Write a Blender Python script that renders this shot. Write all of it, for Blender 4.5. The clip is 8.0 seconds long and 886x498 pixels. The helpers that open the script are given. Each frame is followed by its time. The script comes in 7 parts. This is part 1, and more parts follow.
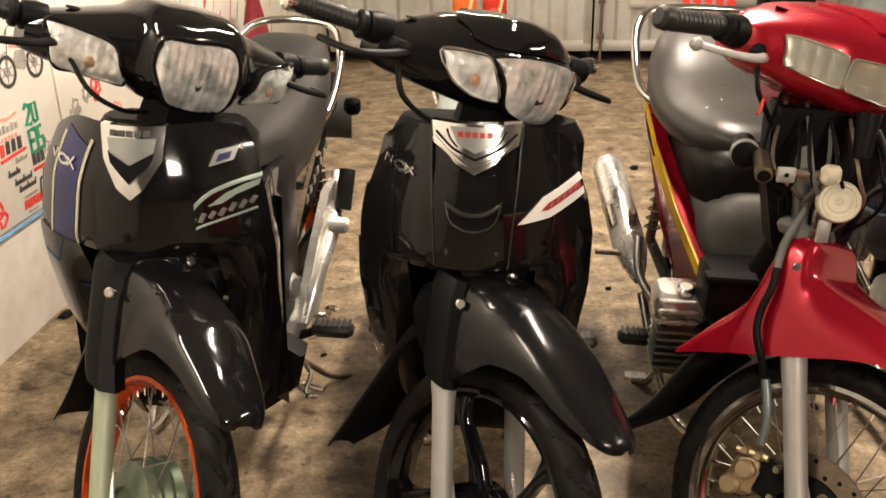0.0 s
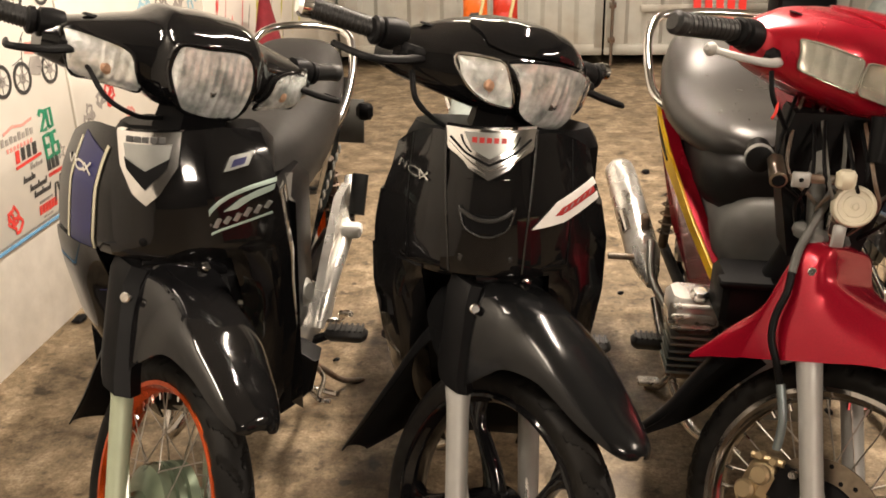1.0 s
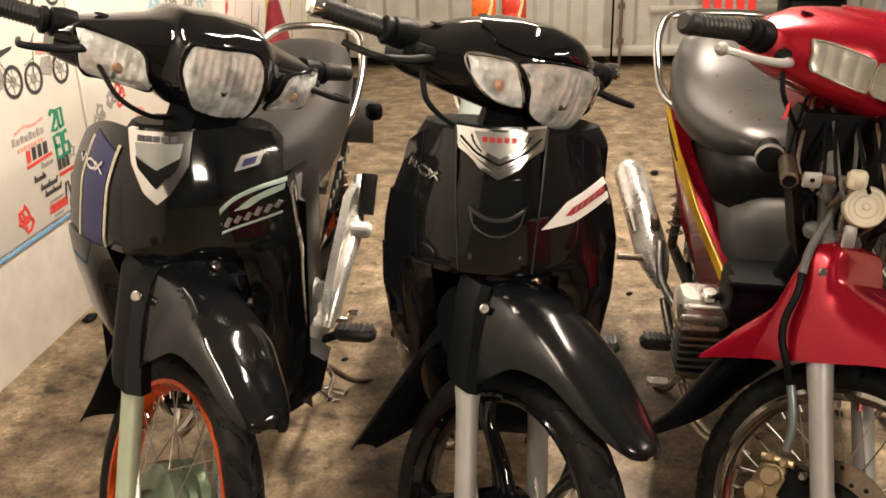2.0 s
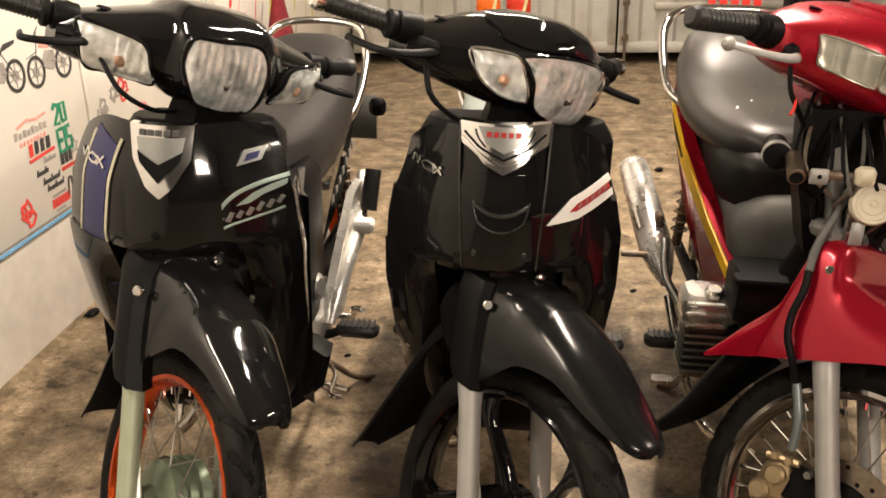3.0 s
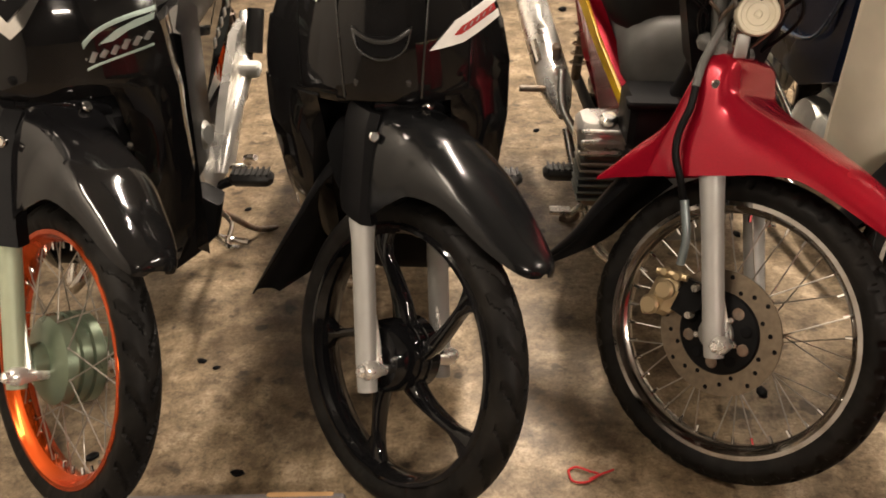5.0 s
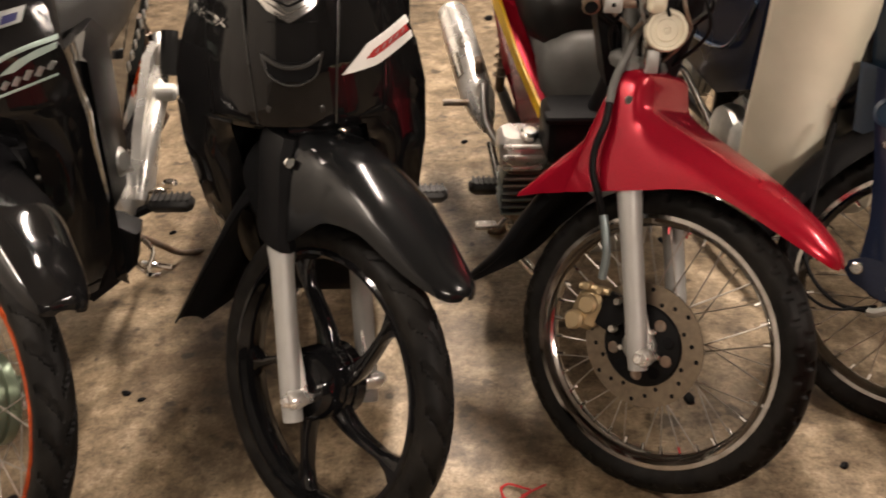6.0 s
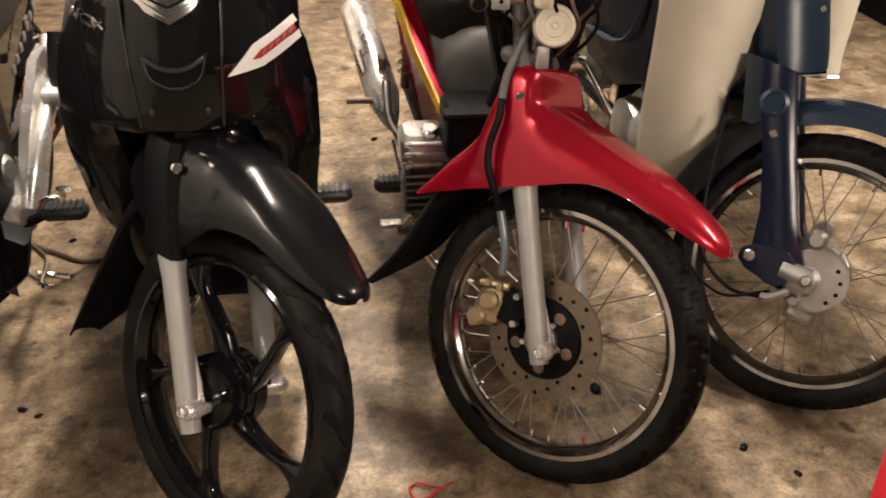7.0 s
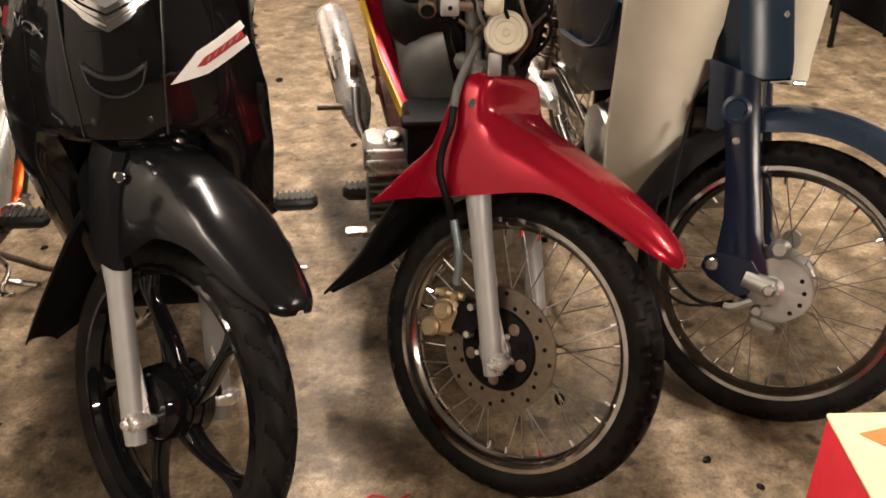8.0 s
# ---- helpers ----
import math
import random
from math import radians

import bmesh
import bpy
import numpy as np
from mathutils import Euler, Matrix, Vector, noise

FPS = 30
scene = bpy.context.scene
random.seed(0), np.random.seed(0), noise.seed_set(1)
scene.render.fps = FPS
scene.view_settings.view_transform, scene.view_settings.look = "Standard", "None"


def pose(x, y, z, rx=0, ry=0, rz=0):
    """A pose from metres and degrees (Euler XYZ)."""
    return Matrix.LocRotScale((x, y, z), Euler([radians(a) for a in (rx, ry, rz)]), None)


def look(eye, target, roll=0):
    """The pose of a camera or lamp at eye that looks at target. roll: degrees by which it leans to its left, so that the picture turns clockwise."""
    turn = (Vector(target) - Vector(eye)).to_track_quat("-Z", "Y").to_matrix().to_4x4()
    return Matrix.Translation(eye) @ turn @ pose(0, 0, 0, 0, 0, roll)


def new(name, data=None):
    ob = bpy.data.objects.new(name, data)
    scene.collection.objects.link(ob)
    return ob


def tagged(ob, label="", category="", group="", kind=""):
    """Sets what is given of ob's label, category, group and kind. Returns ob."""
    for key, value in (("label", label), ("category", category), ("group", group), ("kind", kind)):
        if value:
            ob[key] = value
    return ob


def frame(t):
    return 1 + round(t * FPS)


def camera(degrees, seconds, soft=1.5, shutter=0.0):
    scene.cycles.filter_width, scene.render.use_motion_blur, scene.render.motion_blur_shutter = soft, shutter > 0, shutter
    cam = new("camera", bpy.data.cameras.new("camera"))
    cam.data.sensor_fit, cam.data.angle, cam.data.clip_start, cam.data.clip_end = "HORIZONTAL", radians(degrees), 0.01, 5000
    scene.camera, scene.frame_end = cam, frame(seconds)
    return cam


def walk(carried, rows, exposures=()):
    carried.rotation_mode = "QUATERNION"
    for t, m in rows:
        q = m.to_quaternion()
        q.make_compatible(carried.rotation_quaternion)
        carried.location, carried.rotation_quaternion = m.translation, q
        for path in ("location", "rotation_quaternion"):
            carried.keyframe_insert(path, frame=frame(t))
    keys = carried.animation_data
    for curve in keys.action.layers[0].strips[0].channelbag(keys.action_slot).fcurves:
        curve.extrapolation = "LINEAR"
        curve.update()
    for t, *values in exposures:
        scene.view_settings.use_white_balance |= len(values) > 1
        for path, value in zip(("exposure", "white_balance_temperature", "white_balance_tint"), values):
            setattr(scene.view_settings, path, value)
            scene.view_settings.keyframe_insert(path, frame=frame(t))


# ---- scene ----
# camera and walk
cam = camera(52.9, 8.0, soft=1.7, shutter=0.5)
PATH = [
    (0, (0.264, 0.207, 1.276), (0.085, 2.047, 0.511), -1.2),
    (0.5, (0.258, 0.206, 1.279), (0.073, 2.049, 0.524), -1.3),
    (1, (0.257, 0.204, 1.279), (0.056, 2.045, 0.523), -1.5),
    (1.5, (0.255, 0.201, 1.278), (0.044, 2.042, 0.525), -1.6),
    (3, (0.252, 0.211, 1.272), (0.027, 2.047, 0.512), -1.4),
    (3.5, (0.267, 0.222, 1.253), (0.108, 2.025, 0.402), -1.0),
    (4, (0.269, 0.225, 1.235), (0.17, 1.969, 0.261), -0.9),
    (4.5, (0.278, 0.226, 1.222), (0.212, 1.929, 0.176), -1.0),
    (4.7, (0.289, 0.22, 1.208), (0.228, 1.928, 0.168), -1.6),
    (5.8, (0.327, 0.245, 1.229), (0.363, 1.951, 0.185), -2.2),
    (6, (0.338, 0.247, 1.231), (0.42, 1.956, 0.195), -2.0),
    (6.1, (0.341, 0.247, 1.232), (0.446, 1.954, 0.196), -1.9),
    (6.5, (0.364, 0.249, 1.231), (0.546, 1.951, 0.195), -1.4),
    (7, (0.393, 0.254, 1.233), (0.63, 1.939, 0.182), -1.2),
    (7.5, (0.431, 0.259, 1.232), (0.704, 1.935, 0.176), -1.3),
    (8, (0.491, 0.263, 1.228), (0.709, 1.955, 0.185), -1.5),
]
# the exposure settles and the picture turns a little cooler towards the end
EXPOSURES = [(0, 0.0, 6500, 10), (4.7, -0.03, 6480, 10), (6, -0.09, 6280, 13), (8, -0.09, 6280, 13)]
walk(cam, [(t, look(eye, target, roll)) for t, eye, target, roll in PATH], EXPOSURES)

# world and lamps: a closed hall at night, lit by warm tubes out of view
world = bpy.data.worlds.new("world")
world.use_nodes = True
world.node_tree.nodes["Background"].inputs[0].default_value = (0.01, 0.012, 0.018, 1)
world.node_tree.nodes["Background"].inputs[1].default_value = 0.2
scene.world = world
WARM = (1.0, 0.84, 0.68)


def tube_lamp(x, y, z, length, watts, along_x=True, width=0.07):
    data = bpy.data.lights.new("tube_light", "AREA")
    data.shape, data.size, data.size_y = "RECTANGLE", length, width
    data.energy, data.color = watts, WARM
    ob = new("tube_light", data)
    ob.matrix_world = pose(x, y, z, 0, 0, 0 if along_x else 90)
    return ob


# the second tube, at x -0.95, is an added lamp to brighten the left wall
TUBES = [(0.8, 3.0, 2.65, 1.5, 200, False), (-0.95, 0.9, 2.7, 1.2, 52, False), (0.3, 6.0, 2.72, 1.2, 55, True)]
# added lamp on the unseen right side, to lift the left wall
SIDE_TUBE = (3.6, 1.5, 2.2, 1.2, 60)
SHUTTER_TUBE = (1.8, -2.48, 2.4, 1.2, 152)
for row in TUBES:
    tube_lamp(*row)
for row, aim in ((SIDE_TUBE, (0.0, 1.5, 0.7)), (SHUTTER_TUBE, (0.2, 2.2, 0.5))):
    tube_lamp(*row).matrix_world = look(row[:3], aim)


# ---------- materials ----------
def material(name, base, rough=0.5, metal=0.0, coat=0.0, var=0.12, scale=30.0, bump=0.0, bump_scale=120.0, rough_var=0.1,
             second=None, second_scale=4.0, second_amount=0.35, spec=0.5, transmission=0.0, ior=1.45, flakes=0.0):
    """Principled material with colour and gloss variation at two scales and fine relief."""
    mat = bpy.data.materials.new(name)
    mat.use_nodes = True
    nt = mat.node_tree
    n, l = nt.nodes, nt.links
    b = n["Principled BSDF"]
    b.inputs["Metallic"].default_value = metal
    b.inputs["Specular IOR Level"].default_value = spec
    b.inputs["Coat Weight"].default_value = coat
    b.inputs["Coat Roughness"].default_value = 0.05
    b.inputs["IOR"].default_value = ior
    b.inputs["Transmission Weight"].default_value = transmission
    co = n.new("ShaderNodeTexCoord")
    fine = n.new("ShaderNodeTexNoise")
    fine.inputs["Scale"].default_value, fine.inputs["Detail"].default_value = scale, 5
    l.new(co.outputs["Object"], fine.inputs["Vector"])
    wide = n.new("ShaderNodeTexNoise")
    wide.inputs["Scale"].default_value, wide.inputs["Detail"].default_value = second_scale, 6
    l.new(co.outputs["Object"], wide.inputs["Vector"])
    ramp = n.new("ShaderNodeMapRange")
    ramp.inputs["From Min"].default_value, ramp.inputs["From Max"].default_value = 0.3, 0.7
    ramp.inputs["To Min"].default_value, ramp.inputs["To Max"].default_value = 1 - var, 1 + var
    l.new(fine.outputs["Fac"], ramp.inputs["Value"])
    mix = n.new("ShaderNodeMix")
    mix.data_type = "RGBA"
    mix.inputs["A"].default_value = (*base, 1)
    mix.inputs["B"].default_value = (*(second or [c * 0.7 for c in base]), 1)
    cut = n.new("ShaderNodeMapRange")
    cut.inputs["From Min"].default_value, cut.inputs["From Max"].default_value = 0.42, 0.68
    cut.inputs["To Max"].default_value = second_amount
    l.new(wide.outputs["Fac"], cut.inputs["Value"])
    l.new(cut.outputs["Result"], mix.inputs["Factor"])
    mul = n.new("ShaderNodeVectorMath")
    mul.operation = "SCALE"
    l.new(mix.outputs["Result"], mul.inputs[0])
    l.new(ramp.outputs["Result"], mul.inputs["Scale"])
    l.new(mul.outputs["Vector"], b.inputs["Base Color"])
    rr = n.new("ShaderNodeMapRange")
    rr.inputs["From Min"].default_value, rr.inputs["From Max"].default_value = 0.3, 0.7
    rr.inputs["To Min"].default_value, rr.inputs["To Max"].default_value = max(0.01, rough - rough_var * 0.5), min(1, rough + rough_var)
    l.new(wide.outputs["Fac"], rr.inputs["Value"])
    l.new(rr.outputs["Result"], b.inputs["Roughness"])
    if bump:
        bt = n.new("ShaderNodeTexNoise")
        bt.inputs["Scale"].default_value, bt.inputs["Detail"].default_value = bump_scale, 4
        l.new(co.outputs["Object"], bt.inputs["Vector"])
        bn = n.new("ShaderNodeBump")
        bn.inputs["Strength"].default_value, bn.inputs["Distance"].default_value = bump, 0.002
        l.new(bt.outputs["Fac"], bn.inputs["Height"])
        l.new(bn.outputs["Normal"], b.inputs["Normal"])
    return mat


def concrete_floor():
    mat = bpy.data.materials.new("stained_concrete")
    mat.use_nodes = True
    nt = mat.node_tree
    n, l = nt.nodes, nt.links
    b = n["Principled BSDF"]
    co = n.new("ShaderNodeTexCoord")

    def tex(scale, detail=8, rough=0.6, distort=0.0):
        t = n.new("ShaderNodeTexNoise")
        t.inputs["Scale"].default_value, t.inputs["Detail"].default_value = scale, detail
        t.inputs["Roughness"].default_value, t.inputs["Distortion"].default_value = rough, distort
        l.new(co.outputs["Object"], t.inputs["Vector"])
        return t.outputs["Fac"]

    def ramp(src, stops):
        r = n.new("ShaderNodeValToRGB")
        e = r.color_ramp.elements
        e[0].position, e[0].color = stops[0][0], (*stops[0][1], 1)
        e[1].position, e[1].color = stops[-1][0], (*stops[-1][1], 1)
        for p, c in stops[1:-1]:
            k = e.new(p)
            k.color = (*c, 1)
        l.new(src, r.inputs["Fac"])
        return r.outputs["Color"]

    def mult(a, c, f):
        m = n.new("ShaderNodeMix")
        m.data_type, m.blend_type = "RGBA", "MULTIPLY"
        m.inputs["Factor"].default_value = f
        l.new(a, m.inputs["A"])
        l.new(c, m.inputs["B"])
        return m.outputs["Result"]

    base = ramp(tex(11, 14, 0.78), [(0.34, (0.11, 0.079, 0.046)), (0.45, (0.2, 0.15, 0.091)), (0.53, (0.29, 0.223, 0.143)), (0.64, (0.46, 0.372, 0.262))])
    stains = ramp(tex(3.4, 8, 0.66, 0.5), [(0.4, (0.32, 0.3, 0.26)), (0.47, (0.8, 0.78, 0.74)), (0.58, (1, 1, 1))])
    patch = ramp(tex(7.5, 6, 0.62, 0.4), [(0.41, (0.5, 0.47, 0.42)), (0.49, (0.86, 0.85, 0.83)), (0.56, (1, 1, 1))])
    grit = ramp(tex(42, 8, 0.75), [(0.36, (0.4, 0.36, 0.3)), (0.5, (1, 1, 1))])
    spots = ramp(tex(15, 3, 0.5), [(0.31, (0.2, 0.18, 0.15)), (0.375, (1, 1, 1))])
    speck = ramp(tex(130, 5, 0.75), [(0.38, (0.45, 0.42, 0.37)), (0.52, (1, 1, 1))])

    def darkened(x, y, r):
        """A darker area with a ragged edge round a point of the floor."""
        off = n.new("ShaderNodeVectorMath")
        off.operation = "DISTANCE"
        off.inputs[1].default_value = (x, y, 0)
        l.new(co.outputs["Object"], off.inputs[0])
        add = n.new("ShaderNodeMath")
        add.operation = "MULTIPLY_ADD"
        add.inputs[1].default_value = 0.5
        l.new(tex(9, 7, 0.65), add.inputs[0])
        l.new(off.outputs["Value"], add.inputs[2])
        return ramp(add.outputs["Value"], [(r * 0.6 + 0.25, (0.42, 0.38, 0.32)), (r + 0.27, (1, 1, 1))])

    # three darker areas of the floor between the parked bikes
    dark_areas = mult(darkened(0.47, 1.62, 0.16), darkened(-0.12, 1.82, 0.2), 1.0)
    dark_areas = mult(dark_areas, darkened(1.2, 1.68, 0.12), 1.0)
    col = mult(mult(mult(mult(base, stains, 0.5), patch, 0.68), grit, 0.75), spots, 0.85)
    col = mult(mult(col, speck, 0.6), dark_areas, 0.9)
    l.new(col, b.inputs["Base Color"])
    r = n.new("ShaderNodeMapRange")
    r.inputs["From Min"].default_value, r.inputs["From Max"].default_value = 0.35, 0.65
    r.inputs["To Min"].default_value, r.inputs["To Max"].default_value = 0.42, 0.75
    l.new(tex(4, 6), r.inputs["Value"])
    l.new(r.outputs["Result"], b.inputs["Roughness"])
    bn = n.new("ShaderNodeBump")
    bn.inputs["Strength"].default_value, bn.inputs["Distance"].default_value = 0.5, 0.004
    l.new(tex(38, 8, 0.7), bn.inputs["Height"])
    l.new(bn.outputs["Normal"], b.inputs["Normal"])
    return mat


M = {}
M["floor"] = concrete_floor()
M["plaster"] = material("whitewashed_plaster", (0.92, 0.9, 0.85), 0.7, var=0.06, scale=18, bump=0.5, bump_scale=25, second=(0.6, 0.55, 0.45), second_scale=2.6, second_amount=0.3)
M["ceiling"] = material("unpainted_ceiling_sheet", (0.22, 0.21, 0.19), 0.8, var=0.1)
# kept dark so that the unseen right wall bounces and reflects little light
M["unseen_side_wall"] = material("dim_unseen_wall", (0.17, 0.16, 0.145), 0.8, var=0.15, scale=12, bump=0.4, bump_scale=40)
M["shutter"] = material("grey_steel_shutter", (0.1, 0.1, 0.1), 0.6, metal=0.3, var=0.15)
M["banner"] = material("printed_banner", (0.8, 0.78, 0.72), 0.5, var=0.03, scale=9, second=(0.7, 0.66, 0.58), second_scale=1.5)
M["gate"] = material("weathered_white_steel", (0.4, 0.4, 0.365), 0.5, var=0.1, scale=7, bump=0.2, bump_scale=30, second=(0.25, 0.19, 0.12), second_scale=3, second_amount=0.5)
M["dark"] = material("dark_gap", (0.005, 0.005, 0.0055), 0.9, spec=0.1)
M["black_paint"] = material("black_gloss_paint", (0.004, 0.004, 0.0045), 0.045, var=0.1, rough_var=0.05, spec=0.4, bump=0.015, bump_scale=200, second=(0.014, 0.013, 0.012))
M["grey_paint"] = material("charcoal_gloss_paint", (0.005, 0.0052, 0.0056), 0.13, spec=0.3, coat=0.0, var=0.15, scale=400, rough_var=0.1)
M["red_paint"] = material("metallic_red_paint", (0.27, 0.004, 0.017), 0.2, metal=0.45, coat=0.3, spec=0.3, var=0.12, scale=500, second=(0.3, 0.006, 0.01), second_amount=0.4)
M["blue_paint"] = material("dark_blue_paint", (0.006, 0.009, 0.021), 0.2, spec=0.28, var=0.2, scale=300)
M["blue_fender"] = material("steel_blue_paint", (0.018, 0.033, 0.06), 0.22, metal=0.4, coat=0.5, var=0.15, scale=300)
M["navy"] = material("navy_blue_paint", (0.006, 0.017, 0.034), 0.3, spec=0.4, var=0.2, scale=300)
# lighter black: paints the faint highlight along creases, vent lips and screws
M["edge"] = material("highlit_gloss_black", (0.022, 0.022, 0.021), 0.25, var=0.15)
M["cream"] = material("cream_plastic", (0.8, 0.77, 0.63), 0.34, var=0.05, scale=12, second=(0.5, 0.48, 0.34), second_scale=5, second_amount=0.35, bump=0.05)
M["black_plastic"] = material("black_plastic", (0.005, 0.005, 0.0054), 0.4, spec=0.09, var=0.15, bump=0.15, bump_scale=300)
M["grey_plastic"] = material("grey_plastic", (0.075, 0.076, 0.073), 0.45, var=0.12, bump=0.1, second=(0.12, 0.115, 0.1), second_amount=0.6)
M["dark_plastic"] = material("dark_satin_plastic", (0.009, 0.0085, 0.008), 0.4, spec=0.15, var=0.15, bump=0.1)
M["rubber"] = material("tyre_rubber", (0.0055, 0.0052, 0.005), 0.5, var=0.2, scale=60, bump=0.15, bump_scale=150, spec=0.12, second=(0.022, 0.02, 0.017), second_scale=14, second_amount=0.4)
M["grip"] = material("grip_rubber", (0.01, 0.01, 0.01), 0.42, var=0.2, bump=0.3, bump_scale=250)
M["vinyl"] = material("grey_seat_vinyl", (0.024, 0.0225, 0.021), 0.3, spec=0.22, rough_var=0.06, var=0.1, scale=120, bump=0.12, bump_scale=500, second=(0.045, 0.042, 0.038))
M["black_vinyl"] = material("black_seat_vinyl", (0.02, 0.019, 0.018), 0.5, spec=0.18, var=0.1, scale=120, bump=0.15, bump_scale=500)
M["dusty_vinyl"] = material("dusty_grey_seat_cover", (0.2, 0.23, 0.22), 0.5, var=0.1, bump=0.1)
M["chrome"] = material("chrome", (0.75, 0.74, 0.72), 0.08, metal=1, var=0.05, rough_var=0.1)
M["rim_chrome"] = material("rim_chrome", (0.4, 0.38, 0.36), 0.1, metal=1, var=0.1, scale=50, rough_var=0.12, second=(0.2, 0.16, 0.12), second_scale=22, second_amount=0.5)
M["old_chrome"] = material("dull_chrome", (0.6, 0.58, 0.55), 0.2, metal=1, var=0.15, scale=60, second=(0.3, 0.24, 0.17), second_scale=25, second_amount=0.5)
M["alloy"] = material("cast_aluminium", (0.41, 0.42, 0.4), 0.36, metal=0.85, var=0.12, bump=0.2, bump_scale=180, second=(0.2, 0.18, 0.14), second_scale=14, second_amount=0.5)
M["fork_grey"] = material("silver_grey_fork_paint", (0.29, 0.29, 0.28), 0.46, metal=0.25, var=0.06, second=(0.3, 0.29, 0.26), second_scale=12)
M["fork_green"] = material("pale_green_silver_paint", (0.33, 0.37, 0.27), 0.46, metal=0.25, var=0.06, second=(0.28, 0.32, 0.22), second_scale=12)
M["hub_green"] = material("green_tinted_hub", (0.15, 0.19, 0.135), 0.3, metal=0.65, var=0.12, bump=0.1, second=(0.12, 0.14, 0.09), second_scale=15)
M["orange"] = material("orange_anodised_rim", (0.6, 0.085, 0.01), 0.18, metal=0.8, var=0.1, scale=60, second=(0.4, 0.05, 0.01), second_scale=10)
M["gold"] = material("gold_anodised_caliper", (0.42, 0.33, 0.2), 0.4, metal=0.75, var=0.15, second=(0.25, 0.18, 0.09), second_scale=30)
M["disc"] = material("worn_brake_disc", (0.2, 0.165, 0.125), 0.38, metal=0.9, var=0.15, scale=90, second=(0.16, 0.12, 0.08), second_scale=9)
M["rust"] = material("rusty_grey_steel", (0.13, 0.11, 0.09), 0.55, metal=0.5, var=0.25, scale=80, bump=0.2, second=(0.2, 0.1, 0.05), second_scale=18, second_amount=0.6)
M["steel_blue"] = material("grey_blue_fork_tube", (0.2, 0.24, 0.25), 0.35, metal=0.6, var=0.1)
M["ivory"] = material("ivory_horn_plastic", (0.5, 0.47, 0.37), 0.4, var=0.06, second=(0.4, 0.34, 0.22), second_scale=20)
M["bright_alloy"] = material("bright_alloy", (0.78, 0.77, 0.74), 0.26, metal=0.75, var=0.1, second=(0.4, 0.37, 0.32), second_scale=14)
M["white"] = material("white_vinyl_sticker", (0.75, 0.75, 0.72), 0.35, var=0.04)
M["silver_film"] = material("silver_grey_film", (0.3, 0.31, 0.3), 0.28, metal=0.65, var=0.08)
M["mint_film"] = material("mint_grey_film", (0.36, 0.46, 0.42), 0.3, metal=0.3, var=0.08)
M["red_film"] = material("red_film", (0.34, 0.018, 0.016), 0.35, var=0.08)
M["blue_film"] = material("royal_blue_film", (0.009, 0.01, 0.07), 0.3, var=0.08)
M["yellow_film"] = material("yellow_film", (0.8, 0.5, 0.02), 0.32, var=0.06)
M["tan_line"] = material("beige_pinstripe", (0.42, 0.4, 0.3), 0.4)
M["green_ink"] = material("green_ink", (0.02, 0.22, 0.12), 0.5, var=0.1)
M["red_ink"] = material("red_ink", (0.6, 0.05, 0.04), 0.5, var=0.1)
M["black_ink"] = material("black_ink", (0.04, 0.04, 0.04), 0.5, var=0.2)
M["grey_ink"] = material("grey_ink", (0.3, 0.28, 0.26), 0.5, var=0.2)
M["pink_ink"] = material("pink_ink", (0.7, 0.3, 0.26), 0.5, var=0.1)
M["blue_ink"] = material("pale_blue_ink", (0.3, 0.5, 0.6), 0.5, var=0.1)
M["olive_ink"] = material("olive_yellow_ink", (0.5, 0.46, 0.08), 0.5, var=0.15)
M["blue_tape"] = material("blue_edge_tape", (0.1, 0.25, 0.42), 0.5, var=0.15)
M["spoke_steel"] = material("dull_spoke_steel", (0.3, 0.28, 0.25), 0.38, metal=0.8, var=0.2, scale=80, second=(0.16, 0.12, 0.08), second_scale=20)
M["red_string"] = material("red_string", (0.42, 0.012, 0.015), 0.45, var=0.1)
M["red_plastic"] = material("red_plastic", (0.65, 0.03, 0.02), 0.35, var=0.05)
M["red_card"] = material("red_painted_board", (0.42, 0.012, 0.022), 0.5, var=0.08, scale=40)
M["dark_green"] = material("dark_green_board", (0.03, 0.045, 0.03), 0.6)
M["plank"] = material("grey_weathered_wood", (0.13, 0.12, 0.125), 0.7, var=0.15, scale=40, bump=0.3, bump_scale=60, second=(0.09, 0.075, 0.07), second_scale=6)
M["raw_wood"] = material("raw_split_wood", (0.4, 0.24, 0.11), 0.7, var=0.15)
M["wood"] = material("brown_wood", (0.22, 0.15, 0.09), 0.6, var=0.2, scale=20)
M["maroon"] = material("maroon_cloth", (0.16, 0.008, 0.015), 0.8, var=0.2, bump=0.3)
M["lens_amber"] = material("amber_lens", (0.7, 0.22, 0.03), 0.12, coat=0.5)
M["bulb_orange"] = material("orange_bulb", (0.34, 0.2, 0.13), 0.3, metal=0.4)
M["smoke_lens"] = material("cloudy_headlight_plastic", (0.33, 0.31, 0.26), 0.14, metal=0.65, coat=0.5, var=0.15, scale=40, second=(0.2, 0.19, 0.16), second_scale=12)
M["tube"] = material("lit_tube", (0.8, 0.8, 0.75), 0.5)


# pale and dark patches in the colour imitate reflections in the bowl
M["reflector"] = material("painted_glint_reflector", (0.95, 0.96, 0.95), 0.1, metal=0.66, var=0.2, scale=70, rough_var=0.12, bump=1.0, bump_scale=75, second=(0.22, 0.25, 0.25), second_scale=30, second_amount=0.75)
M["glass"] = material("clear_lamp_glass", (0.97, 0.98, 0.97), 0.02, transmission=1.0, ior=1.2, rough_var=0.02, var=0.0, second=(0.95, 0.96, 0.95))


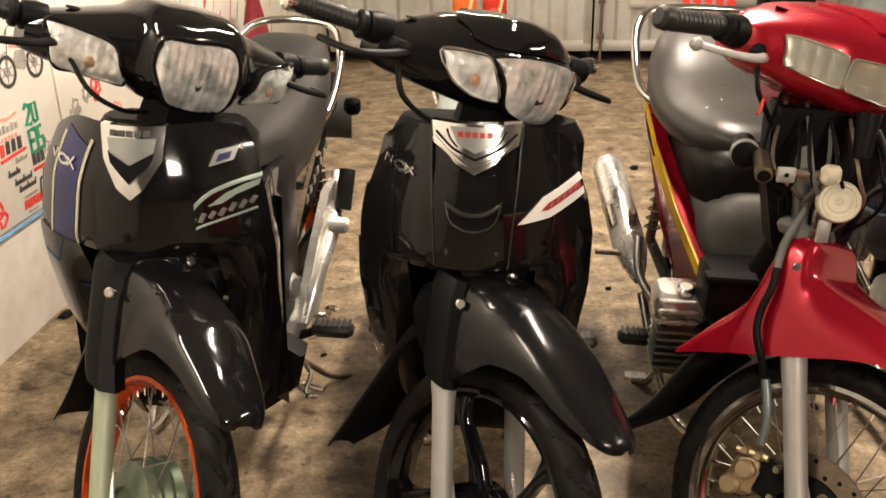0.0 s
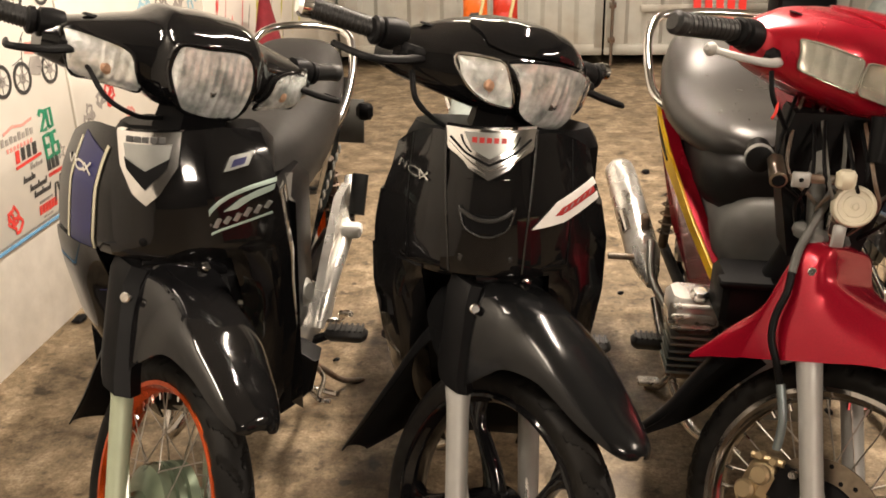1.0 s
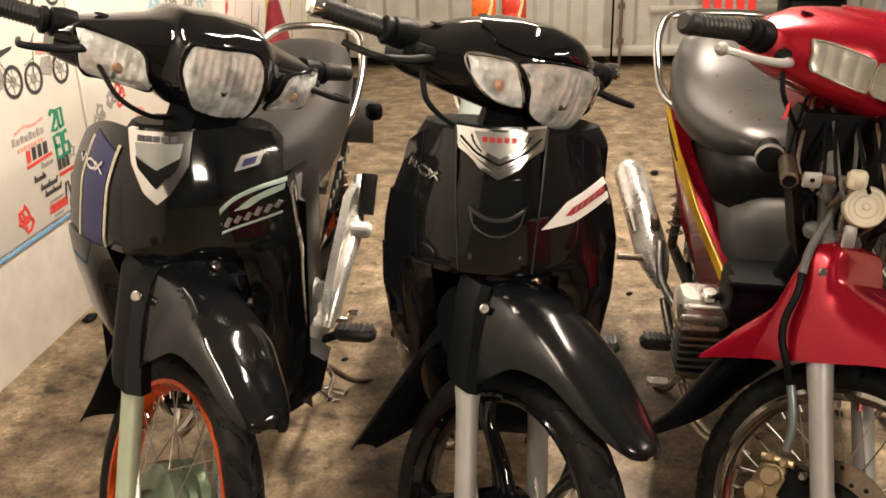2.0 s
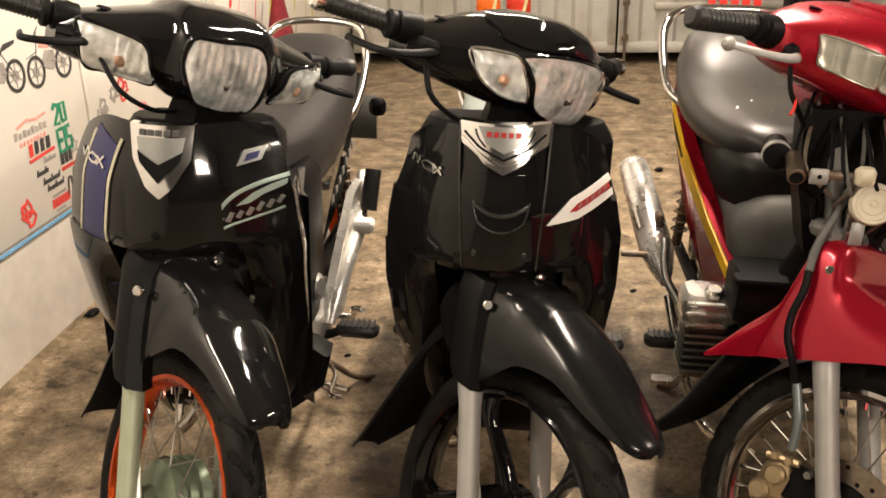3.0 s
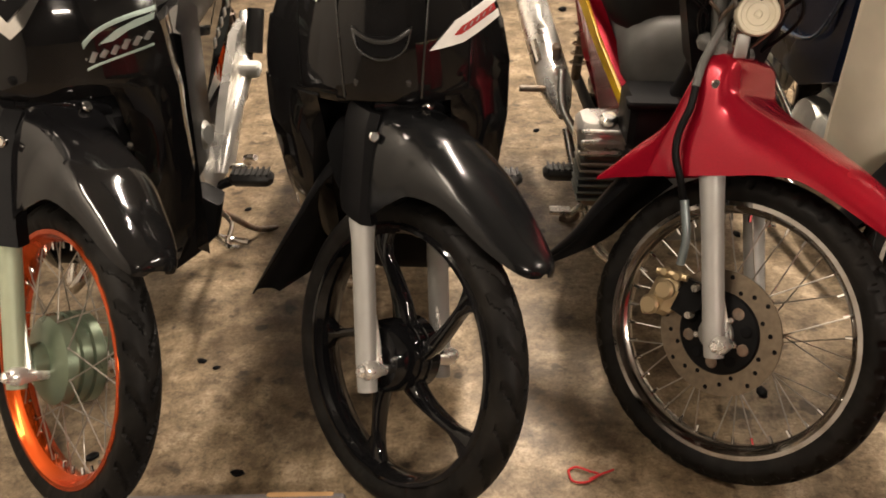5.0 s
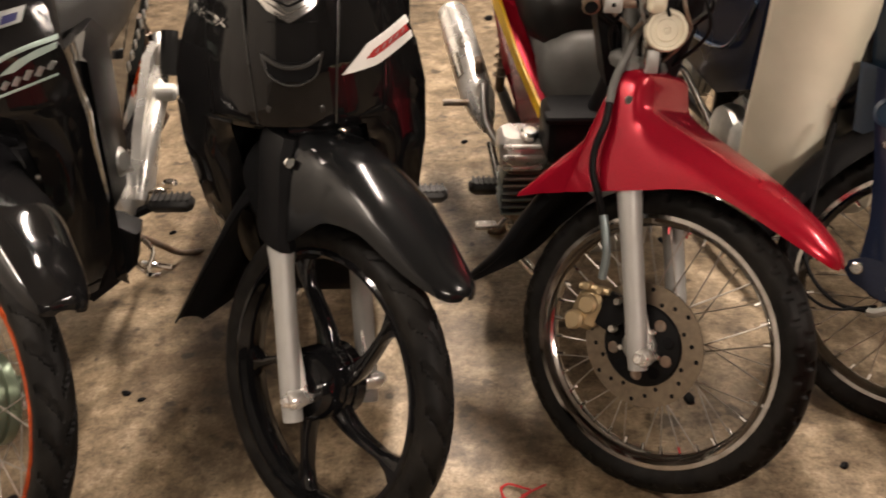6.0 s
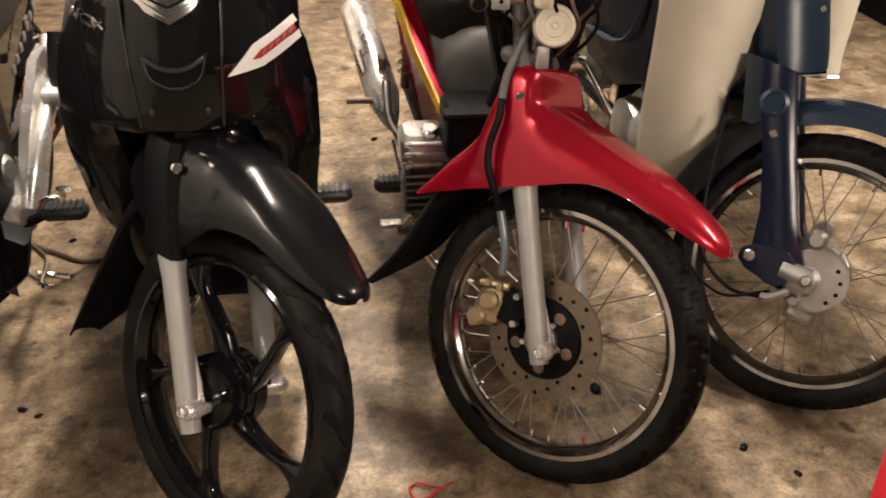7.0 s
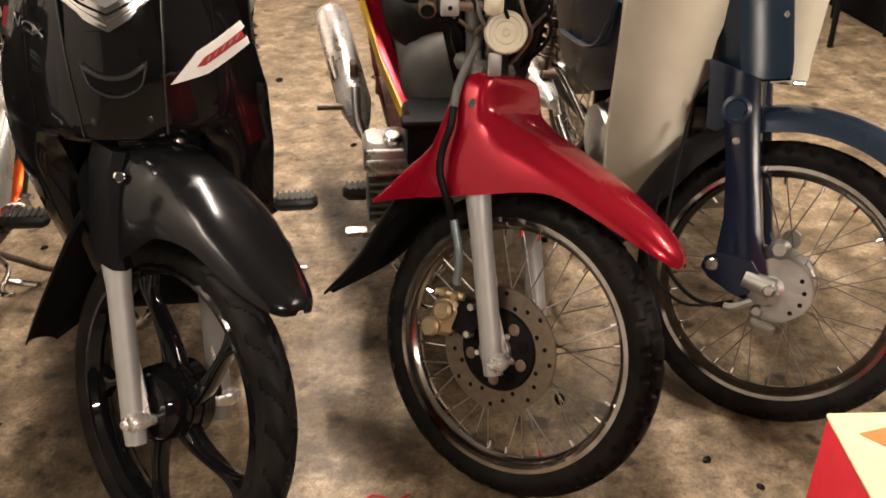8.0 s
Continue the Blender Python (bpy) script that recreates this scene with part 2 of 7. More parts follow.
# ---------- geometry helpers: a shape is (points, faces) ----------
def join(*shapes):
    pts, faces = [], []
    for p, f in shapes:
        k = len(pts)
        pts.extend(p)
        faces.extend([[i + k for i in q] for q in f])
    return pts, faces


def moved(shape, m):
    return [m @ Vector(p) for p in shape[0]], shape[1]


def loft(rings, closed=True, cap=True):
    n = len(rings[0])
    pts = [Vector(p) for r in rings for p in r]
    faces = []
    for i in range(len(rings) - 1):
        for j in range(n if closed else n - 1):
            k = (j + 1) % n
            faces.append([i * n + j, i * n + k, (i + 1) * n + k, (i + 1) * n + j])
    if cap and closed:
        faces.append(list(range(n - 1, -1, -1)))
        faces.append([(len(rings) - 1) * n + j for j in range(n)])
    return pts, faces


def smooth_line(pts, steps=6):
    """Catmull-Rom through the points."""
    p = [Vector(q) for q in pts]
    if len(p) < 3:
        return p
    out = []
    for i in range(len(p) - 1):
        a, b, c, d = p[max(i - 1, 0)], p[i], p[i + 1], p[min(i + 2, len(p) - 1)]
        for s in range(steps):
            t = s / steps
            out.append(0.5 * ((2 * b) + (c - a) * t + (2 * a - 5 * b + 4 * c - d) * t * t + (3 * b - a - 3 * c + d) * t ** 3))
    return out + [p[-1]]


def tube(pts, r, n=10, steps=6, flat=1.0):
    """A round bar along a smooth line; r is a number or one value for each given point."""
    line = smooth_line(pts, steps) if steps > 1 else [Vector(q) for q in pts]
    m = len(line)
    rs = [r] * m if not hasattr(r, "__len__") else [float(q) for q in np.interp(np.linspace(0, len(r) - 1, m), range(len(r)), r)]
    tan = [(line[min(i + 1, m - 1)] - line[max(i - 1, 0)]).normalized() for i in range(m)]
    side = tan[0].orthogonal().normalized()
    rings = []
    for i in range(m):
        side = (side - tan[i] * side.dot(tan[i])).normalized()
        other = tan[i].cross(side)
        rings.append([line[i] + rs[i] * (math.cos(a) * side + flat * math.sin(a) * other) for a in (2 * math.pi * k / n for k in range(n))])
    return loft(rings)


def lathe(profile, n=48, centre=(0, 0, 0), closed=True):
    """Profile of (radius, offset) turned about the x axis; closed: a ring-shaped section."""
    c = Vector(centre)
    rings = [[c + Vector((o, r * math.cos(a), r * math.sin(a))) for r, o in profile] for a in (2 * math.pi * k / n for k in range(n))]
    m = len(profile)
    pts = [p for ring in rings for p in ring]
    faces = []
    for i in range(n):
        for j in range(m if closed else m - 1):
            k, i2 = (j + 1) % m, (i + 1) % n
            faces.append([i * m + j, i2 * m + j, i2 * m + k, i * m + k])
    if not closed:
        faces.append([i * m for i in range(n)])
        faces.append([i * m + m - 1 for i in range(n - 1, -1, -1)])
    return pts, faces


def turned(profile, base, axis, n=20):
    """Profile of (radius, height) turned about an axis from a base point, closed at both ends."""
    shape = lathe(profile, n, closed=False)
    q = Vector((1, 0, 0)).rotation_difference(Vector(axis)).to_matrix().to_4x4()
    return moved(shape, Matrix.Translation(base) @ q)


def bolt(at, axis, r=0.008, h=0.006):
    return turned([(r, -0.004), (r, h * 0.7), (r * 0.75, h)], at, axis, 10)


def rbox(c, s, b=0.004):
    """A box with chamfered edges."""
    x, y, z = (v / 2 for v in s)
    b = min(b, x * 0.9, y * 0.9, z * 0.9)

    def ring(h, i):
        X, Y = x - i, y - i
        return [(X, -Y + b, h), (X, Y - b, h), (X - b, Y, h), (-X + b, Y, h), (-X, Y - b, h), (-X, -Y + b, h), (-X + b, -Y, h), (X - b, -Y, h)]
    return moved(loft([ring(-z, b * 0.6), ring(-z + b, 0), ring(z - b, 0), ring(z, b * 0.6)]), Matrix.Translation(c))


def shell(f, nu, nv, thick):
    """A sheet f(u, v), 0..1 each, with real thickness towards its back."""
    grid = [[Vector(f(i / nu, j / nv)) for j in range(nv + 1)] for i in range(nu + 1)]
    front, back = [], []
    for i in range(nu + 1):
        for j in range(nv + 1):
            du = grid[min(i + 1, nu)][j] - grid[max(i - 1, 0)][j]
            dv = grid[i][min(j + 1, nv)] - grid[i][max(j - 1, 0)]
            nrm = du.cross(dv)
            nrm = nrm.normalized() if nrm.length > 1e-12 else Vector((0, 0, 0))
            front.append(grid[i][j])
            back.append(grid[i][j] - nrm * thick)
    w = nv + 1
    k = len(front)
    faces = []
    for i in range(nu):
        for j in range(nv):
            q = [i * w + j, (i + 1) * w + j, (i + 1) * w + j + 1, i * w + j + 1]
            faces.append(q)
            faces.append([a + k for a in reversed(q)])
    rim = [i * w for i in range(nu + 1)] + [nu * w + j for j in range(1, w)] + [i * w + nv for i in range(nu - 1, -1, -1)] + [j for j in range(nv - 1, 0, -1)]
    for a, b in zip(rim, rim[1:] + rim[:1]):
        faces.append([b, a, a + k, b + k])
    return front + back, faces


def plate(outline, put, thick):
    """A flat cut-out: outline of (u, v) laid by put(u, v, height)."""
    n = len(outline)
    pts = [Vector(put(u, v, 0)) for u, v in outline] + [Vector(put(u, v, thick)) for u, v in outline]
    faces = [list(range(n - 1, -1, -1)), list(range(n, 2 * n))] + [[i, (i + 1) % n, n + (i + 1) % n, n + i] for i in range(n)]
    return pts, faces


def ribbon(line, width, put, thick):
    """A painted stroke of even width along a line of (u, v)."""
    p = [Vector((a, b, 0)) for a, b in line]
    left, right = [], []
    for i, q in enumerate(p):
        t = (p[min(i + 1, len(p) - 1)] - p[max(i - 1, 0)]).normalized()
        s = Vector((-t.y, t.x, 0)) * width / 2
        left.append(q + s)
        right.append(q - s)
    rows = [[put(a.x, a.y, 0), put(b.x, b.y, 0), put(b.x, b.y, thick), put(a.x, a.y, thick)] for a, b in zip(left, right)]
    return loft(rows)


def part(name, shape, mat, parent=None, label="", m=None, angle=38):
    """Links a shape as one mesh, under a thing or a part."""
    me = bpy.data.meshes.new(name)
    pts = [m @ Vector(p) for p in shape[0]] if m is not None else shape[0]
    me.from_pydata([tuple(p) for p in pts], [], shape[1])
    me.validate()
    bm = bmesh.new()
    bm.from_mesh(me)
    bmesh.ops.recalc_face_normals(bm, faces=bm.faces)
    bm.to_mesh(me)
    bm.free()
    me.materials.append(M[mat])
    me.shade_smooth()
    me.set_sharp_from_angle(angle=radians(angle))
    ob = new(name, me)
    ob.parent = parent
    if label:
        tagged(ob, label)
    return ob


def thing(name, m, label, category, group=""):
    ob = new(name)
    ob.matrix_basis = m
    ob.empty_display_size = 0.1
    return tagged(ob, label, category, group)


def stuff(ob):
    return tagged(ob, kind="stuff")


def structure(name, shape, mat, label=""):
    return tagged(part(name, shape, mat, label=label), kind="structure")


# ---------- the setting ----------
WALL_X, GATE_Y, RIGHT_X, BACK_Y, TOP = -1.24, 6.95, 3.7, -2.6, 3.0
floor = structure("floor", rbox(((WALL_X + RIGHT_X) / 2, 2.6, -0.05), (RIGHT_X - WALL_X + 0.6, 10.9, 0.1), 0.002), "floor", "stained brown-grey concrete floor with oil spots")
# ceiling, right wall and rear wall are unseen, added to close the hall
structure("ceiling", rbox((1.2, 2.4, TOP + 0.05), (5.6, 10.4, 0.1)), "ceiling", "dark unpainted ceiling, unseen, added to close the hall")
structure("wall_left", rbox((WALL_X - 0.08, 2.2, TOP / 2), (0.16, 9.6, TOP), 0.002), "plaster", "whitewashed rough plaster wall with scuffs")
structure("wall_right", rbox((RIGHT_X + 0.08, 2.2, TOP / 2), (0.16, 9.6, TOP), 0.002), "unseen_side_wall", "plain dark grey wall, unseen, added to close the hall")
structure("wall_behind", rbox((1.23, BACK_Y - 0.08, TOP / 2), (5.1, 0.16, TOP), 0.002), "shutter", "dark grey steel shutter wall, unseen, added to close the hall")
structure("wall_above_gate", rbox((1.23, GATE_Y + 0.05, 2.75), (4.94, 0.16, 0.5), 0.002), "plaster", "plain wall over the steel gate")
structure("backdrop", rbox((1.23, GATE_Y + 0.75, 1.2), (5.4, 0.05, 2.4), 0.002), "dark", "dark yard behind the gate")


def gate_leaf(x0, x1, sealed):
    """A corrugated steel leaf with frame, hung a hand's width over the floor."""
    leaf = thing("steel_gate", pose((x0 + x1) / 2, GATE_Y, 0), "corrugated off-white steel gate with rust stains, closed", "gate", "leaves of the steel gate")
    w = (x1 - x0) / 2
    pitch, deep, line = 0.248, 0.03, []
    x = -w + 0.05
    while x < w - 0.06:
        line += [(x, 0), (x + 0.095, 0), (x + 0.125, deep), (x + 0.215, deep)]
        x += pitch
    line = [q for q in line if q[0] < w - 0.05] + [(w - 0.05, 0)]
    rings = [[(a, b, z) for a, b in line] + [(a, b + 0.003, z) for a, b in reversed(line)] for z in (0.16, 2.4)]
    part("corrugated_sheet", loft(rings), "gate", leaf, angle=20)
    part("bottom_rail", rbox((0, 0.005, 0.125), (2 * w, 0.05, 0.075), 0.006), "gate", leaf)
    part("top_rail", rbox((0, 0.005, 2.44), (2 * w, 0.05, 0.07), 0.006), "gate", leaf)
    for s in (-1, 1):
        part("stile", rbox((s * (w - 0.03), 0.0, 1.27), (0.058, 0.055, 2.25), 0.006), "gate", leaf)
    if sealed:
        part("drop_bolt", join(tube([(-w + 0.05, -0.05, 0.02), (-w + 0.05, -0.05, 0.75)], 0.011, 8, 1), rbox((-w + 0.05, -0.035, 0.45), (0.05, 0.03, 0.04)), rbox((-w + 0.05, -0.035, 0.2), (0.05, 0.03, 0.04))), "rust", leaf, "rusty drop bolt")
        part("mid_rail", rbox((0.1, -0.02, 0.42), (2 * w - 0.3, 0.03, 0.05), 0.005), "gate", leaf)
    return leaf


gate_leaf(-1.22, 0.74, False)
gate_leaf(0.755, 2.3, True)
gate_leaf(2.315, 3.68, False)


# printed banners on the left wall
def on_wall(y, z, h):
    return (WALL_X + 0.014 + h, y, z)


def banner(y0, y1, z0, z1, label):
    ob = thing("printed_banner", pose(0, 0, 0), label, "banner", "banners on the wall")
    part("sheet", rbox((WALL_X + 0.007, (y0 + y1) / 2, (z0 + z1) / 2), (0.012, y1 - y0 - 0.006, z1 - z0), 0.002), "banner", ob)
    return ob


def bars(owner, y, z, widths, heights, mat, gap=0.008, slant=0.12):
    """A row of short upright bars, as tall as the print is."""
    for w, h in zip(widths, heights):
        part("print", plate([(y, z), (y + w, z), (y + w + h * slant, z + h), (y + h * slant, z + h)], on_wall, 0.0012), mat, owner)
        y += w + gap


def drawn_bike(owner, y, z, s, tank="black_ink"):
    """A printed motorcycle picture: two ringed wheels, engine, tank and bars."""
    for c in (-0.5, 0.5):
        ring = [(y + s * (c + 0.27 * math.cos(a)), z + s * 0.27 * math.sin(a)) for a in np.linspace(0, 2 * math.pi, 25)]
        part("print", ribbon(ring, s * 0.07, on_wall, 0.0012), "black_ink", owner)
        ring = [(y + s * (c + 0.08 * math.cos(a)), z + s * 0.08 * math.sin(a)) for a in np.linspace(0, 2 * math.pi, 13)]
        part("print", ribbon(ring, s * 0.05, on_wall, 0.0012), "grey_ink", owner)
        for a in (0.4, 1.5, 2.6):
            part("print", ribbon([(y + s * (c - 0.26 * math.cos(a)), z - s * 0.26 * math.sin(a)), (y + s * (c + 0.26 * math.cos(a)), z + s * 0.26 * math.sin(a))], s * 0.018, on_wall, 0.001), "grey_ink", owner)
    put = lambda u, v, h: on_wall(y + s * u, z + s * v, h)
    part("print", plate([(-0.2, 0.02), (0.12, -0.06), (0.24, 0.1), (0.2, 0.3), (-0.1, 0.33), (-0.22, 0.18)], put, 0.0014), "grey_ink", owner)
    part("print", plate([(-0.28, 0.42), (0.05, 0.36), (0.2, 0.44), (0.1, 0.58), (-0.2, 0.62)], put, 0.0016), tank, owner)
    part("print", plate([(0.12, 0.46), (0.62, 0.56), (0.66, 0.62), (0.3, 0.6)], put, 0.0016), "black_ink", owner)
    for line in ([(-0.5, 0), (-0.28, 0.75)], [(0.5, 0), (0.05, 0.12)], [(-0.42, 0.62), (-0.2, 0.8)], [(0.5, 0.02), (0.2, 0.42)], [(-0.75, 0.28), (-0.4, 0.36)]):
        part("print", ribbon(line, s * 0.05, put, 0.0018), "black_ink", owner)


def splash(owner, y, z, s, mat, seed):
    """An irregular printed emblem."""
    rng = random.Random(seed)
    k = 12
    for i in range(3):
        cy, cz, r = y + rng.uniform(-0.4, 0.4) * s, z + rng.uniform(-0.4, 0.4) * s, s * rng.uniform(0.22, 0.4)
        ring = [(cy + r * rng.uniform(0.45, 1.1) * math.cos(2 * math.pi * j / k), cz + r * rng.uniform(0.45, 1.1) * math.sin(2 * math.pi * j / k)) for j in range(k)]
        part("print", ribbon(ring + ring[:1], s * 0.13, on_wall, 0.0012 + 0.0003 * i), mat, owner)


ban = banner(1.2, 2.9, 0.36, 1.95, "white printed banner with motorcycle pictures and coloured logos")
drawn_bike(ban, 2.73, 0.79, 0.155, "pink_ink")
drawn_bike(ban, 2.47, 0.8, 0.155)
drawn_bike(ban, 2.76, 1.02, 0.15)
drawn_bike(ban, 2.42, 1.04, 0.16)
# green two-row figure emblem
for line in ([(0, 0.065), (0.01, 0.078), (0.03, 0.072), (0.03, 0.055), (0.0, 0.018), (0.032, 0.018)], [(0.044, 0.02), (0.044, 0.074), (0.068, 0.074), (0.068, 0.02), (0.044, 0.02)],
             [(0.034, 0.0), (0.004, 0.0), (0.004, -0.068), (0.034, -0.068)], [(0.004, -0.034), (0.03, -0.034)], [(0.044, 0.004), (0.044, -0.07)],
             [(0.078, 0.0), (0.056, 0.0), (0.056, -0.034), (0.078, -0.034), (0.078, -0.068), (0.054, -0.068)]):
    part("print", ribbon([(2.695 + a, 0.603 + b) for a, b in line], 0.013, on_wall, 0.0014), "green_ink", ban)
part("print", ribbon([(2.5, 0.66), (2.55, 0.672), (2.6, 0.664), (2.655, 0.672)], 0.008, on_wall, 0.0012), "pink_ink", ban)
bars(ban, 2.48, 0.628, [0.014] * 8, [0.022, 0.016, 0.02, 0.016, 0.022, 0.016, 0.022, 0.018], "grey_ink")
bars(ban, 2.5, 0.605, [0.01] * 8, [0.012] * 8, "pink_ink")
bars(ban, 2.535, 0.565, [0.02], [0.036], "red_ink")
bars(ban, 2.566, 0.567, [0.019, 0.019, 0.021], [0.036, 0.036, 0.036], "black_ink", 0.012)
part("print", ribbon([(2.53, 0.553), (2.67, 0.56)], 0.009, on_wall, 0.0012), "red_ink", ban)
bars(ban, 2.6, 0.53, [0.01] * 5, [0.018, 0.01, 0.014, 0.01, 0.012], "grey_ink", 0.004, 0.3)
bars(ban, 2.69, 0.497, [0.02, 0.018, 0.018], [0.04, 0.04, 0.04], "black_ink", 0.006, 0.05)
bars(ban, 2.688, 0.478, [0.009] * 8, [0.011] * 8, "red_ink", 0.0025)
star = [(2.782 + (0.026 if i % 2 == 0 else 0.011) * math.sin(i * math.pi / 5), 0.535 + (0.026 if i % 2 == 0 else 0.011) * math.cos(i * math.pi / 5)) for i in range(11)]
part("print", ribbon(star, 0.004, on_wall, 0.0014), "grey_ink", ban)
for row, (y, z, k) in enumerate(((2.55, 0.5, 6), (2.575, 0.468, 9), (2.59, 0.443, 9))):
    bars(ban, y, z, [0.006 + 0.004 * (i % 2) for i in range(k)], [0.02 if i % 4 == 0 else 0.012 for i in range(k)], "black_ink", 0.003, 0.35)
bars(ban, 2.6, 0.385, [0.014] * 6, [0.026] * 6, "red_ink", 0.004, 0.2)
bars(ban, 2.61, 0.417, [0.007] * 8, [0.008] * 8, "grey_ink", 0.003)
bars(ban, 2.62, 0.37, [0.006] * 6, [0.007] * 6, "grey_ink", 0.003)
part("print", ribbon([(2.7, 0.398), (2.715, 0.45), (2.728, 0.452), (2.735, 0.405), (2.75, 0.43)], 0.008, on_wall, 0.0014), "black_ink", ban)
part("print", ribbon([(2.785, 0.4), (2.8, 0.44), (2.82, 0.44), (2.83, 0.4)], 0.008, on_wall, 0.0014), "black_ink", ban)
bars(ban, 2.72, 0.385, [0.008] * 4, [0.008] * 4, "red_ink", 0.003)
splash(ban, 2.47, 0.42, 0.07, "red_ink", 3)
ban2 = banner(2.91, 4.165, 0.36, 1.95, "white printed banner with grey and red emblems")
for k, (y, z, s, mat) in enumerate([(3.0, 0.615, 0.075, "grey_ink"), (3.09, 0.63, 0.07, "grey_ink"), (3.18, 0.62, 0.075, "red_ink"), (3.3, 0.53, 0.06, "pink_ink"), (3.02, 0.84, 0.09, "grey_ink"), (3.18, 0.86, 0.09, "black_ink"),
                                    (3.36, 0.85, 0.1, "pink_ink"), (3.55, 0.86, 0.11, "blue_ink"), (3.72, 0.86, 0.11, "grey_ink"), (3.9, 0.85, 0.12, "grey_ink"), (4.05, 0.86, 0.1, "blue_ink"), (3.45, 0.68, 0.09, "grey_ink"), (3.7, 0.66, 0.09, "pink_ink"), (3.3, 1.05, 0.12, "grey_ink"), (3.7, 1.08, 0.12, "black_ink")]):
    splash(ban2, y, z, s, mat, k + 10)
ban3 = banner(4.175, 6.3, 0.3, 1.95, "white printed banner with olive, yellow and red flashes")
rng = random.Random(5)
for k in range(46):
    y, z, s = rng.uniform(4.25, 6.2), rng.uniform(0.42, 1.1), rng.uniform(0.05, 0.11)
    mat = "red_ink" if y < 4.7 else rng.choice(["olive_ink", "olive_ink", "grey_ink", "olive_ink"])
    t = rng.uniform(-0.5, 0.5)
    part("print", plate([(y, z), (y + s * 0.5, z + s * (0.9 + t)), (y + s * 0.75, z + s * (1.6 + t)), (y + s * 0.25, z + s * 0.8)], on_wall, 0.0012), mat, ban3)
edge = thing("blue_edge_strip", pose(0, 0, 0), "thin faded blue strip along the lower edge of the banners", "strip")
part("strip", tube([(WALL_X + 0.012, 1.2, 0.352), (WALL_X + 0.014, 2.0, 0.349), (WALL_X + 0.012, 2.8, 0.345), (WALL_X + 0.014, 3.6, 0.341), (WALL_X + 0.012, 4.2, 0.338)], 0.0055, 6), "blue_tape", edge)


# loose things about the hall
def plank():
    ob = thing("wooden_plank", pose(-0.58, 1.2, 0), "flat grey weathered wooden plank lying on the floor", "plank")
    part("board", rbox((0, 0, 0.02), (1.33, 0.27, 0.038), 0.004), "plank", ob)
    for x, w in ((0.16, 0.035), (0.585, 0.12)):
        part("split_edge", rbox((x, 0.131, 0.034), (w, 0.012, 0.013), 0.003), "raw_wood", ob, "bare split wood")


plank()


def red_string():
    ob = thing("red_string", pose(0.52, 1.4, 0.003), "short loop of red plastic string on the floor", "string")
    part("loop", tube([(-0.035, 0.012, 0), (-0.03, -0.014, 0.001), (-0.005, -0.018, 0.002), (0.02, -0.002, 0.003), (0.048, 0.012, 0.002)], 0.0022, 6), "red_string", ob)
    part("strand", tube([(-0.035, 0.012, 0.001), (-0.02, 0.02, 0.002), (0.005, 0.006, 0.004), (0.018, -0.002, 0.005), (0.0, -0.012, 0.003)], 0.0022, 6), "red_string", ob)


red_string()


def pebble(x, y, s, seed, mat="black_plastic", label="small dark crumb of dirt on the floor"):
    rng = random.Random(seed)
    ob = thing("dirt_crumb", pose(x, y, 0, 0, 0, rng.uniform(0, 180)), label, "dirt", "crumbs on the floor")
    rings = [[(r * s * math.cos(a) * rng.uniform(0.8, 1.2) * 1.5, r * s * math.sin(a) * rng.uniform(0.8, 1.2), z * s) for a in np.linspace(0, 2 * math.pi, 9)[:-1]] for r, z in ((0.7, 0), (1, 0.25), (0.85, 0.6), (0.4, 0.8))]
    part("crumb", loft(rings), mat, ob)


for k, (x, y, s) in enumerate([(-0.277, 1.759, 0.008), (-0.24, 1.735, 0.006), (-0.13, 1.42, 0.009), (0.36, 1.62, 0.005), (1.13, 1.41, 0.007), (1.2, 1.33, 0.006), (0.62, 3.3, 0.012), (0.55, 2.95, 0.01), (-0.42, 1.47, 0.01), (0.9, 1.62, 0.012), (1.02, 2.25, 0.01), (0.3, 3.6, 0.014), (0.78, 4.3, 0.02), (-0.31, 2.45, 0.008), (0.05, 1.56, 0.007), (0.85, 3.7, 0.012)]):
    pebble(x, y, s, k)
pebble(-1.2, 2.66, 0.022, 40, "black_plastic", "dark lump of dirt at the foot of the wall")


def red_stand():
    """A red box table whose printed top shows."""
    ob = thing("red_box_table", pose(0.945, 0.868, 0, 0, 0, -8), "red painted box with a printed cream, orange and green top", "box")
    part("body", rbox((0.25, -0.25, 0.44), (0.5, 0.5, 0.36), 0.004), "red_card", ob)
    part("base", rbox((0.25, -0.25, 0.13), (0.5, 0.5, 0.258), 0.004), "dark_green", ob, "dark green lower part")
    top = part("top", rbox((0.25, -0.25, 0.6225), (0.5, 0.5, 0.005), 0.001), "yellow_print", ob, "cream printed top")
    put = lambda u, v, h: (u, v, 0.6251 + h)
    part("print", plate([(0.02, -0.03), (0.09, -0.012), (0.2, -0.02), (0.16, -0.1), (0.06, -0.07)], put, 0.001), "orange_print", top)
    part("print", plate([(0.012, -0.13), (0.06, -0.09), (0.12, -0.13), (0.1, -0.26), (0.02, -0.28)], put, 0.001), "green_print", top)
    part("knob", turned([(0.035, 0), (0.04, 0.012), (0.028, 0.03), (0.01, 0.036)], (0.13, -0.06, 0.625), (0, 0, 1), 18), "red_plastic", ob, "red round knob")


M["yellow_print"] = material("cream_print", (0.72, 0.66, 0.4), 0.4, var=0.05)
M["orange_print"] = material("orange_print", (0.6, 0.2, 0.06), 0.4, var=0.1)
M["green_print"] = material("green_print", (0.28, 0.36, 0.1), 0.4, var=0.1)
red_stand()


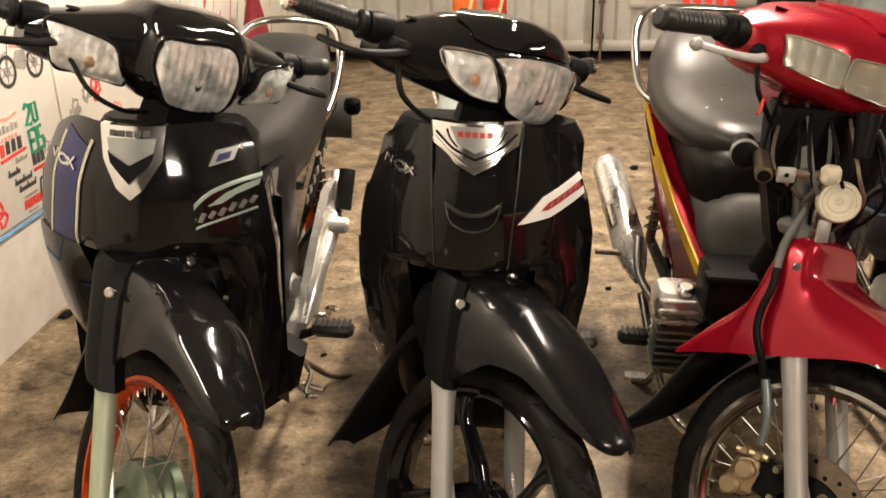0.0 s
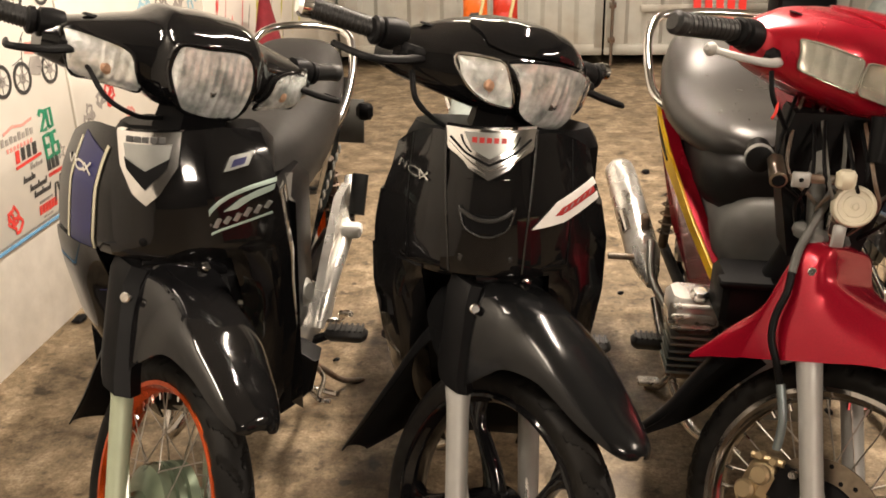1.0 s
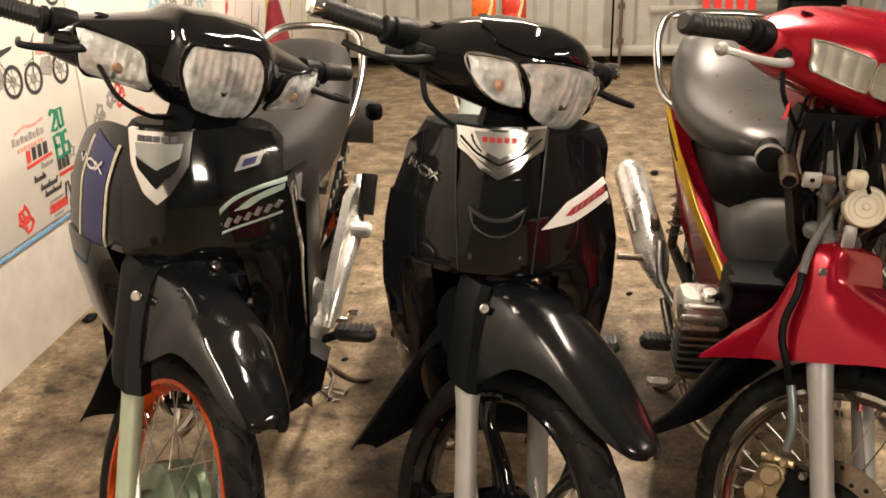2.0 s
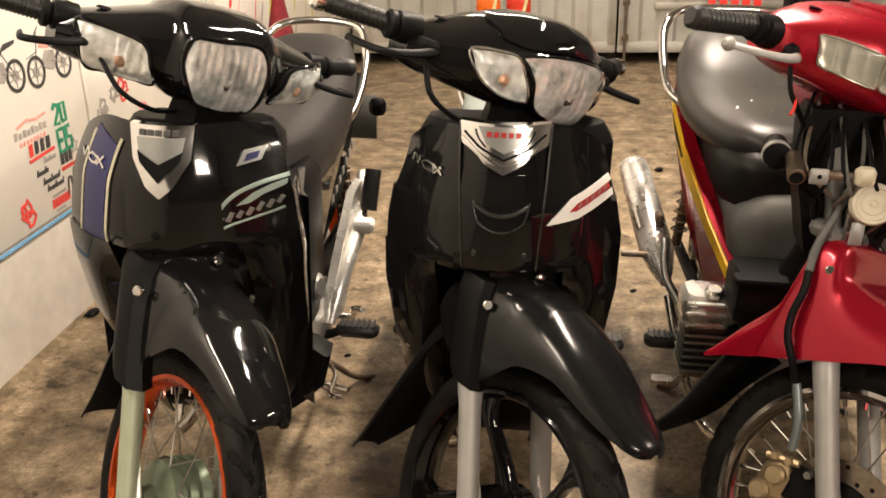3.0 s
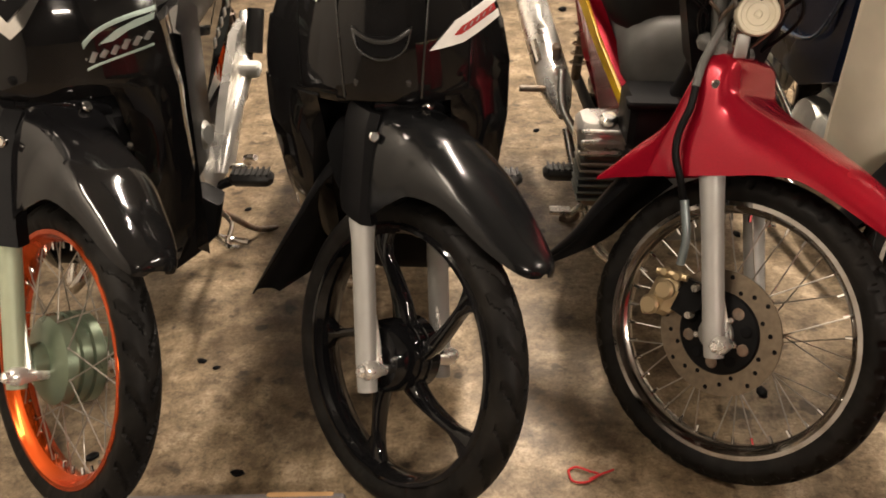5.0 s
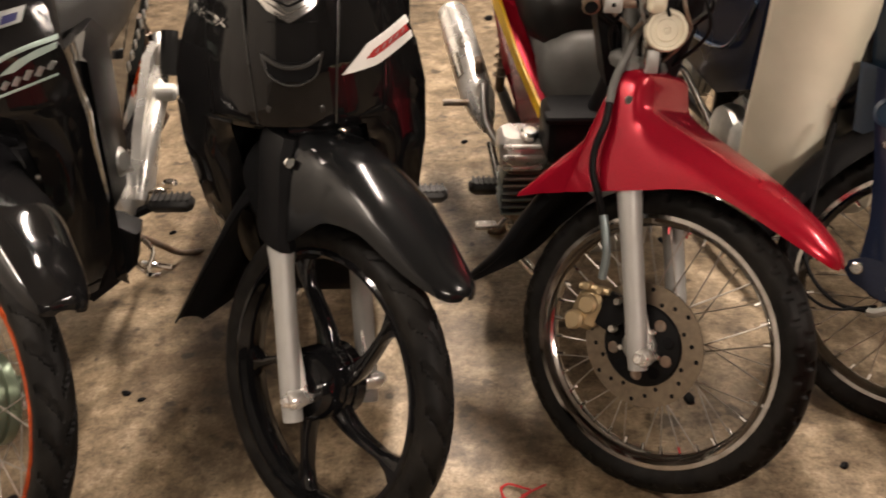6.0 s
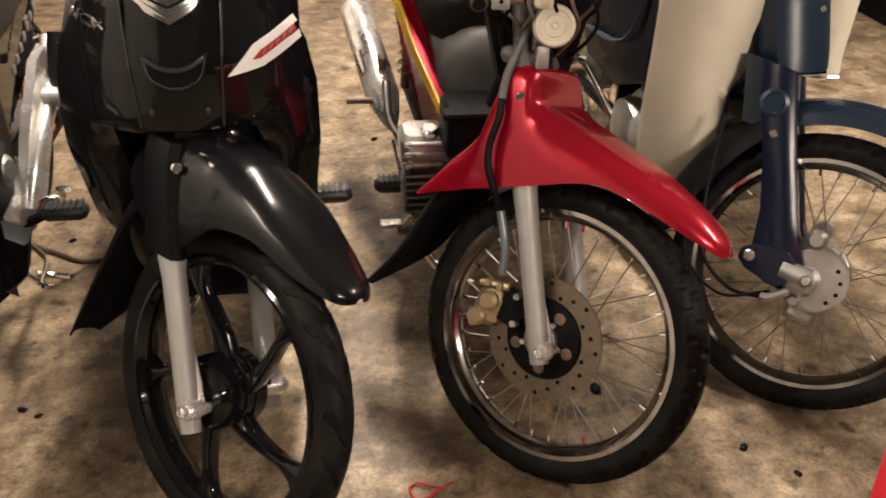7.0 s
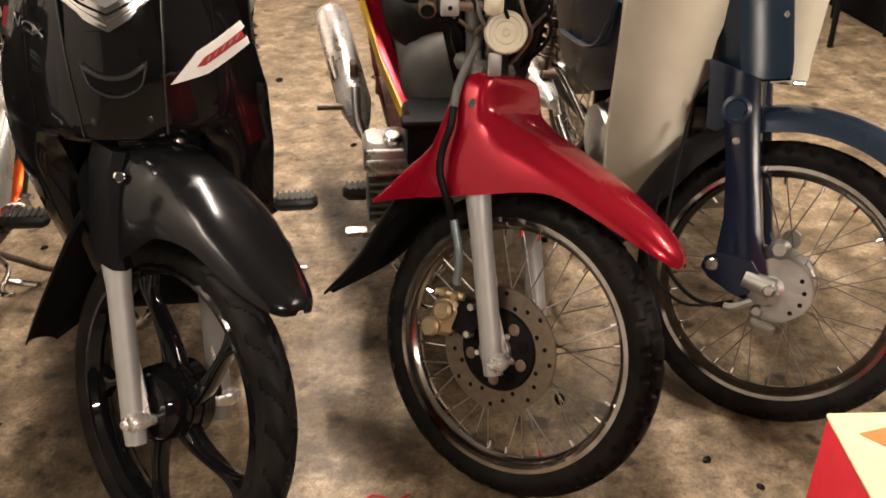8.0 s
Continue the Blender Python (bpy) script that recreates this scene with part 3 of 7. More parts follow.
def low_table():
    ob = thing("low_table", pose(-0.07, 6.35, 0), "small brown wooden low table by the gate", "table")
    part("tabletop", rbox((0, 0, 0.345), (0.55, 0.35, 0.03)), "wood", ob)
    for x in (-0.24, 0.24):
        for y in (-0.14, 0.14):
            part("leg", rbox((x, y, 0.165), (0.035, 0.035, 0.33)), "wood", ob)


low_table()


def packet(x, mat, label):
    """An upright snack packet with crimped ends, a round printed mark and a paper garland."""
    ob = thing("snack_packet", pose(x, 6.3, 0.36), label, "packet", "packets on the low table")
    rings = [[(0.085 * w * math.copysign(abs(math.cos(a)) ** 0.6, math.cos(a)), 0.05 * d * math.sin(a), z) for a in np.linspace(0, 2 * math.pi, 21)[:-1]] for z, w, d in ((0, 1, 0.15), (0.015, 1, 0.2), (0.05, 0.97, 0.8), (0.16, 0.95, 1), (0.26, 0.97, 0.7), (0.3, 1, 0.15), (0.315, 1, 0.12))]
    part("bag", loft(rings), mat, ob)
    part("mark", turned([(0.042, 0), (0.04, 0.003), (0.02, 0.004)], (0.0, -0.047, 0.1), (0, -1, 0.1), 18), "black_ink" if mat == "orange_pack" else "red_ink", ob, "dark round printed mark")
    part("label_band", rbox((0.0, -0.046, 0.045), (0.09, 0.012, 0.022), 0.004), "white", ob)
    garland = tube([(0.06, -0.06, 0.31), (0.055, -0.065, 0.2), (0.035, -0.065, 0.1), (0.05, -0.06, 0.02)], 0.011, 8)
    part("garland", garland, "garland", ob, "pale yellow flower garland")
    for k in range(5):
        part("flower", turned([(0.016, 0), (0.02, 0.01), (0.008, 0.02)], (-0.05 + 0.028 * k, -0.07, 0.004 + 0.006 * (k % 2)), (0, -0.3, 1), 8), "leaf" if k % 2 else "orange_print", ob)


M["orange_pack"] = material("orange_foil", (0.75, 0.15, 0.02), 0.25, var=0.1, bump=0.3, bump_scale=40)
M["red_pack"] = material("red_foil", (0.55, 0.04, 0.02), 0.25, var=0.1, bump=0.3, bump_scale=40)
M["garland"] = material("garland_petals", (0.75, 0.68, 0.35), 0.7, var=0.15, bump=0.8, bump_scale=120)
M["leaf"] = material("green_leaf", (0.1, 0.22, 0.03), 0.5, var=0.2)
packet(-0.15, "orange_pack", "orange foil snack packet with a flower garland on the low table")
packet(0.05, "red_pack", "red foil snack packet with a flower garland on the low table")


def plastic_chair():
    ob = thing("plastic_chair", pose(1.5, 6.25, 0, 0, 0, 10), "bright red plastic chair with a slatted back by the gate", "chair")
    part("seat", rbox((0, 0, 0.42), (0.4, 0.4, 0.03), 0.012), "red_plastic", ob)
    for x in (-0.17, 0.17):
        for y in (-0.16, 0.16):
            part("leg", tube([(x * 1.1, y * 1.1, 0.0), (x, y, 0.41)], [0.02, 0.017], 8, 1), "red_plastic", ob)
    for x in (-0.15, -0.075, 0.0, 0.075, 0.15):
        part("slat", loft([[(x * k - 0.024, 0.17 + d, z), (x * k + 0.024, 0.17 + d, z), (x * k + 0.024, 0.185 + d, z), (x * k - 0.024, 0.185 + d, z)] for z, k, d in ((0.43, 1, 0), (0.6, 1.05, 0.03), (0.82, 1.1, 0.08))]), "red_plastic", ob)
    part("top_rail", tube([(-0.2, 0.255, 0.8), (0, 0.27, 0.84), (0.2, 0.255, 0.8)], 0.018, 8), "red_plastic", ob)


plastic_chair()


def maroon_bundle():
    ob = thing("covered_bundle", pose(-1.08, 4.62, 0), "dark maroon cloth-covered bundle against the wall", "bundle")
    rng = random.Random(9)
    rings = []
    for z, w, d in ((0, 0.14, 0.3), (0.2, 0.145, 0.32), (0.42, 0.14, 0.3), (0.53, 0.12, 0.27), (0.58, 0.06, 0.14), (0.66, 0.045, 0.09), (0.78, 0.025, 0.04)):
        rings.append([((w * math.cos(a)) * rng.uniform(0.9, 1.08) * (0.9 if z < 0.55 else 1), d * math.sin(a) * rng.uniform(0.9, 1.08), z) for a in np.linspace(0, 2 * math.pi, 17)[:-1]])
    part("cloth", loft(rings), "maroon", ob, angle=60)


maroon_bundle()


def black_crate():
    ob = thing("black_crate", pose(1.98, 6.4, 0), "black plastic crate by the gate", "crate")
    part("box", rbox((0, 0, 0.28), (0.36, 0.3, 0.56), 0.02), "black_plastic", ob)
    part("rim", rbox((0, 0, 0.57), (0.4, 0.33, 0.03), 0.01), "black_plastic", ob)


black_crate()


def sack():
    ob = thing("pale_sack", pose(2.55, 6.3, 0), "pale grey woven sack standing by the gate", "sack")
    rng = random.Random(4)
    rings = [[(w * math.cos(a) * rng.uniform(0.92, 1.06), w * 0.8 * math.sin(a) * rng.uniform(0.92, 1.06), z) for a in np.linspace(0, 2 * math.pi, 17)[:-1]] for z, w in ((0, 0.2), (0.15, 0.24), (0.35, 0.23), (0.52, 0.17), (0.6, 0.08), (0.68, 0.1))]
    part("bag", loft(rings), "dusty_vinyl", ob, angle=60)


sack()


def side_shelf():
    """A long low shelf with a dark plinth along the right side."""
    ob = thing("low_shelf", pose(3.13, 3.6, 0, 0, 0, 0), "long low shelf with a black base and pale front", "shelf")
    part("plinth", rbox((0, 0, 0.08), (0.62, 2.62, 0.16)), "dark", ob)
    part("front", rbox((0.02, 0, 0.4), (0.6, 2.6, 0.555), 0.01), "plaster", ob)
    part("top", rbox((0, 0, 0.7), (0.66, 2.66, 0.04), 0.008), "wood", ob)


side_shelf()


def metal_stool():
    ob = thing("metal_stool", pose(2.63, 3.72, 0, 0, 0, 15), "stool with thin black metal legs", "stool")
    for x in (-0.15, 0.15):
        for y in (-0.15, 0.15):
            part("leg", tube([(x, y, 0), (x * 0.8, y * 0.8, 0.44)], 0.012, 8, 1), "black_plastic", ob)
    part("seat", turned([(0.16, 0), (0.175, 0.012), (0.17, 0.03), (0.12, 0.036)], (0, 0, 0.44), (0, 0, 1), 24), "black_plastic", ob)


metal_stool()
# battens out of view; the left one only goes with its added lamp
for x, y, z, length, watts, along in TUBES:
    ob = thing("ceiling_tube", pose(x, y, 0, 0, 0, 0 if along else 90), "unseen white ceiling batten with a lit fluorescent tube", "lamp", "ceiling tubes")
    part("batten", rbox((0, 0, TOP - 0.03), (length + 0.06, 0.06, 0.06)), "white", ob)
    for s in (-1, 1):
        part("socket", rbox((s * (length / 2 + 0.01), 0, (TOP + z) / 2), (0.02, 0.035, TOP - z - 0.06)), "white", ob)
    part("tube", tube([(-length / 2, 0, z + 0.05), (length / 2, 0, z + 0.05)], 0.014, 10, 1), "tube", ob)


def wall_tube(row, turn, label):
    """A batten on a wall with its lit tube in front."""
    ob = thing("wall_tube", pose(row[0], row[1], row[2], 0, 0, turn), label, "lamp", "wall tubes")
    part("batten", rbox((0.085, 0, 0.06), (0.05, 1.26, 0.06)), "white", ob)
    for s in (-1, 1):
        part("socket", rbox((0.055, s * 0.61, 0.06), (0.09, 0.02, 0.035)), "white", ob)
    part("tube", tube([(0.025, -0.6, 0.06), (0.025, 0.6, 0.06)], 0.014, 10, 1), "tube", ob)


wall_tube(SIDE_TUBE, 0, "added white batten with a lit fluorescent tube on the unseen side wall")
wall_tube(SHUTTER_TUBE, -90, "white batten with a lit fluorescent tube over the shutter")


# ---------- motorcycles ----------
# Bike space: x to the rider's left, y to the rear, z up, the straight front axle at (0, 0, 0.275).
R, RAKE = 0.275, radians(26.5)
AXIS, PIVOT = Vector((0, math.sin(RAKE), math.cos(RAKE))), Vector((0, 0.035, R))


def steering(turn):
    """The turn of fork, wheel and handlebar about the steering axis."""
    return Matrix.Translation(PIVOT) @ Matrix.Rotation(radians(turn), 4, AXIS) @ Matrix.Translation(-PIVOT)


def tyre_shape(r, w, tread, n=432):
    """A tyre whose grooves are cut into the mesh."""
    side = [(r - 0.053, -0.45), (r - 0.05, -0.72), (r - 0.036, -0.97), (r - 0.026, -1.0)]
    crown = [(r - 0.022 * abs(o) ** 2.4, o) for o in np.linspace(-0.96, 0.96, 19)]
    prof = side + [(float(q), float(o)) for q, o in crown] + [(q, -o) for q, o in reversed(side)]
    rings = []
    for k in range(n):
        a = 2 * math.pi * k / n
        ring = []
        for q, o in prof:
            cut = 0.0
            if tread == "slash" and 0.08 < abs(o) < 0.9:
                cut = 0.006 if (k + 16 * abs(o) + (9 if o > 0 else 0)) % 18 < 4 else 0.0
            if tread == "block" and abs(o) < 0.97:
                row = k % 12
                cut = 0.005 if (row < 3 and abs(o) > 0.62) or (6 <= row < 9 and 0.12 < abs(o) <= 0.62) or 0.58 < abs(o) < 0.68 else 0.0
            ring.append(Vector((o * w, (q - cut) * math.cos(a), (q - cut) * math.sin(a))))
        rings.append(ring)
    return loft(rings + rings[:1], True, False)


def wheel(root, centre, m, style, name):
    """A whole wheel under the bike; style names its rim, hub and tread."""
    c = Matrix.Translation(centre)
    m = m @ c
    hub = style["hub"]
    base = part(name, lathe([(0.012, -0.075), (0.03, -0.07), (0.034, -0.05), (0.034, 0.05), (0.03, 0.07), (0.012, 0.075)], 28), hub, root, m=m)
    part("tyre", tyre_shape(style.get("r", R), style.get("w", 0.033), style["tread"]), "rubber", base, "worn black tyre", m=m)
    rr = style.get("r", R) - 0.05
    rim = [(rr + 0.004, -0.024), (rr + 0.002, -0.0275), (rr - 0.006, -0.0275), (rr - 0.009, -0.022), (rr - 0.013, -0.014), (rr - 0.02, -0.008), (rr - 0.021, 0), (rr - 0.02, 0.008), (rr - 0.013, 0.014), (rr - 0.009, 0.022), (rr - 0.006, 0.0275), (rr + 0.002, 0.0275), (rr + 0.004, 0.024), (rr - 0.004, 0.015), (rr - 0.012, 0), (rr - 0.004, -0.015)]
    if style.get("cast"):
        part("rim", lathe([(rr + 0.004, -0.026), (rr - 0.001, -0.03), (rr - 0.007, -0.03), (rr - 0.009, -0.024), (rr - 0.014, -0.017), (rr - 0.018, -0.006), (rr - 0.018, 0.006), (rr - 0.014, 0.017), (rr - 0.009, 0.024), (rr - 0.007, 0.03), (rr - 0.001, 0.03), (rr + 0.004, 0.026)], 96), hub, base, "glossy black cast rim", m=m)
        part("hub_drum", lathe([(0.02, -0.062), (0.052, -0.058), (0.062, -0.045), (0.064, -0.02), (0.06, -0.018), (0.06, -0.012), (0.064, -0.01), (0.064, 0.0), (0.06, 0.002), (0.06, 0.008), (0.064, 0.01), (0.064, 0.03), (0.05, 0.045), (0.02, 0.05)], 40), hub, base, m=m)
        for k in range(5):
            a = 2 * math.pi * k / 5 + style["phase"]
            rings = []
            for s in np.linspace(0, 1, 9):
                rad = 0.05 + (rr - 0.063) * s
                ang = a - 0.42 * math.sin(s * 1.57)
                wid = 0.021 - 0.012 * math.sin(s * 2.5) + (0.022 * max(0, s - 0.8) / 0.2)
                dep = 0.019 - 0.007 * s
                mid, tan = Vector((0, math.cos(ang), math.sin(ang))), Vector((0, -math.sin(ang), math.cos(ang)))
                rings.append([mid * rad + tan * (wid * math.copysign(abs(math.cos(t)) ** 0.6, math.cos(t))) + Vector((dep * math.copysign(abs(math.sin(t)) ** 0.6, math.sin(t)), 0, 0)) for t in np.linspace(0, 2 * math.pi, 13)[:-1]])
            part("cast_spoke", loft(rings), hub, base, m=m)
    else:
        part("rim", lathe(rim, 96), style["rim"], base, style["rim_label"], m=m)
        for k in range(36):
            side = 1 if k % 2 else -1
            a = 2 * math.pi * k / 36
            twist = 0.55 * (1 if (k // 2) % 2 else -1)
            hr = style.get("flange", 0.05)
            p = Vector((side * style.get("spread", 0.034), hr * math.cos(a + twist), hr * math.sin(a + twist)))
            q = Vector((side * 0.004, (rr - 0.018) * math.cos(a), (rr - 0.018) * math.sin(a)))
            part("spoke", tube([p, q], 0.0014, 5, 1), "spoke_steel", base, m=m)
        nip = [turned([(0.0035, 0), (0.003, 0.012)], Vector((0, (rr - 0.021) * math.cos(a), (rr - 0.021) * math.sin(a))), Vector((0, -math.cos(a), -math.sin(a))), 6) for a in (2 * math.pi * k / 36 for k in range(36))]
        stuff(part("spoke_nipple", join(*nip), "chrome", base, m=m))
    if style.get("drum"):
        d = style["drum"]
        k = style.get("drum_size", 1.0)
        part("brake_drum", lathe([(q * k, o) for q, o in ((0.015, -0.048), (0.05, -0.046), (0.066, -0.036), (0.07, -0.02), (0.064, -0.017), (0.064, -0.012), (0.07, -0.01), (0.07, 0.002), (0.064, 0.004), (0.064, 0.01), (0.07, 0.012), (0.07, 0.03), (0.05, 0.044), (0.015, 0.046))], 44), d, base, style.get("drum_label", ""), m=m)
    if style.get("disc"):
        s = -0.052
        part("brake_disc", lathe([(0.068, s - 0.002), (0.11, s - 0.002), (0.11, s + 0.002), (0.068, s + 0.002)], 64), "disc", base, "brown stained brake disc", m=m)
        holes = [turned([(0.0042, 0), (0.0036, 0.0008)], Vector((s - 0.002, q * math.cos(a), q * math.sin(a))), Vector((-1, 0, 0)), 8) for k in range(24) for a, q in [(2 * math.pi * k / 24, (0.08, 0.09, 0.1)[k % 3])]]
        stuff(part("disc_holes", join(*holes), "dark", base, m=m))
        part("disc_carrier", lathe([(0.02, s - 0.012), (0.045, s - 0.01), (0.07, s - 0.006), (0.074, s - 0.001), (0.074, s + 0.004), (0.02, s + 0.006)], 48), "black_plastic", base, "black disc carrier with bolts", m=m)
        for k in range(10):
            a = 2 * math.pi * k / 10
            part("carrier_window", turned([(0.011, 0), (0.009, 0.0015)], Vector((s - 0.0095, 0.052 * math.cos(a), 0.052 * math.sin(a))), Vector((-1, 0, 0)), 10), "rust" if k % 2 else "dark", base, m=m)
        for k in range(5):
            a = 2 * math.pi * (k + 0.5) / 5
            part("disc_bolt", bolt(Vector((s - 0.01, 0.036 * math.cos(a), 0.036 * math.sin(a))), (-1, 0, 0), 0.006), "old_chrome", base, m=m)
    return base


def fork(root, m, mat, low=-0.045, top=0.4, off=0.085, reach=0.25):
    """Two lower legs with axle lugs, the bright stanchions above, and the axle."""
    u = Vector((0, math.sin(radians(30)), math.cos(radians(30))))
    for s in (-1, 1):
        foot = Vector((s * off, -0.006, R))
        leg = part("fork_leg", tube([foot + u * low, foot + u * 0.0, foot + u * 0.2, foot + u * (reach - 0.015), foot + u * reach], [0.0165, 0.0186, 0.0192, 0.0222, 0.0205], 18, 1), mat, root, "silver-grey fork leg" if mat == "fork_grey" else "pale green-grey fork leg", m=m)
        part("stanchion", tube([foot + u * 0.24, foot + u * top], 0.0145, 14, 1), "old_chrome", leg, m=m)
        lug = foot + Vector((0, -0.018, -0.004))
        part("axle_lug", join(turned([(0.012, -0.06), (0.0135, -0.052), (0.0125, -0.02), (0.0165, 0.0), (0.0165, 0.012), (0.012, 0.018)], lug, (s, 0, 0), 16), turned([(0.011, 0), (0.011, 0.008), (0.007, 0.012)], lug + Vector((s * 0.017, 0, 0)), (s, 0, 0), 6)), "bright_alloy", leg, "bare alloy axle lug", m=m)
        part("axle_seal", turned([(0.014, 0), (0.021, 0.002), (0.021, 0.009), (0.014, 0.011)], lug + Vector((-s * 0.062, 0.008, 0.002)), (s, 0, 0), 18), "black_plastic", leg, m=m)
        part("lug_web", tube([lug + Vector((-s * 0.014, 0.002, 0.008)), foot + u * 0.085 + Vector((-s * 0.013, -0.01, 0))], [0.008, 0.003], 8, 1), "bright_alloy", leg, m=m)
    part("axle", tube([(-off, 0, R), (off, 0, R)], 0.008, 10, 1), "old_chrome", root, m=m)


def arched(stations, n=14, thick=0.003, power=1.0):
    """A mudguard: stations of (y, z, half width, drop) along the ridge, arched across."""
    st = [np.array(s, float) for s in stations]
    pos = smooth_line([(s[0], s[1], 0) for s in st], 5)
    ext = smooth_line([(s[2], s[3], 0) for s in st], 5)
    rows = []
    for i, (p, e) in enumerate(zip(pos, ext)):
        t = (pos[min(i + 1, len(pos) - 1)] - pos[max(i - 1, 0)]).normalized()
        nrm = Vector((0, -t.y, t.x))
        if nrm.z < 0 and abs(nrm.z) > abs(nrm.y) * 0.3:
            nrm = -nrm
        rows.append((Vector((0, p.x, p.y)), nrm, e.x, e.y))
    ref = rows[0][1]
    fixed = []
    for p, nrm, w, d in rows:
        if nrm.dot(ref) < 0:
            nrm = -nrm
        ref = nrm
        fixed.append((p, nrm, w, d))

    def f(u, v):
        k = min(int(round(u * (len(fixed) - 1))), len(fixed) - 1)
        p, nrm, w, d = fixed[k]
        a = (v - 0.5) * math.pi
        return p + Vector((w * math.sin(a), 0, 0)) - nrm * d * (1 - math.cos(a) ** power)
    return shell(f, len(fixed) - 1, n, thick)


def hood_shape(line, n=28, shift=0.0):
    """A hooded mudguard: stations of (y, ridge z, half width, edge z, squareness) from the nose back."""
    cols = [smooth_line([(s[0], s[k], 0) for s in line], 4) for k in (1, 2, 3, 4)]

    def f(u, v):
        k = int(round(u * (len(cols[0]) - 1)))
        top, wide, low, box = (c[k].y for c in cols)
        a = (v - 0.5) * math.pi
        sn, cs = math.sin(a), max(0.0, math.cos(a))
        return Vector((shift + wide * math.copysign(abs(sn) ** (0.9 - 0.55 * box), sn), cols[0][k].x, low + (top - low) * cs ** (0.8 - 0.47 * box)))
    return shell(f, len(cols[0]) - 1, n, 0.003)


def cowl_point(secs, x, a, off=0.0):
    """A point of the handlebar cowl: sections of (x, y, z, half depth, half height), angle a from the front, over the top."""
    ax = abs(x)
    xs = [s[0] for s in secs]
    y, z, d, h = (float(np.interp(ax, xs, [s[k] for s in secs])) for k in (1, 2, 3, 4))
    ca, sa = math.cos(a), math.sin(a)
    e = 0.72
    return Vector((x, y - (d + off) * math.copysign(abs(ca) ** e, ca), z + (h + off) * math.copysign(abs(sa) ** e, sa)))


def cowl(secs, n=28, xs=None):
    edge = secs[-1][0]
    xs = np.linspace(-edge, edge, 41)
    return loft([[cowl_point(secs, x, 2 * math.pi * k / n) for k in range(n)] for x in xs])


def lens_patch(secs, x0, x1, lo, hi, off, bulge=0.0, nx=16, na=10, thick=0.002, corner=0.4):
    """A piece of the cowl's skin between two angles, standing proud by off."""
    def f(u, v):
        x = x0 + (x1 - x0) * u
        a0, a1 = (lo(u) if callable(lo) else lo), (hi(u) if callable(hi) else hi)
        edge = min(u, 1 - u)
        pinch = corner * max(0, 1 - edge / 0.18) ** 2 * (a1 - a0) * 0.5
        a0, a1 = a0 + pinch, a1 - pinch
        a = a0 + (a1 - a0) * v
        return cowl_point(secs, x, a, off + bulge * math.sin(math.pi * u) * math.sin(math.pi * v))
    return shell(f, nx, na, thick)


def lens_quad(secs, quad, off, bulge=0.0, depth=0.0, flutes=0, rows=0, nx=24, na=18, thick=0.002, soft=0.3):
    """A four-cornered lamp face on the cowl (corners of x and angle: top, top, bottom, bottom), domed, dished or fluted."""
    def f(u, v):
        s, t = 2 * u - 1, 2 * v - 1
        k = 1 - soft * 0.5 * (s * t) ** 4
        p, q = (s * k + 1) / 2, (t * k + 1) / 2
        x, a = ((1 - q) * ((1 - p) * quad[3][i] + p * quad[2][i]) + q * ((1 - p) * quad[0][i] + p * quad[1][i]) for i in (0, 1))
        d = bulge * (1 - s * s) * (1 - t * t) + depth * (s * s + t * t) / 2
        if flutes:
            d -= 0.0018 * abs(math.sin(math.pi * flutes * u))
        if rows:
            d -= 0.0026 * abs(math.sin(math.pi * rows * v))
        return cowl_point(secs, x, a, off + d)
    return shell(f, nx, na, thick)


def lens_rim(secs, quad, off, r, soft=0.3):
    """The bezel round a lamp face."""
    sheet = lens_quad(secs, quad, off, nx=8, na=8, soft=soft)[0]
    edge = [sheet[i * 9] for i in range(9)] + [sheet[72 + j] for j in range(1, 9)] + [sheet[i * 9 + 8] for i in range(7, -1, -1)] + [sheet[j] for j in range(7, -1, -1)]
    return tube(edge, r, 8, 2)


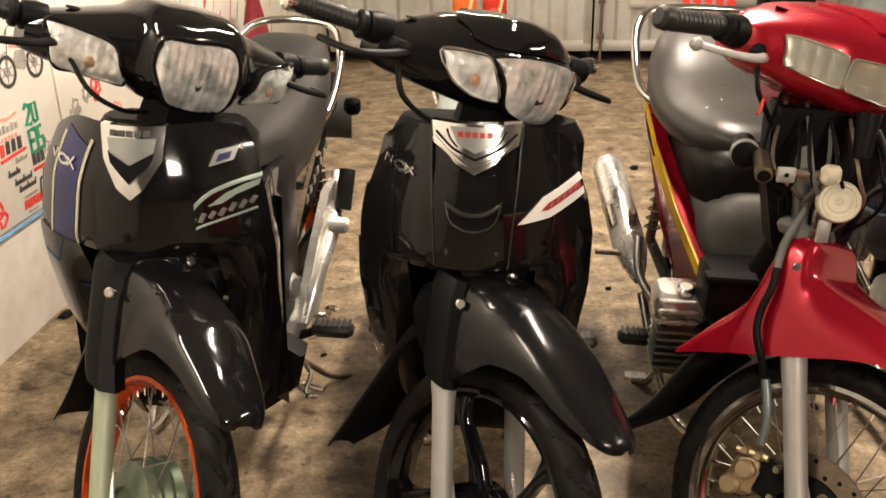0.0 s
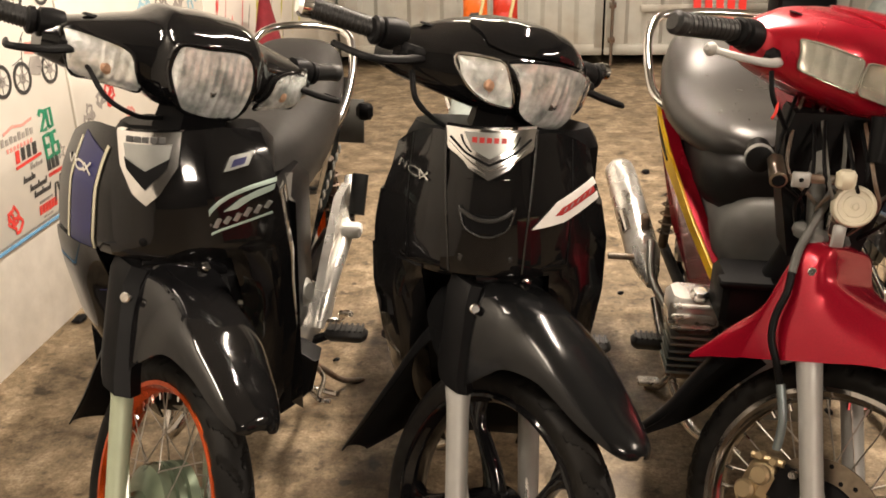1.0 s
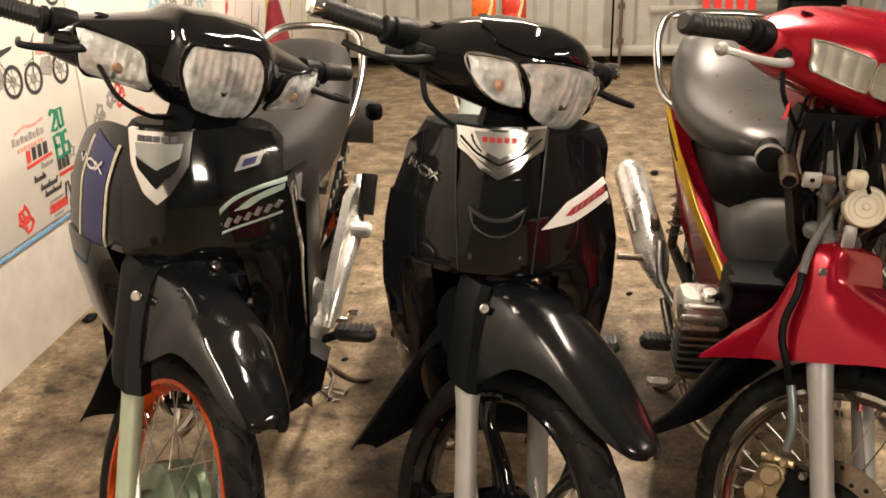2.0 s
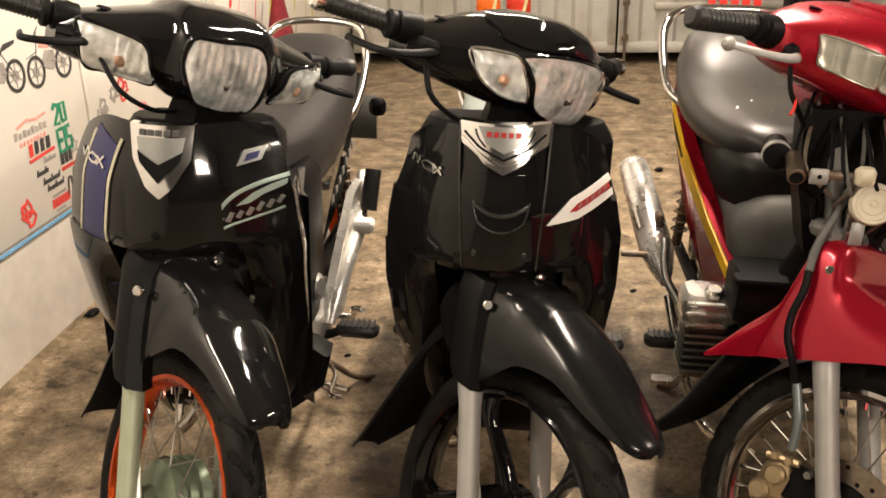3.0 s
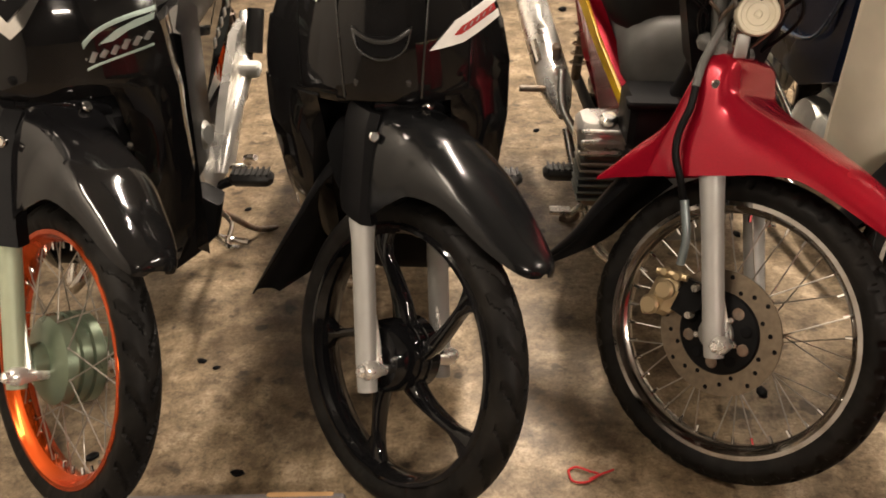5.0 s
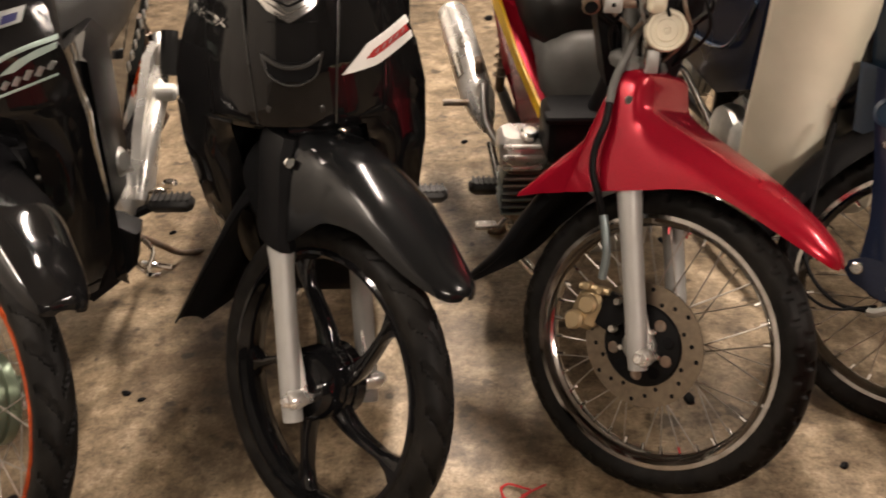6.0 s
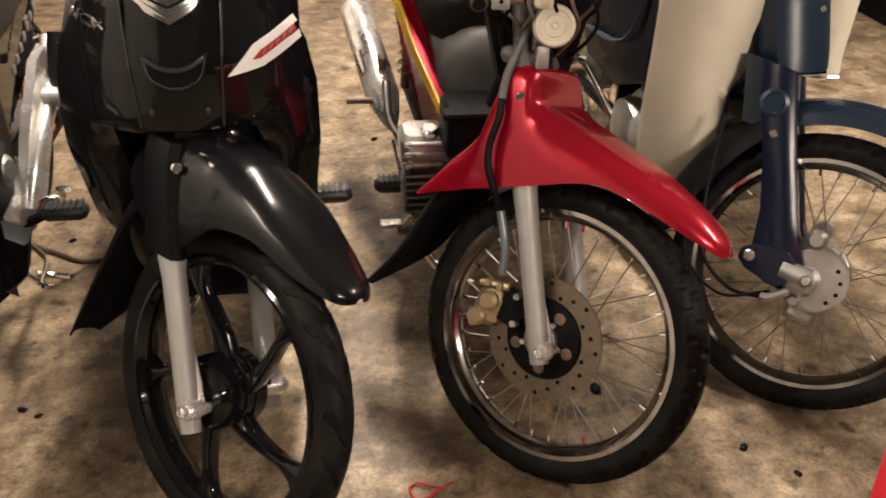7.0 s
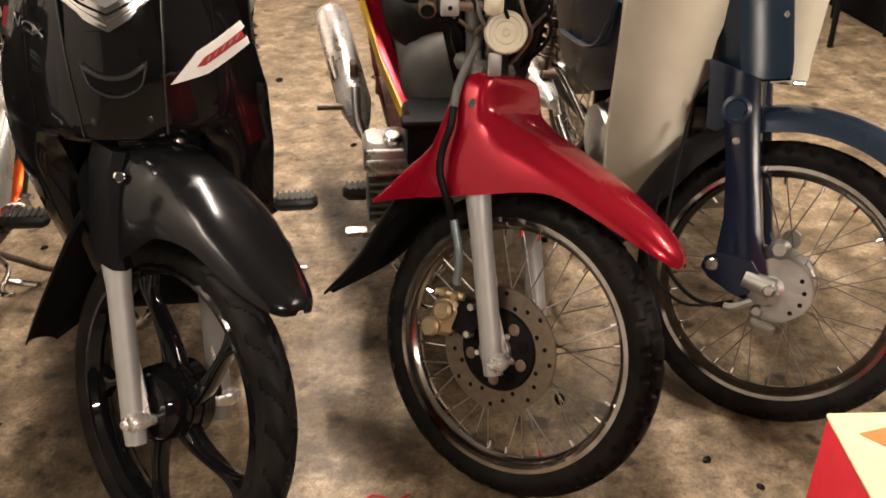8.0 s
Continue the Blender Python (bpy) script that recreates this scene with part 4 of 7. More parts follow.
def grips(root, m, end=0.36, start=0.22, y=0.41, z=0.975, sweep=0.035, lever="black_plastic", capped=False, ball=False, droop=0.0, lever_label="black brake lever"):
    """Both grips with collars, levers and cables."""
    for s in (-1, 1):
        bar = part("handlebar_grip", tube([(s * start, y, z), (s * (start + 0.03), y + sweep * 0.2, z + 0.001), (s * end, y + sweep, z + 0.004 - droop)], [0.0165, 0.017, 0.0175], 16, 4), "grip", root, "ribbed black rubber grip", m=m)
        ribs = [lathe([(0.0162, -0.002), (0.0185, -0.0012), (0.0185, 0.0012), (0.0162, 0.002)], 16, (0, 0, 0)) for _ in range(12)]
        line = Vector((s * (end - start - 0.03), sweep * 0.8, 0.003 - droop))
        q = Vector((1, 0, 0)).rotation_difference(line.normalized()).to_matrix().to_4x4()
        part("grip_ribs", join(*[moved(r, Matrix.Translation(Vector((s * (start + 0.035), y + sweep * 0.24, z + 0.001)) + line * (k / 12.5)) @ q) for k, r in enumerate(ribs)]), "grip", bar, m=m)
        part("grip_collar", turned([(0.019, 0), (0.024, 0.004), (0.024, 0.012), (0.019, 0.016), (0.025, 0.02), (0.028, 0.04), (0.026, 0.06)], (s * (start + 0.045), y + 0.006, z), (-s, -0.1, 0), 18), "black_plastic", bar, m=m)
        part("bar_end", turned([(0.0175, 0), (0.019, 0.004), (0.019, 0.018), (0.013, 0.024)], (s * end, y + sweep, z + 0.004 - droop), (s, 0.2, 0), 16), "chrome" if capped else "grip", bar, m=m)
        if s < 0 or lever != "chrome":
            pts = [(s * (start - 0.03), y - 0.05, z - 0.02), (s * (start + 0.02), y - 0.065, z - 0.028), (s * (start + 0.08), y - 0.06, z - 0.034), (s * (end - 0.03), y - 0.045 + sweep, z - 0.038)]
            part("brake_lever", tube(pts, [0.009, 0.008, 0.0065, 0.006], 10, 5, 0.7), lever, bar, lever_label, m=m)
            if ball:
                part("lever_ball", turned([(0.004, -0.011), (0.009, -0.007), (0.0115, 0), (0.009, 0.007), (0.004, 0.011)], pts[-1], (1, 0, 0), 14), lever, bar, m=m)
            part("lever_perch", rbox((s * (start - 0.02), y - 0.03, z - 0.018), (0.04, 0.05, 0.028), 0.008), "black_plastic", bar, m=m)
    part("handlebar", tube([(-start - 0.02, y, z), (-0.1, y - 0.02, z - 0.02), (0.1, y - 0.02, z - 0.02), (start + 0.02, y, z)], 0.011, 10), "black_plastic", root, m=m)


def seat_shape(stations, n=22, e=0.62):
    """A saddle: stations of (y, base z, top z, half width) from front to rear."""
    cols = [smooth_line([(s[0], s[k], 0) for s in stations], 5) for k in (1, 2, 3)]
    rings = []
    for a, b, c in zip(*cols):
        mid, h, w = (a.y + b.y) / 2, (b.y - a.y) / 2, c.y
        ring = []
        for k in range(n):
            t = 2 * math.pi * k / n
            ct, sn = math.cos(t), math.sin(t)
            ring.append((w * math.copysign(abs(ct) ** e, ct) * (1 - 0.12 * max(0, sn)), a.x, mid + h * math.copysign(abs(sn) ** e, sn)))
        rings.append(ring)
    return loft(rings)


def shield_fn(width, front, back, bow=2.2, flank=None, shift=0.0):
    """The leg shield's skin: half width and front y by height; flank is the front y away from the middle."""
    zs = [w[0] for w in width]

    def f(x, z, off=0.0):
        w = float(np.interp(z, zs, [q[1] for q in width]))
        y0 = float(np.interp(z, [q[0] for q in front], [q[1] for q in front]))
        s = abs(x) / w
        if flank:
            k = min(1.0, max(0.0, (s - 0.45) / 0.35))
            y0 += (float(np.interp(z, [q[0] for q in flank], [q[1] for q in flank])) - y0) * k * k * (3 - 2 * k)
        return Vector((x + shift, y0 + back * min(1.3, s) ** bow - off, z)), w
    return f


def shield_panel(skin, z0, z1, u0=-1.0, u1=1.0, off=0.0, nx=36, nz=24, thick=0.004, round_top=0.0):
    def f(u, v):
        z = z0 + (z1 - z0) * v
        _, w = skin(0, z)
        s = u0 + (u1 - u0) * u
        drop = round_top * max(0, abs(s) - 0.5) ** 2 * 4 * v
        return skin(s * w, z - drop, off)[0]
    return shell(f, nx, nz, thick)


def shield_mark(skin, outline, off=0.0015, thick=0.0015, dense=4):
    """A cut-out that lies on the shield's skin, split across so that it follows the curve."""
    pts = []
    for (a, b), (c, d) in zip(outline, outline[1:] + outline[:1]):
        for k in range(dense):
            t = k / dense
            pts.append((a + (c - a) * t, b + (d - b) * t))
    n = len(pts)
    cx, cz = sum(p[0] for p in pts) / n, sum(p[1] for p in pts) / n
    rings = []
    for s in (1.0, 0.66, 0.33):
        rings.append([skin(cx + (x - cx) * s, cz + (z - cz) * s, off + thick)[0] for x, z in pts])
    verts = [skin(x, z, -0.002)[0] for x, z in pts]
    allv = verts + [p for r in rings for p in r] + [skin(cx, cz, off + thick)[0]]
    faces = []
    for i in range(3):
        for j in range(n):
            k = (j + 1) % n
            faces.append([i * n + j, i * n + k, (i + 1) * n + k, (i + 1) * n + j])
    for j in range(n):
        faces.append([3 * n + j, 3 * n + (j + 1) % n, 4 * n])
    return allv, faces


def mark_strip(skin, line, width, off=0.0015):
    """A band of even width on the shield's skin."""
    pts = [(p.x, p.y) for p in smooth_line([(a, b, 0) for a, b in line], 6)]
    rows = []
    for i, (x, z) in enumerate(pts):
        a, b = pts[max(i - 1, 0)], pts[min(i + 1, len(pts) - 1)]
        t = Vector((b[0] - a[0], b[1] - a[1], 0)).normalized()
        s = Vector((-t.y, t.x, 0)) * width / 2
        rows.append([skin(x + s.x, z + s.y, off)[0], skin(x, z, off + 0.0006)[0], skin(x - s.x, z - s.y, off)[0], skin(x - s.x, z - s.y, -0.002)[0], skin(x + s.x, z + s.y, -0.002)[0]])
    return loft(rows)


def engine(root, chrome=True, x=0.0, fin="alloy", cover=0.15, zoff=0.0):
    """A flat single-cylinder engine: crankcase, side covers, finned barrel and head."""
    case = part("engine", rbox((0, 0.62, 0.3 + zoff), (0.2, 0.26, 0.19), 0.03), "alloy", root, "grey cast aluminium engine")
    for s in (-1, 1):
        part("side_cover", turned([(0.085, 0), (0.09, 0.02), (0.082, 0.042), (0.05, 0.052), (0.02, 0.054)], (s * 0.09, 0.66, 0.3 + zoff), (s, 0, 0), 30), "chrome" if chrome else "alloy", case, "polished round engine cover")
        part("front_cover", rbox((s * 0.11, 0.56, 0.31 + zoff), (0.06, 0.12, 0.13), 0.02), "old_chrome" if chrome else "alloy", case)
    part("cylinder", join(*[rbox((0, 0.375 + 0.018 * k, 0.335 + zoff), (0.17, 0.006, 0.14 - 0.004 * (k % 2)), 0.002) for k in range(7)] + [rbox((0, 0.43, 0.335 + zoff), (0.1, 0.14, 0.09), 0.01)]), fin, case, "finned cylinder")
    part("cylinder_head", rbox((0, 0.335, 0.335 + zoff), (0.17, 0.06, 0.13), 0.018), "alloy", case)
    part("head_cap", turned([(0.038, 0), (0.042, 0.01), (0.03, 0.03), (0.012, 0.034)], (-0.085, 0.335, 0.345 + zoff), (-1, 0, 0), 22), "alloy", case)
    part("gear_pedal", tube([(0.15, 0.62, 0.24), (0.2, 0.55, 0.235), (0.21, 0.45, 0.24), (0.24, 0.44, 0.24)], 0.006, 8), "old_chrome", case)
    return case


def footpegs(root, y=0.64, z=0.265, reach=0.27):
    bar = part("footpeg_bar", tube([(-reach + 0.08, y, z), (-0.1, y, z - 0.04), (0.1, y, z - 0.04), (reach - 0.08, y, z)], 0.011, 10), "black_plastic", root)
    for s in (-1, 1):
        peg = part("footpeg", rbox((s * (reach - 0.045), y, z + 0.004), (0.1, 0.044, 0.03), 0.01), "grip", bar, "ribbed black rubber footpeg")
        part("peg_ribs", join(*[rbox((s * (reach - 0.085 + 0.013 * k), y, z + 0.02), (0.006, 0.042, 0.006), 0.0015) for k in range(7)]), "grip", peg)


def rear_end(root, style, swing="black_plastic"):
    """Rear wheel, swinging arm, shocks and mudguard."""
    wheel(root, Vector((0, 1.2, R - 0.0)), Matrix(), dict(style), "rear_wheel")
    for s in (-1, 1):
        part("swing_arm", tube([(s * 0.1, 0.78, 0.29), (s * 0.105, 1.24, R)], 0.016, 10, 1), swing, root)
        part("shock_absorber", join(tube([(s * 0.12, 1.17, 0.3), (s * 0.12, 1.05, 0.62)], 0.014, 10, 1), *[moved(lathe([(0.02, -0.003), (0.026, 0), (0.02, 0.003)], 14), Matrix.Translation(Vector((s * 0.12, 1.15 - 0.0115 * k, 0.352 + 0.031 * k))) @ Matrix.Rotation(radians(90), 4, "Y")) for k in range(8)]), "rust", root)
    arc = [(1.2 + 0.31 * math.cos(a), R + 0.31 * math.sin(a), 0.07, 0.05) for a in np.linspace(math.pi * 0.85, -0.1, 9)]
    part("rear_fender", arched(arc), "black_plastic", root)
    part("chain_cover", rbox((0.075, 1.0, 0.31), (0.03, 0.46, 0.085), 0.012), "black_plastic", root)


def exhaust(root, tip=(-0.21, 1.36, 0.42), muff=0.045):
    """Header pipe from the head and a chrome silencer on the right side."""
    part("exhaust_pipe", tube([(-0.03, 0.33, 0.28), (-0.09, 0.33, 0.2), (-0.14, 0.45, 0.165), (-0.165, 0.66, 0.21), (-0.185, 0.8, 0.3)], 0.012, 10), "old_chrome", root)
    a, b = Vector((-0.19, 0.84, 0.32)), Vector(tip)
    axis = (b - a).normalized()
    length = (b - a).length
    muf = part("silencer", turned([(0.014, 0), (0.03, 0.05), (muff, 0.12), (muff, length - 0.06), (muff * 0.96, length - 0.01), (muff * 0.8, length), (0.018, length + 0.004)], a, axis, 28), "bright_alloy", root, "polished chrome silencer")
    part("heat_shield", tube([a + axis * 0.2 + Vector((-muff * 0.75, -0.03, 0.02)), a + axis * 0.29 + Vector((-muff * 0.75, -0.03, 0.02))], [0.013, 0.013], 10, 1, 0.35), "old_chrome", muf)
    part("silencer_bracket", rbox(a + axis * 0.18 + Vector((0.01, 0, muff)), (0.02, 0.05, 0.05), 0.005), "rust", muf)


def brake_cable(root, pts, m, r=0.0045, mat="black_plastic"):
    part("cable", tube(pts, r, 8), mat, root, m=m)


def lens_poly(secs, outline, off, dome=0.0, flutes=0.0, rings=12, thick=0.004, fine=5):
    """A many-cornered lamp face on the cowl (corners of x and angle), domed or dished, with fine flutes across."""
    loop = smooth_line([(x, a, 0) for x, a in outline + outline[:1]], fine)[:-1]
    n = len(loop)
    mid = sum(loop, Vector()) / n
    pts, faces = [cowl_point(secs, p.x, p.y, off - thick) for p in loop], []
    for k in range(rings):
        t = 1 - k / rings
        for p in loop:
            q = mid + (p - mid) * t
            d = dome * (1 - t * t)
            if flutes:
                d -= flutes * (abs(math.sin(210 * q.x)) + 0.5 * abs(math.sin(5.5 * q.y))) * min(1, 4 * (1 - t))
            pts.append(cowl_point(secs, q.x, q.y, off + d))
    pts.append(cowl_point(secs, mid.x, mid.y, off + dome))
    for k in range(rings):
        for j in range(n):
            faces.append([k * n + j, k * n + (j + 1) % n, (k + 1) * n + (j + 1) % n, (k + 1) * n + j])
    for j in range(n):
        faces.append([rings * n + j, rings * n + (j + 1) % n, len(pts) - 1])
    faces.append(list(range(n - 1, -1, -1)))
    return pts, faces


def poly_rim(secs, outline, off, r):
    return tube([cowl_point(secs, x, a, off) for x, a in outline + outline[:2]], r, 8, 5)


def lamp_set(cow, secs, m, head_poly, ind_polys, rim, rim_mat, rim_r):
    """Headlight and both indicators on the cowl: bezel, fluted mirror bowl, bulb and domed glass."""
    head = part("headlight", lens_poly(secs, head_poly, 0.009, -0.002, 0.0024, 18, fine=12), "reflector", cow, "clear headlight with fluted reflector", m=m, angle=70)
    part("headlight_glass", lens_poly(secs, head_poly, 0.013, 0.014, thick=0.0025), "glass", head, m=m).visible_shadow = False
    part("headlight_bezel", poly_rim(secs, head_poly, 0.009, rim), "black_paint", head, m=m)
    x, a = (sum(q[i] for q in head_poly) / len(head_poly) for i in (0, 1))
    part("bulb_shade", turned([(0.012, -0.012), (0.012, 0.0), (0.007, 0.004)], cowl_point(secs, x, a, 0.0), (0, -1, 0.2), 20), "old_chrome", head, m=m)
    for poly in ind_polys:
        ind = part("indicator", lens_poly(secs, poly, 0.0085, -0.002, 0.0022, 12, fine=9), "reflector", cow, "clear indicator with orange bulb", m=m, angle=70)
        x, a = (sum(q[i] for q in poly) / len(poly) for i in (0, 1))
        part("bulb", turned([(0.009, -0.006), (0.011, 0.002), (0.006, 0.006)], cowl_point(secs, x, a, 0.002), (0, -1, 0.2), 14), "bulb_orange", ind, m=m)
        part("indicator_glass", lens_poly(secs, poly, 0.011, 0.006, rings=8, thick=0.0025), "glass", ind, m=m).visible_shadow = False
        part("indicator_rim", poly_rim(secs, poly, 0.008, rim_r), rim_mat, ind, m=m)


def tilted(m, degrees=-4):
    """The handlebar's own tilt across the bike."""
    at = Vector((0, 0.4, 0.98))
    return m @ Matrix.Translation(at) @ Matrix.Rotation(radians(degrees), 4, "Y") @ Matrix.Translation(-at)


# --- black bike with blue stripe and orange rims ---
def dream_bike(m0, turn):
    root = thing("motorcycle", m0, "black underbone motorcycle with a blue shield stripe and orange rim", "motorcycle", "row of parked motorcycles")
    m = steering(turn)
    wheel(root, Vector((0, 0, R)), m, dict(tread="slash", hub="hub_green", rim="orange", rim_label="orange anodised rim", drum="hub_green", drum_label="green tinted brake hub", drum_size=1.17, flange=0.078), "front_wheel")
    fork(root, m, "fork_green", -0.035, off=0.092)
    line = [(-0.188, 0.568, 0.016, 0.562, 0), (-0.184, 0.579, 0.032, 0.56, 0.05), (-0.17, 0.591, 0.043, 0.563, 0.05), (-0.148, 0.602, 0.052, 0.568, 0.05), (-0.116, 0.616, 0.06, 0.576, 0.05), (-0.07, 0.633, 0.068, 0.587, 0.05), (-0.03, 0.647, 0.076, 0.59, 0.1), (0.0, 0.654, 0.08, 0.587, 0.15), (0.03, 0.66, 0.084, 0.574, 0.2), (0.081, 0.667, 0.088, 0.525, 0.3), (0.1, 0.669, 0.092, 0.497, 0.4), (0.14, 0.673, 0.096, 0.49, 0.5), (0.19, 0.676, 0.098, 0.5, 0.55), (0.23, 0.662, 0.092, 0.53, 0.4)]
    fen = part("front_fender", hood_shape(line, shift=-0.002), "black_paint", root, "glossy black front fender", m=m, angle=60)
    part("rear_flap", arched([(0.21, 0.63, 0.075, 0.06), (0.28, 0.53, 0.072, 0.05), (0.3, 0.42, 0.07, 0.04), (0.31, 0.33, 0.068, 0.03), (0.33, 0.25, 0.066, 0.02)], 12), "black_plastic", fen, m=m)
    for s in (-1, 1):
        rings = [[(s * (x + dx), y + dy, z) for dx, dy in ((-0.024, -0.03), (0.0, -0.044), (0.026, -0.034), (0.034, 0.0), (0.026, 0.034), (-0.02, 0.036))] for x, y, z in ((0.09, 0.112, 0.463), (0.092, 0.13, 0.49), (0.092, 0.165, 0.565), (0.09, 0.2, 0.635), (0.078, 0.214, 0.662))]
        part("fork_cover", loft(rings), "black_plastic", fen, m=m)
        part("fender_bolt", bolt(Vector((s * 0.112, 0.148, 0.617)), (s * 0.75, -0.6, 0.2), 0.0095, 0.007), "old_chrome", root, m=m)
    part("bridge", tube([(-0.08, 0.195, 0.66), (0, 0.18, 0.676), (0.08, 0.195, 0.66)], 0.014, 10), "black_paint", fen, m=m)
    part("bridge_bolt", bolt(Vector((0.02, 0.158, 0.682)), (0.1, -0.6, 0.6), 0.01, 0.008), "old_chrome", fen, m=m)

    skin = shield_fn([(0.25, 0.16), (0.36, 0.21), (0.5, 0.24), (0.68, 0.246), (0.8, 0.23), (0.88, 0.208), (0.94, 0.18)], [(0.25, 0.26), (0.6, 0.19), (0.72, 0.125), (0.82, 0.13), (0.94, 0.17)], 0.15, 2.0, [(0.25, 0.25), (0.5, 0.17), (0.62, 0.135), (0.72, 0.125), (0.82, 0.13), (0.94, 0.17)])
    EDGE = {-1: 1.0, 1: 0.87}
    sh = part("leg_shield", shield_panel(skin, 0.695, 0.922, u1=EDGE[1], round_top=0.035), "black_paint", root, "glossy black leg shield")
    for s in (-1, 1):
        part("shield_wing", shield_panel(skin, 0.27, 0.7, s * 0.5, s * EDGE[s], nx=14), "black_paint", sh)
        def side(u, v, s=s):
            z = 0.3 + 0.5 * v
            w = skin(0, z)[1] * EDGE[s]
            e = skin(s * w, z)[0]
            return e + Vector((-s * 0.03 * u * u - s * 0.004, 0.16 * u * (0.7 + 0.3 * v), -0.02 * u))
        part("shield_side", shell(side, 8, 20, 0.004), "black_paint", sh)
    part("shield_core", rbox((0, 0.36, 0.58), (0.3, 0.12, 0.62), 0.03), "black_plastic", sh)
    part("step_panel", loft([[(s * x, y, z) for s, y, z in ((-1, 0.38, z0), (1, 0.38, z0), (1, 0.62, z0 - 0.03), (-1, 0.62, z0 - 0.03))] for x, z0 in ((0.14, 0.32), (0.15, 0.45), (0.09, 0.7))]), "black_plastic", sh)
    for s in (-1, 1):
        part("side_skirt", loft([[(s * 0.235 * EDGE[s], 0.33, z), (s * 0.215 * EDGE[s], 0.36, z), (s * 0.155, 0.56 - k, z), (s * 0.14, 0.56 - k, z), (s * 0.16, 0.36, z)] for z, k in ((0.29, 0.17), (0.4, 0.1), (0.55, 0.02), (0.75, 0.05))]), "black_paint", sh)
    part("inner_fairing", rbox((0.125, 0.5, 0.56), (0.085, 0.27, 0.38), 0.03), "black_plastic", sh)
    part("lower_skirt", loft([[(x * t, y, z) for x, z in ((0.09, 0.26), (0.125, 0.236), (0.176, 0.275), (0.218, 0.318), (0.234, 0.392), (0.2, 0.412), (0.1, 0.43))] for y, t in ((0.35, 0.97), (0.36, 1.0), (0.41, 0.98))]), "black_plastic", sh, "flared lower corner of the shield")
    part("centre_ridge", shield_panel(skin, 0.7, 0.92, -0.33, 0.42, 0.006, 14, 12), "black_paint", sh)
    badge = part("shield_badge", shield_mark(skin, [(-0.056, 0.924), (0.056, 0.924), (0.053, 0.87), (0.026, 0.826), (0.002, 0.806), (-0.022, 0.826), (-0.047, 0.87)], 0.008, 0.006), "chrome", sh, "chrome shield-shaped badge")
    part("badge_inset", shield_mark(skin, [(-0.04, 0.905), (0.043, 0.905), (0.036, 0.868), (0.002, 0.832), (-0.032, 0.868)], 0.0155, 0.001), "silver_film", badge)
    part("badge_notch", shield_mark(skin, [(-0.037, 0.884), (-0.032, 0.866), (0.002, 0.834), (0.036, 0.866), (0.041, 0.884), (0.002, 0.848)], 0.0178, 0.0012, 3), "black_plastic", badge)
    for k in range(5):
        part("maker_mark", shield_mark(skin, [(-0.035 + 0.0145 * k, 0.908), (-0.025 + 0.0145 * k, 0.908), (-0.025 + 0.0145 * k, 0.917), (-0.035 + 0.0145 * k, 0.917)], 0.0165, 0.001, 2), "black_ink", badge)
    part("blue_stripe", mark_strip(skin, [(-0.114, 0.89), (-0.128, 0.858), (-0.142, 0.81), (-0.157, 0.73), (-0.166, 0.655), (-0.15, 0.52)], 0.058, 0.003), "blue_film", sh, "royal blue stripe with beige edges")
    for d in (-0.036, 0.036):
        part("pinstripe", mark_strip(skin, [(-0.114 + d, 0.89), (-0.128 + d, 0.858), (-0.142 + d, 0.81), (-0.157 + d, 0.73), (-0.166 + d, 0.655), (-0.15 + d, 0.52)], 0.006, 0.004), "tan_line", sh)
    ring = [(-0.15 + 0.013 * math.cos(a), 0.845 + 0.007 * math.sin(a)) for a in np.linspace(0, 2 * math.pi, 11)]
    part("emblem_loop", mark_strip(skin, ring, 0.004, 0.006), "chrome", sh, "small chrome loop emblem")
    for line in ([(-0.186, 0.852), (-0.178, 0.842), (-0.17, 0.856), (-0.163, 0.846)], [(-0.137, 0.852), (-0.118, 0.836)], [(-0.137, 0.838), (-0.118, 0.856)]):
        part("emblem_stroke", mark_strip(skin, line, 0.004, 0.006), "chrome", sh)
    part("wing_decal", mark_strip(skin, [(0.084, 0.764), (0.098, 0.788), (0.122, 0.808), (0.155, 0.819), (0.193, 0.824)], 0.007, 0.003), "mint_film", sh, "mint and silver wing decal")
    part("wing_decal", shield_mark(skin, [(0.118, 0.785), (0.142, 0.803), (0.168, 0.813), (0.192, 0.817), (0.19, 0.808), (0.158, 0.799), (0.138, 0.787)], 0.003, 0.001, 3), "mint_film", sh)
    for k in range(7):
        x, z = 0.09 + 0.0148 * k, 0.7605 + 0.0037 * k
        part("decal_lettering", mark_strip(skin, [(x, z - 0.004 * (1 + k % 2 * 0.4)), (x + 0.007, z + 0.006 + 0.003 * (k % 3 == 1))], 0.0075, 0.0035), "silver_film", sh)
    part("lower_decal", mark_strip(skin, [(0.08, 0.735), (0.102, 0.749), (0.135, 0.758), (0.188, 0.768)], 0.004, 0.003), "mint_film", sh)
    sq = part("square_badge", shield_mark(skin, [(0.118, 0.852), (0.152, 0.857), (0.158, 0.878), (0.126, 0.875)], 0.004, 0.003, 3), "silver_film", sh, "small silver and blue badge")
    part("badge_field", shield_mark(skin, [(0.128, 0.858), (0.147, 0.861), (0.15, 0.872), (0.132, 0.87)], 0.008, 0.001, 2), "blue_film", sq)
    part("shield_screw", bolt(skin(-0.012, 0.738, 0.004)[0], (0, -1, 0), 0.008, 0.004), "black_plastic", sh)
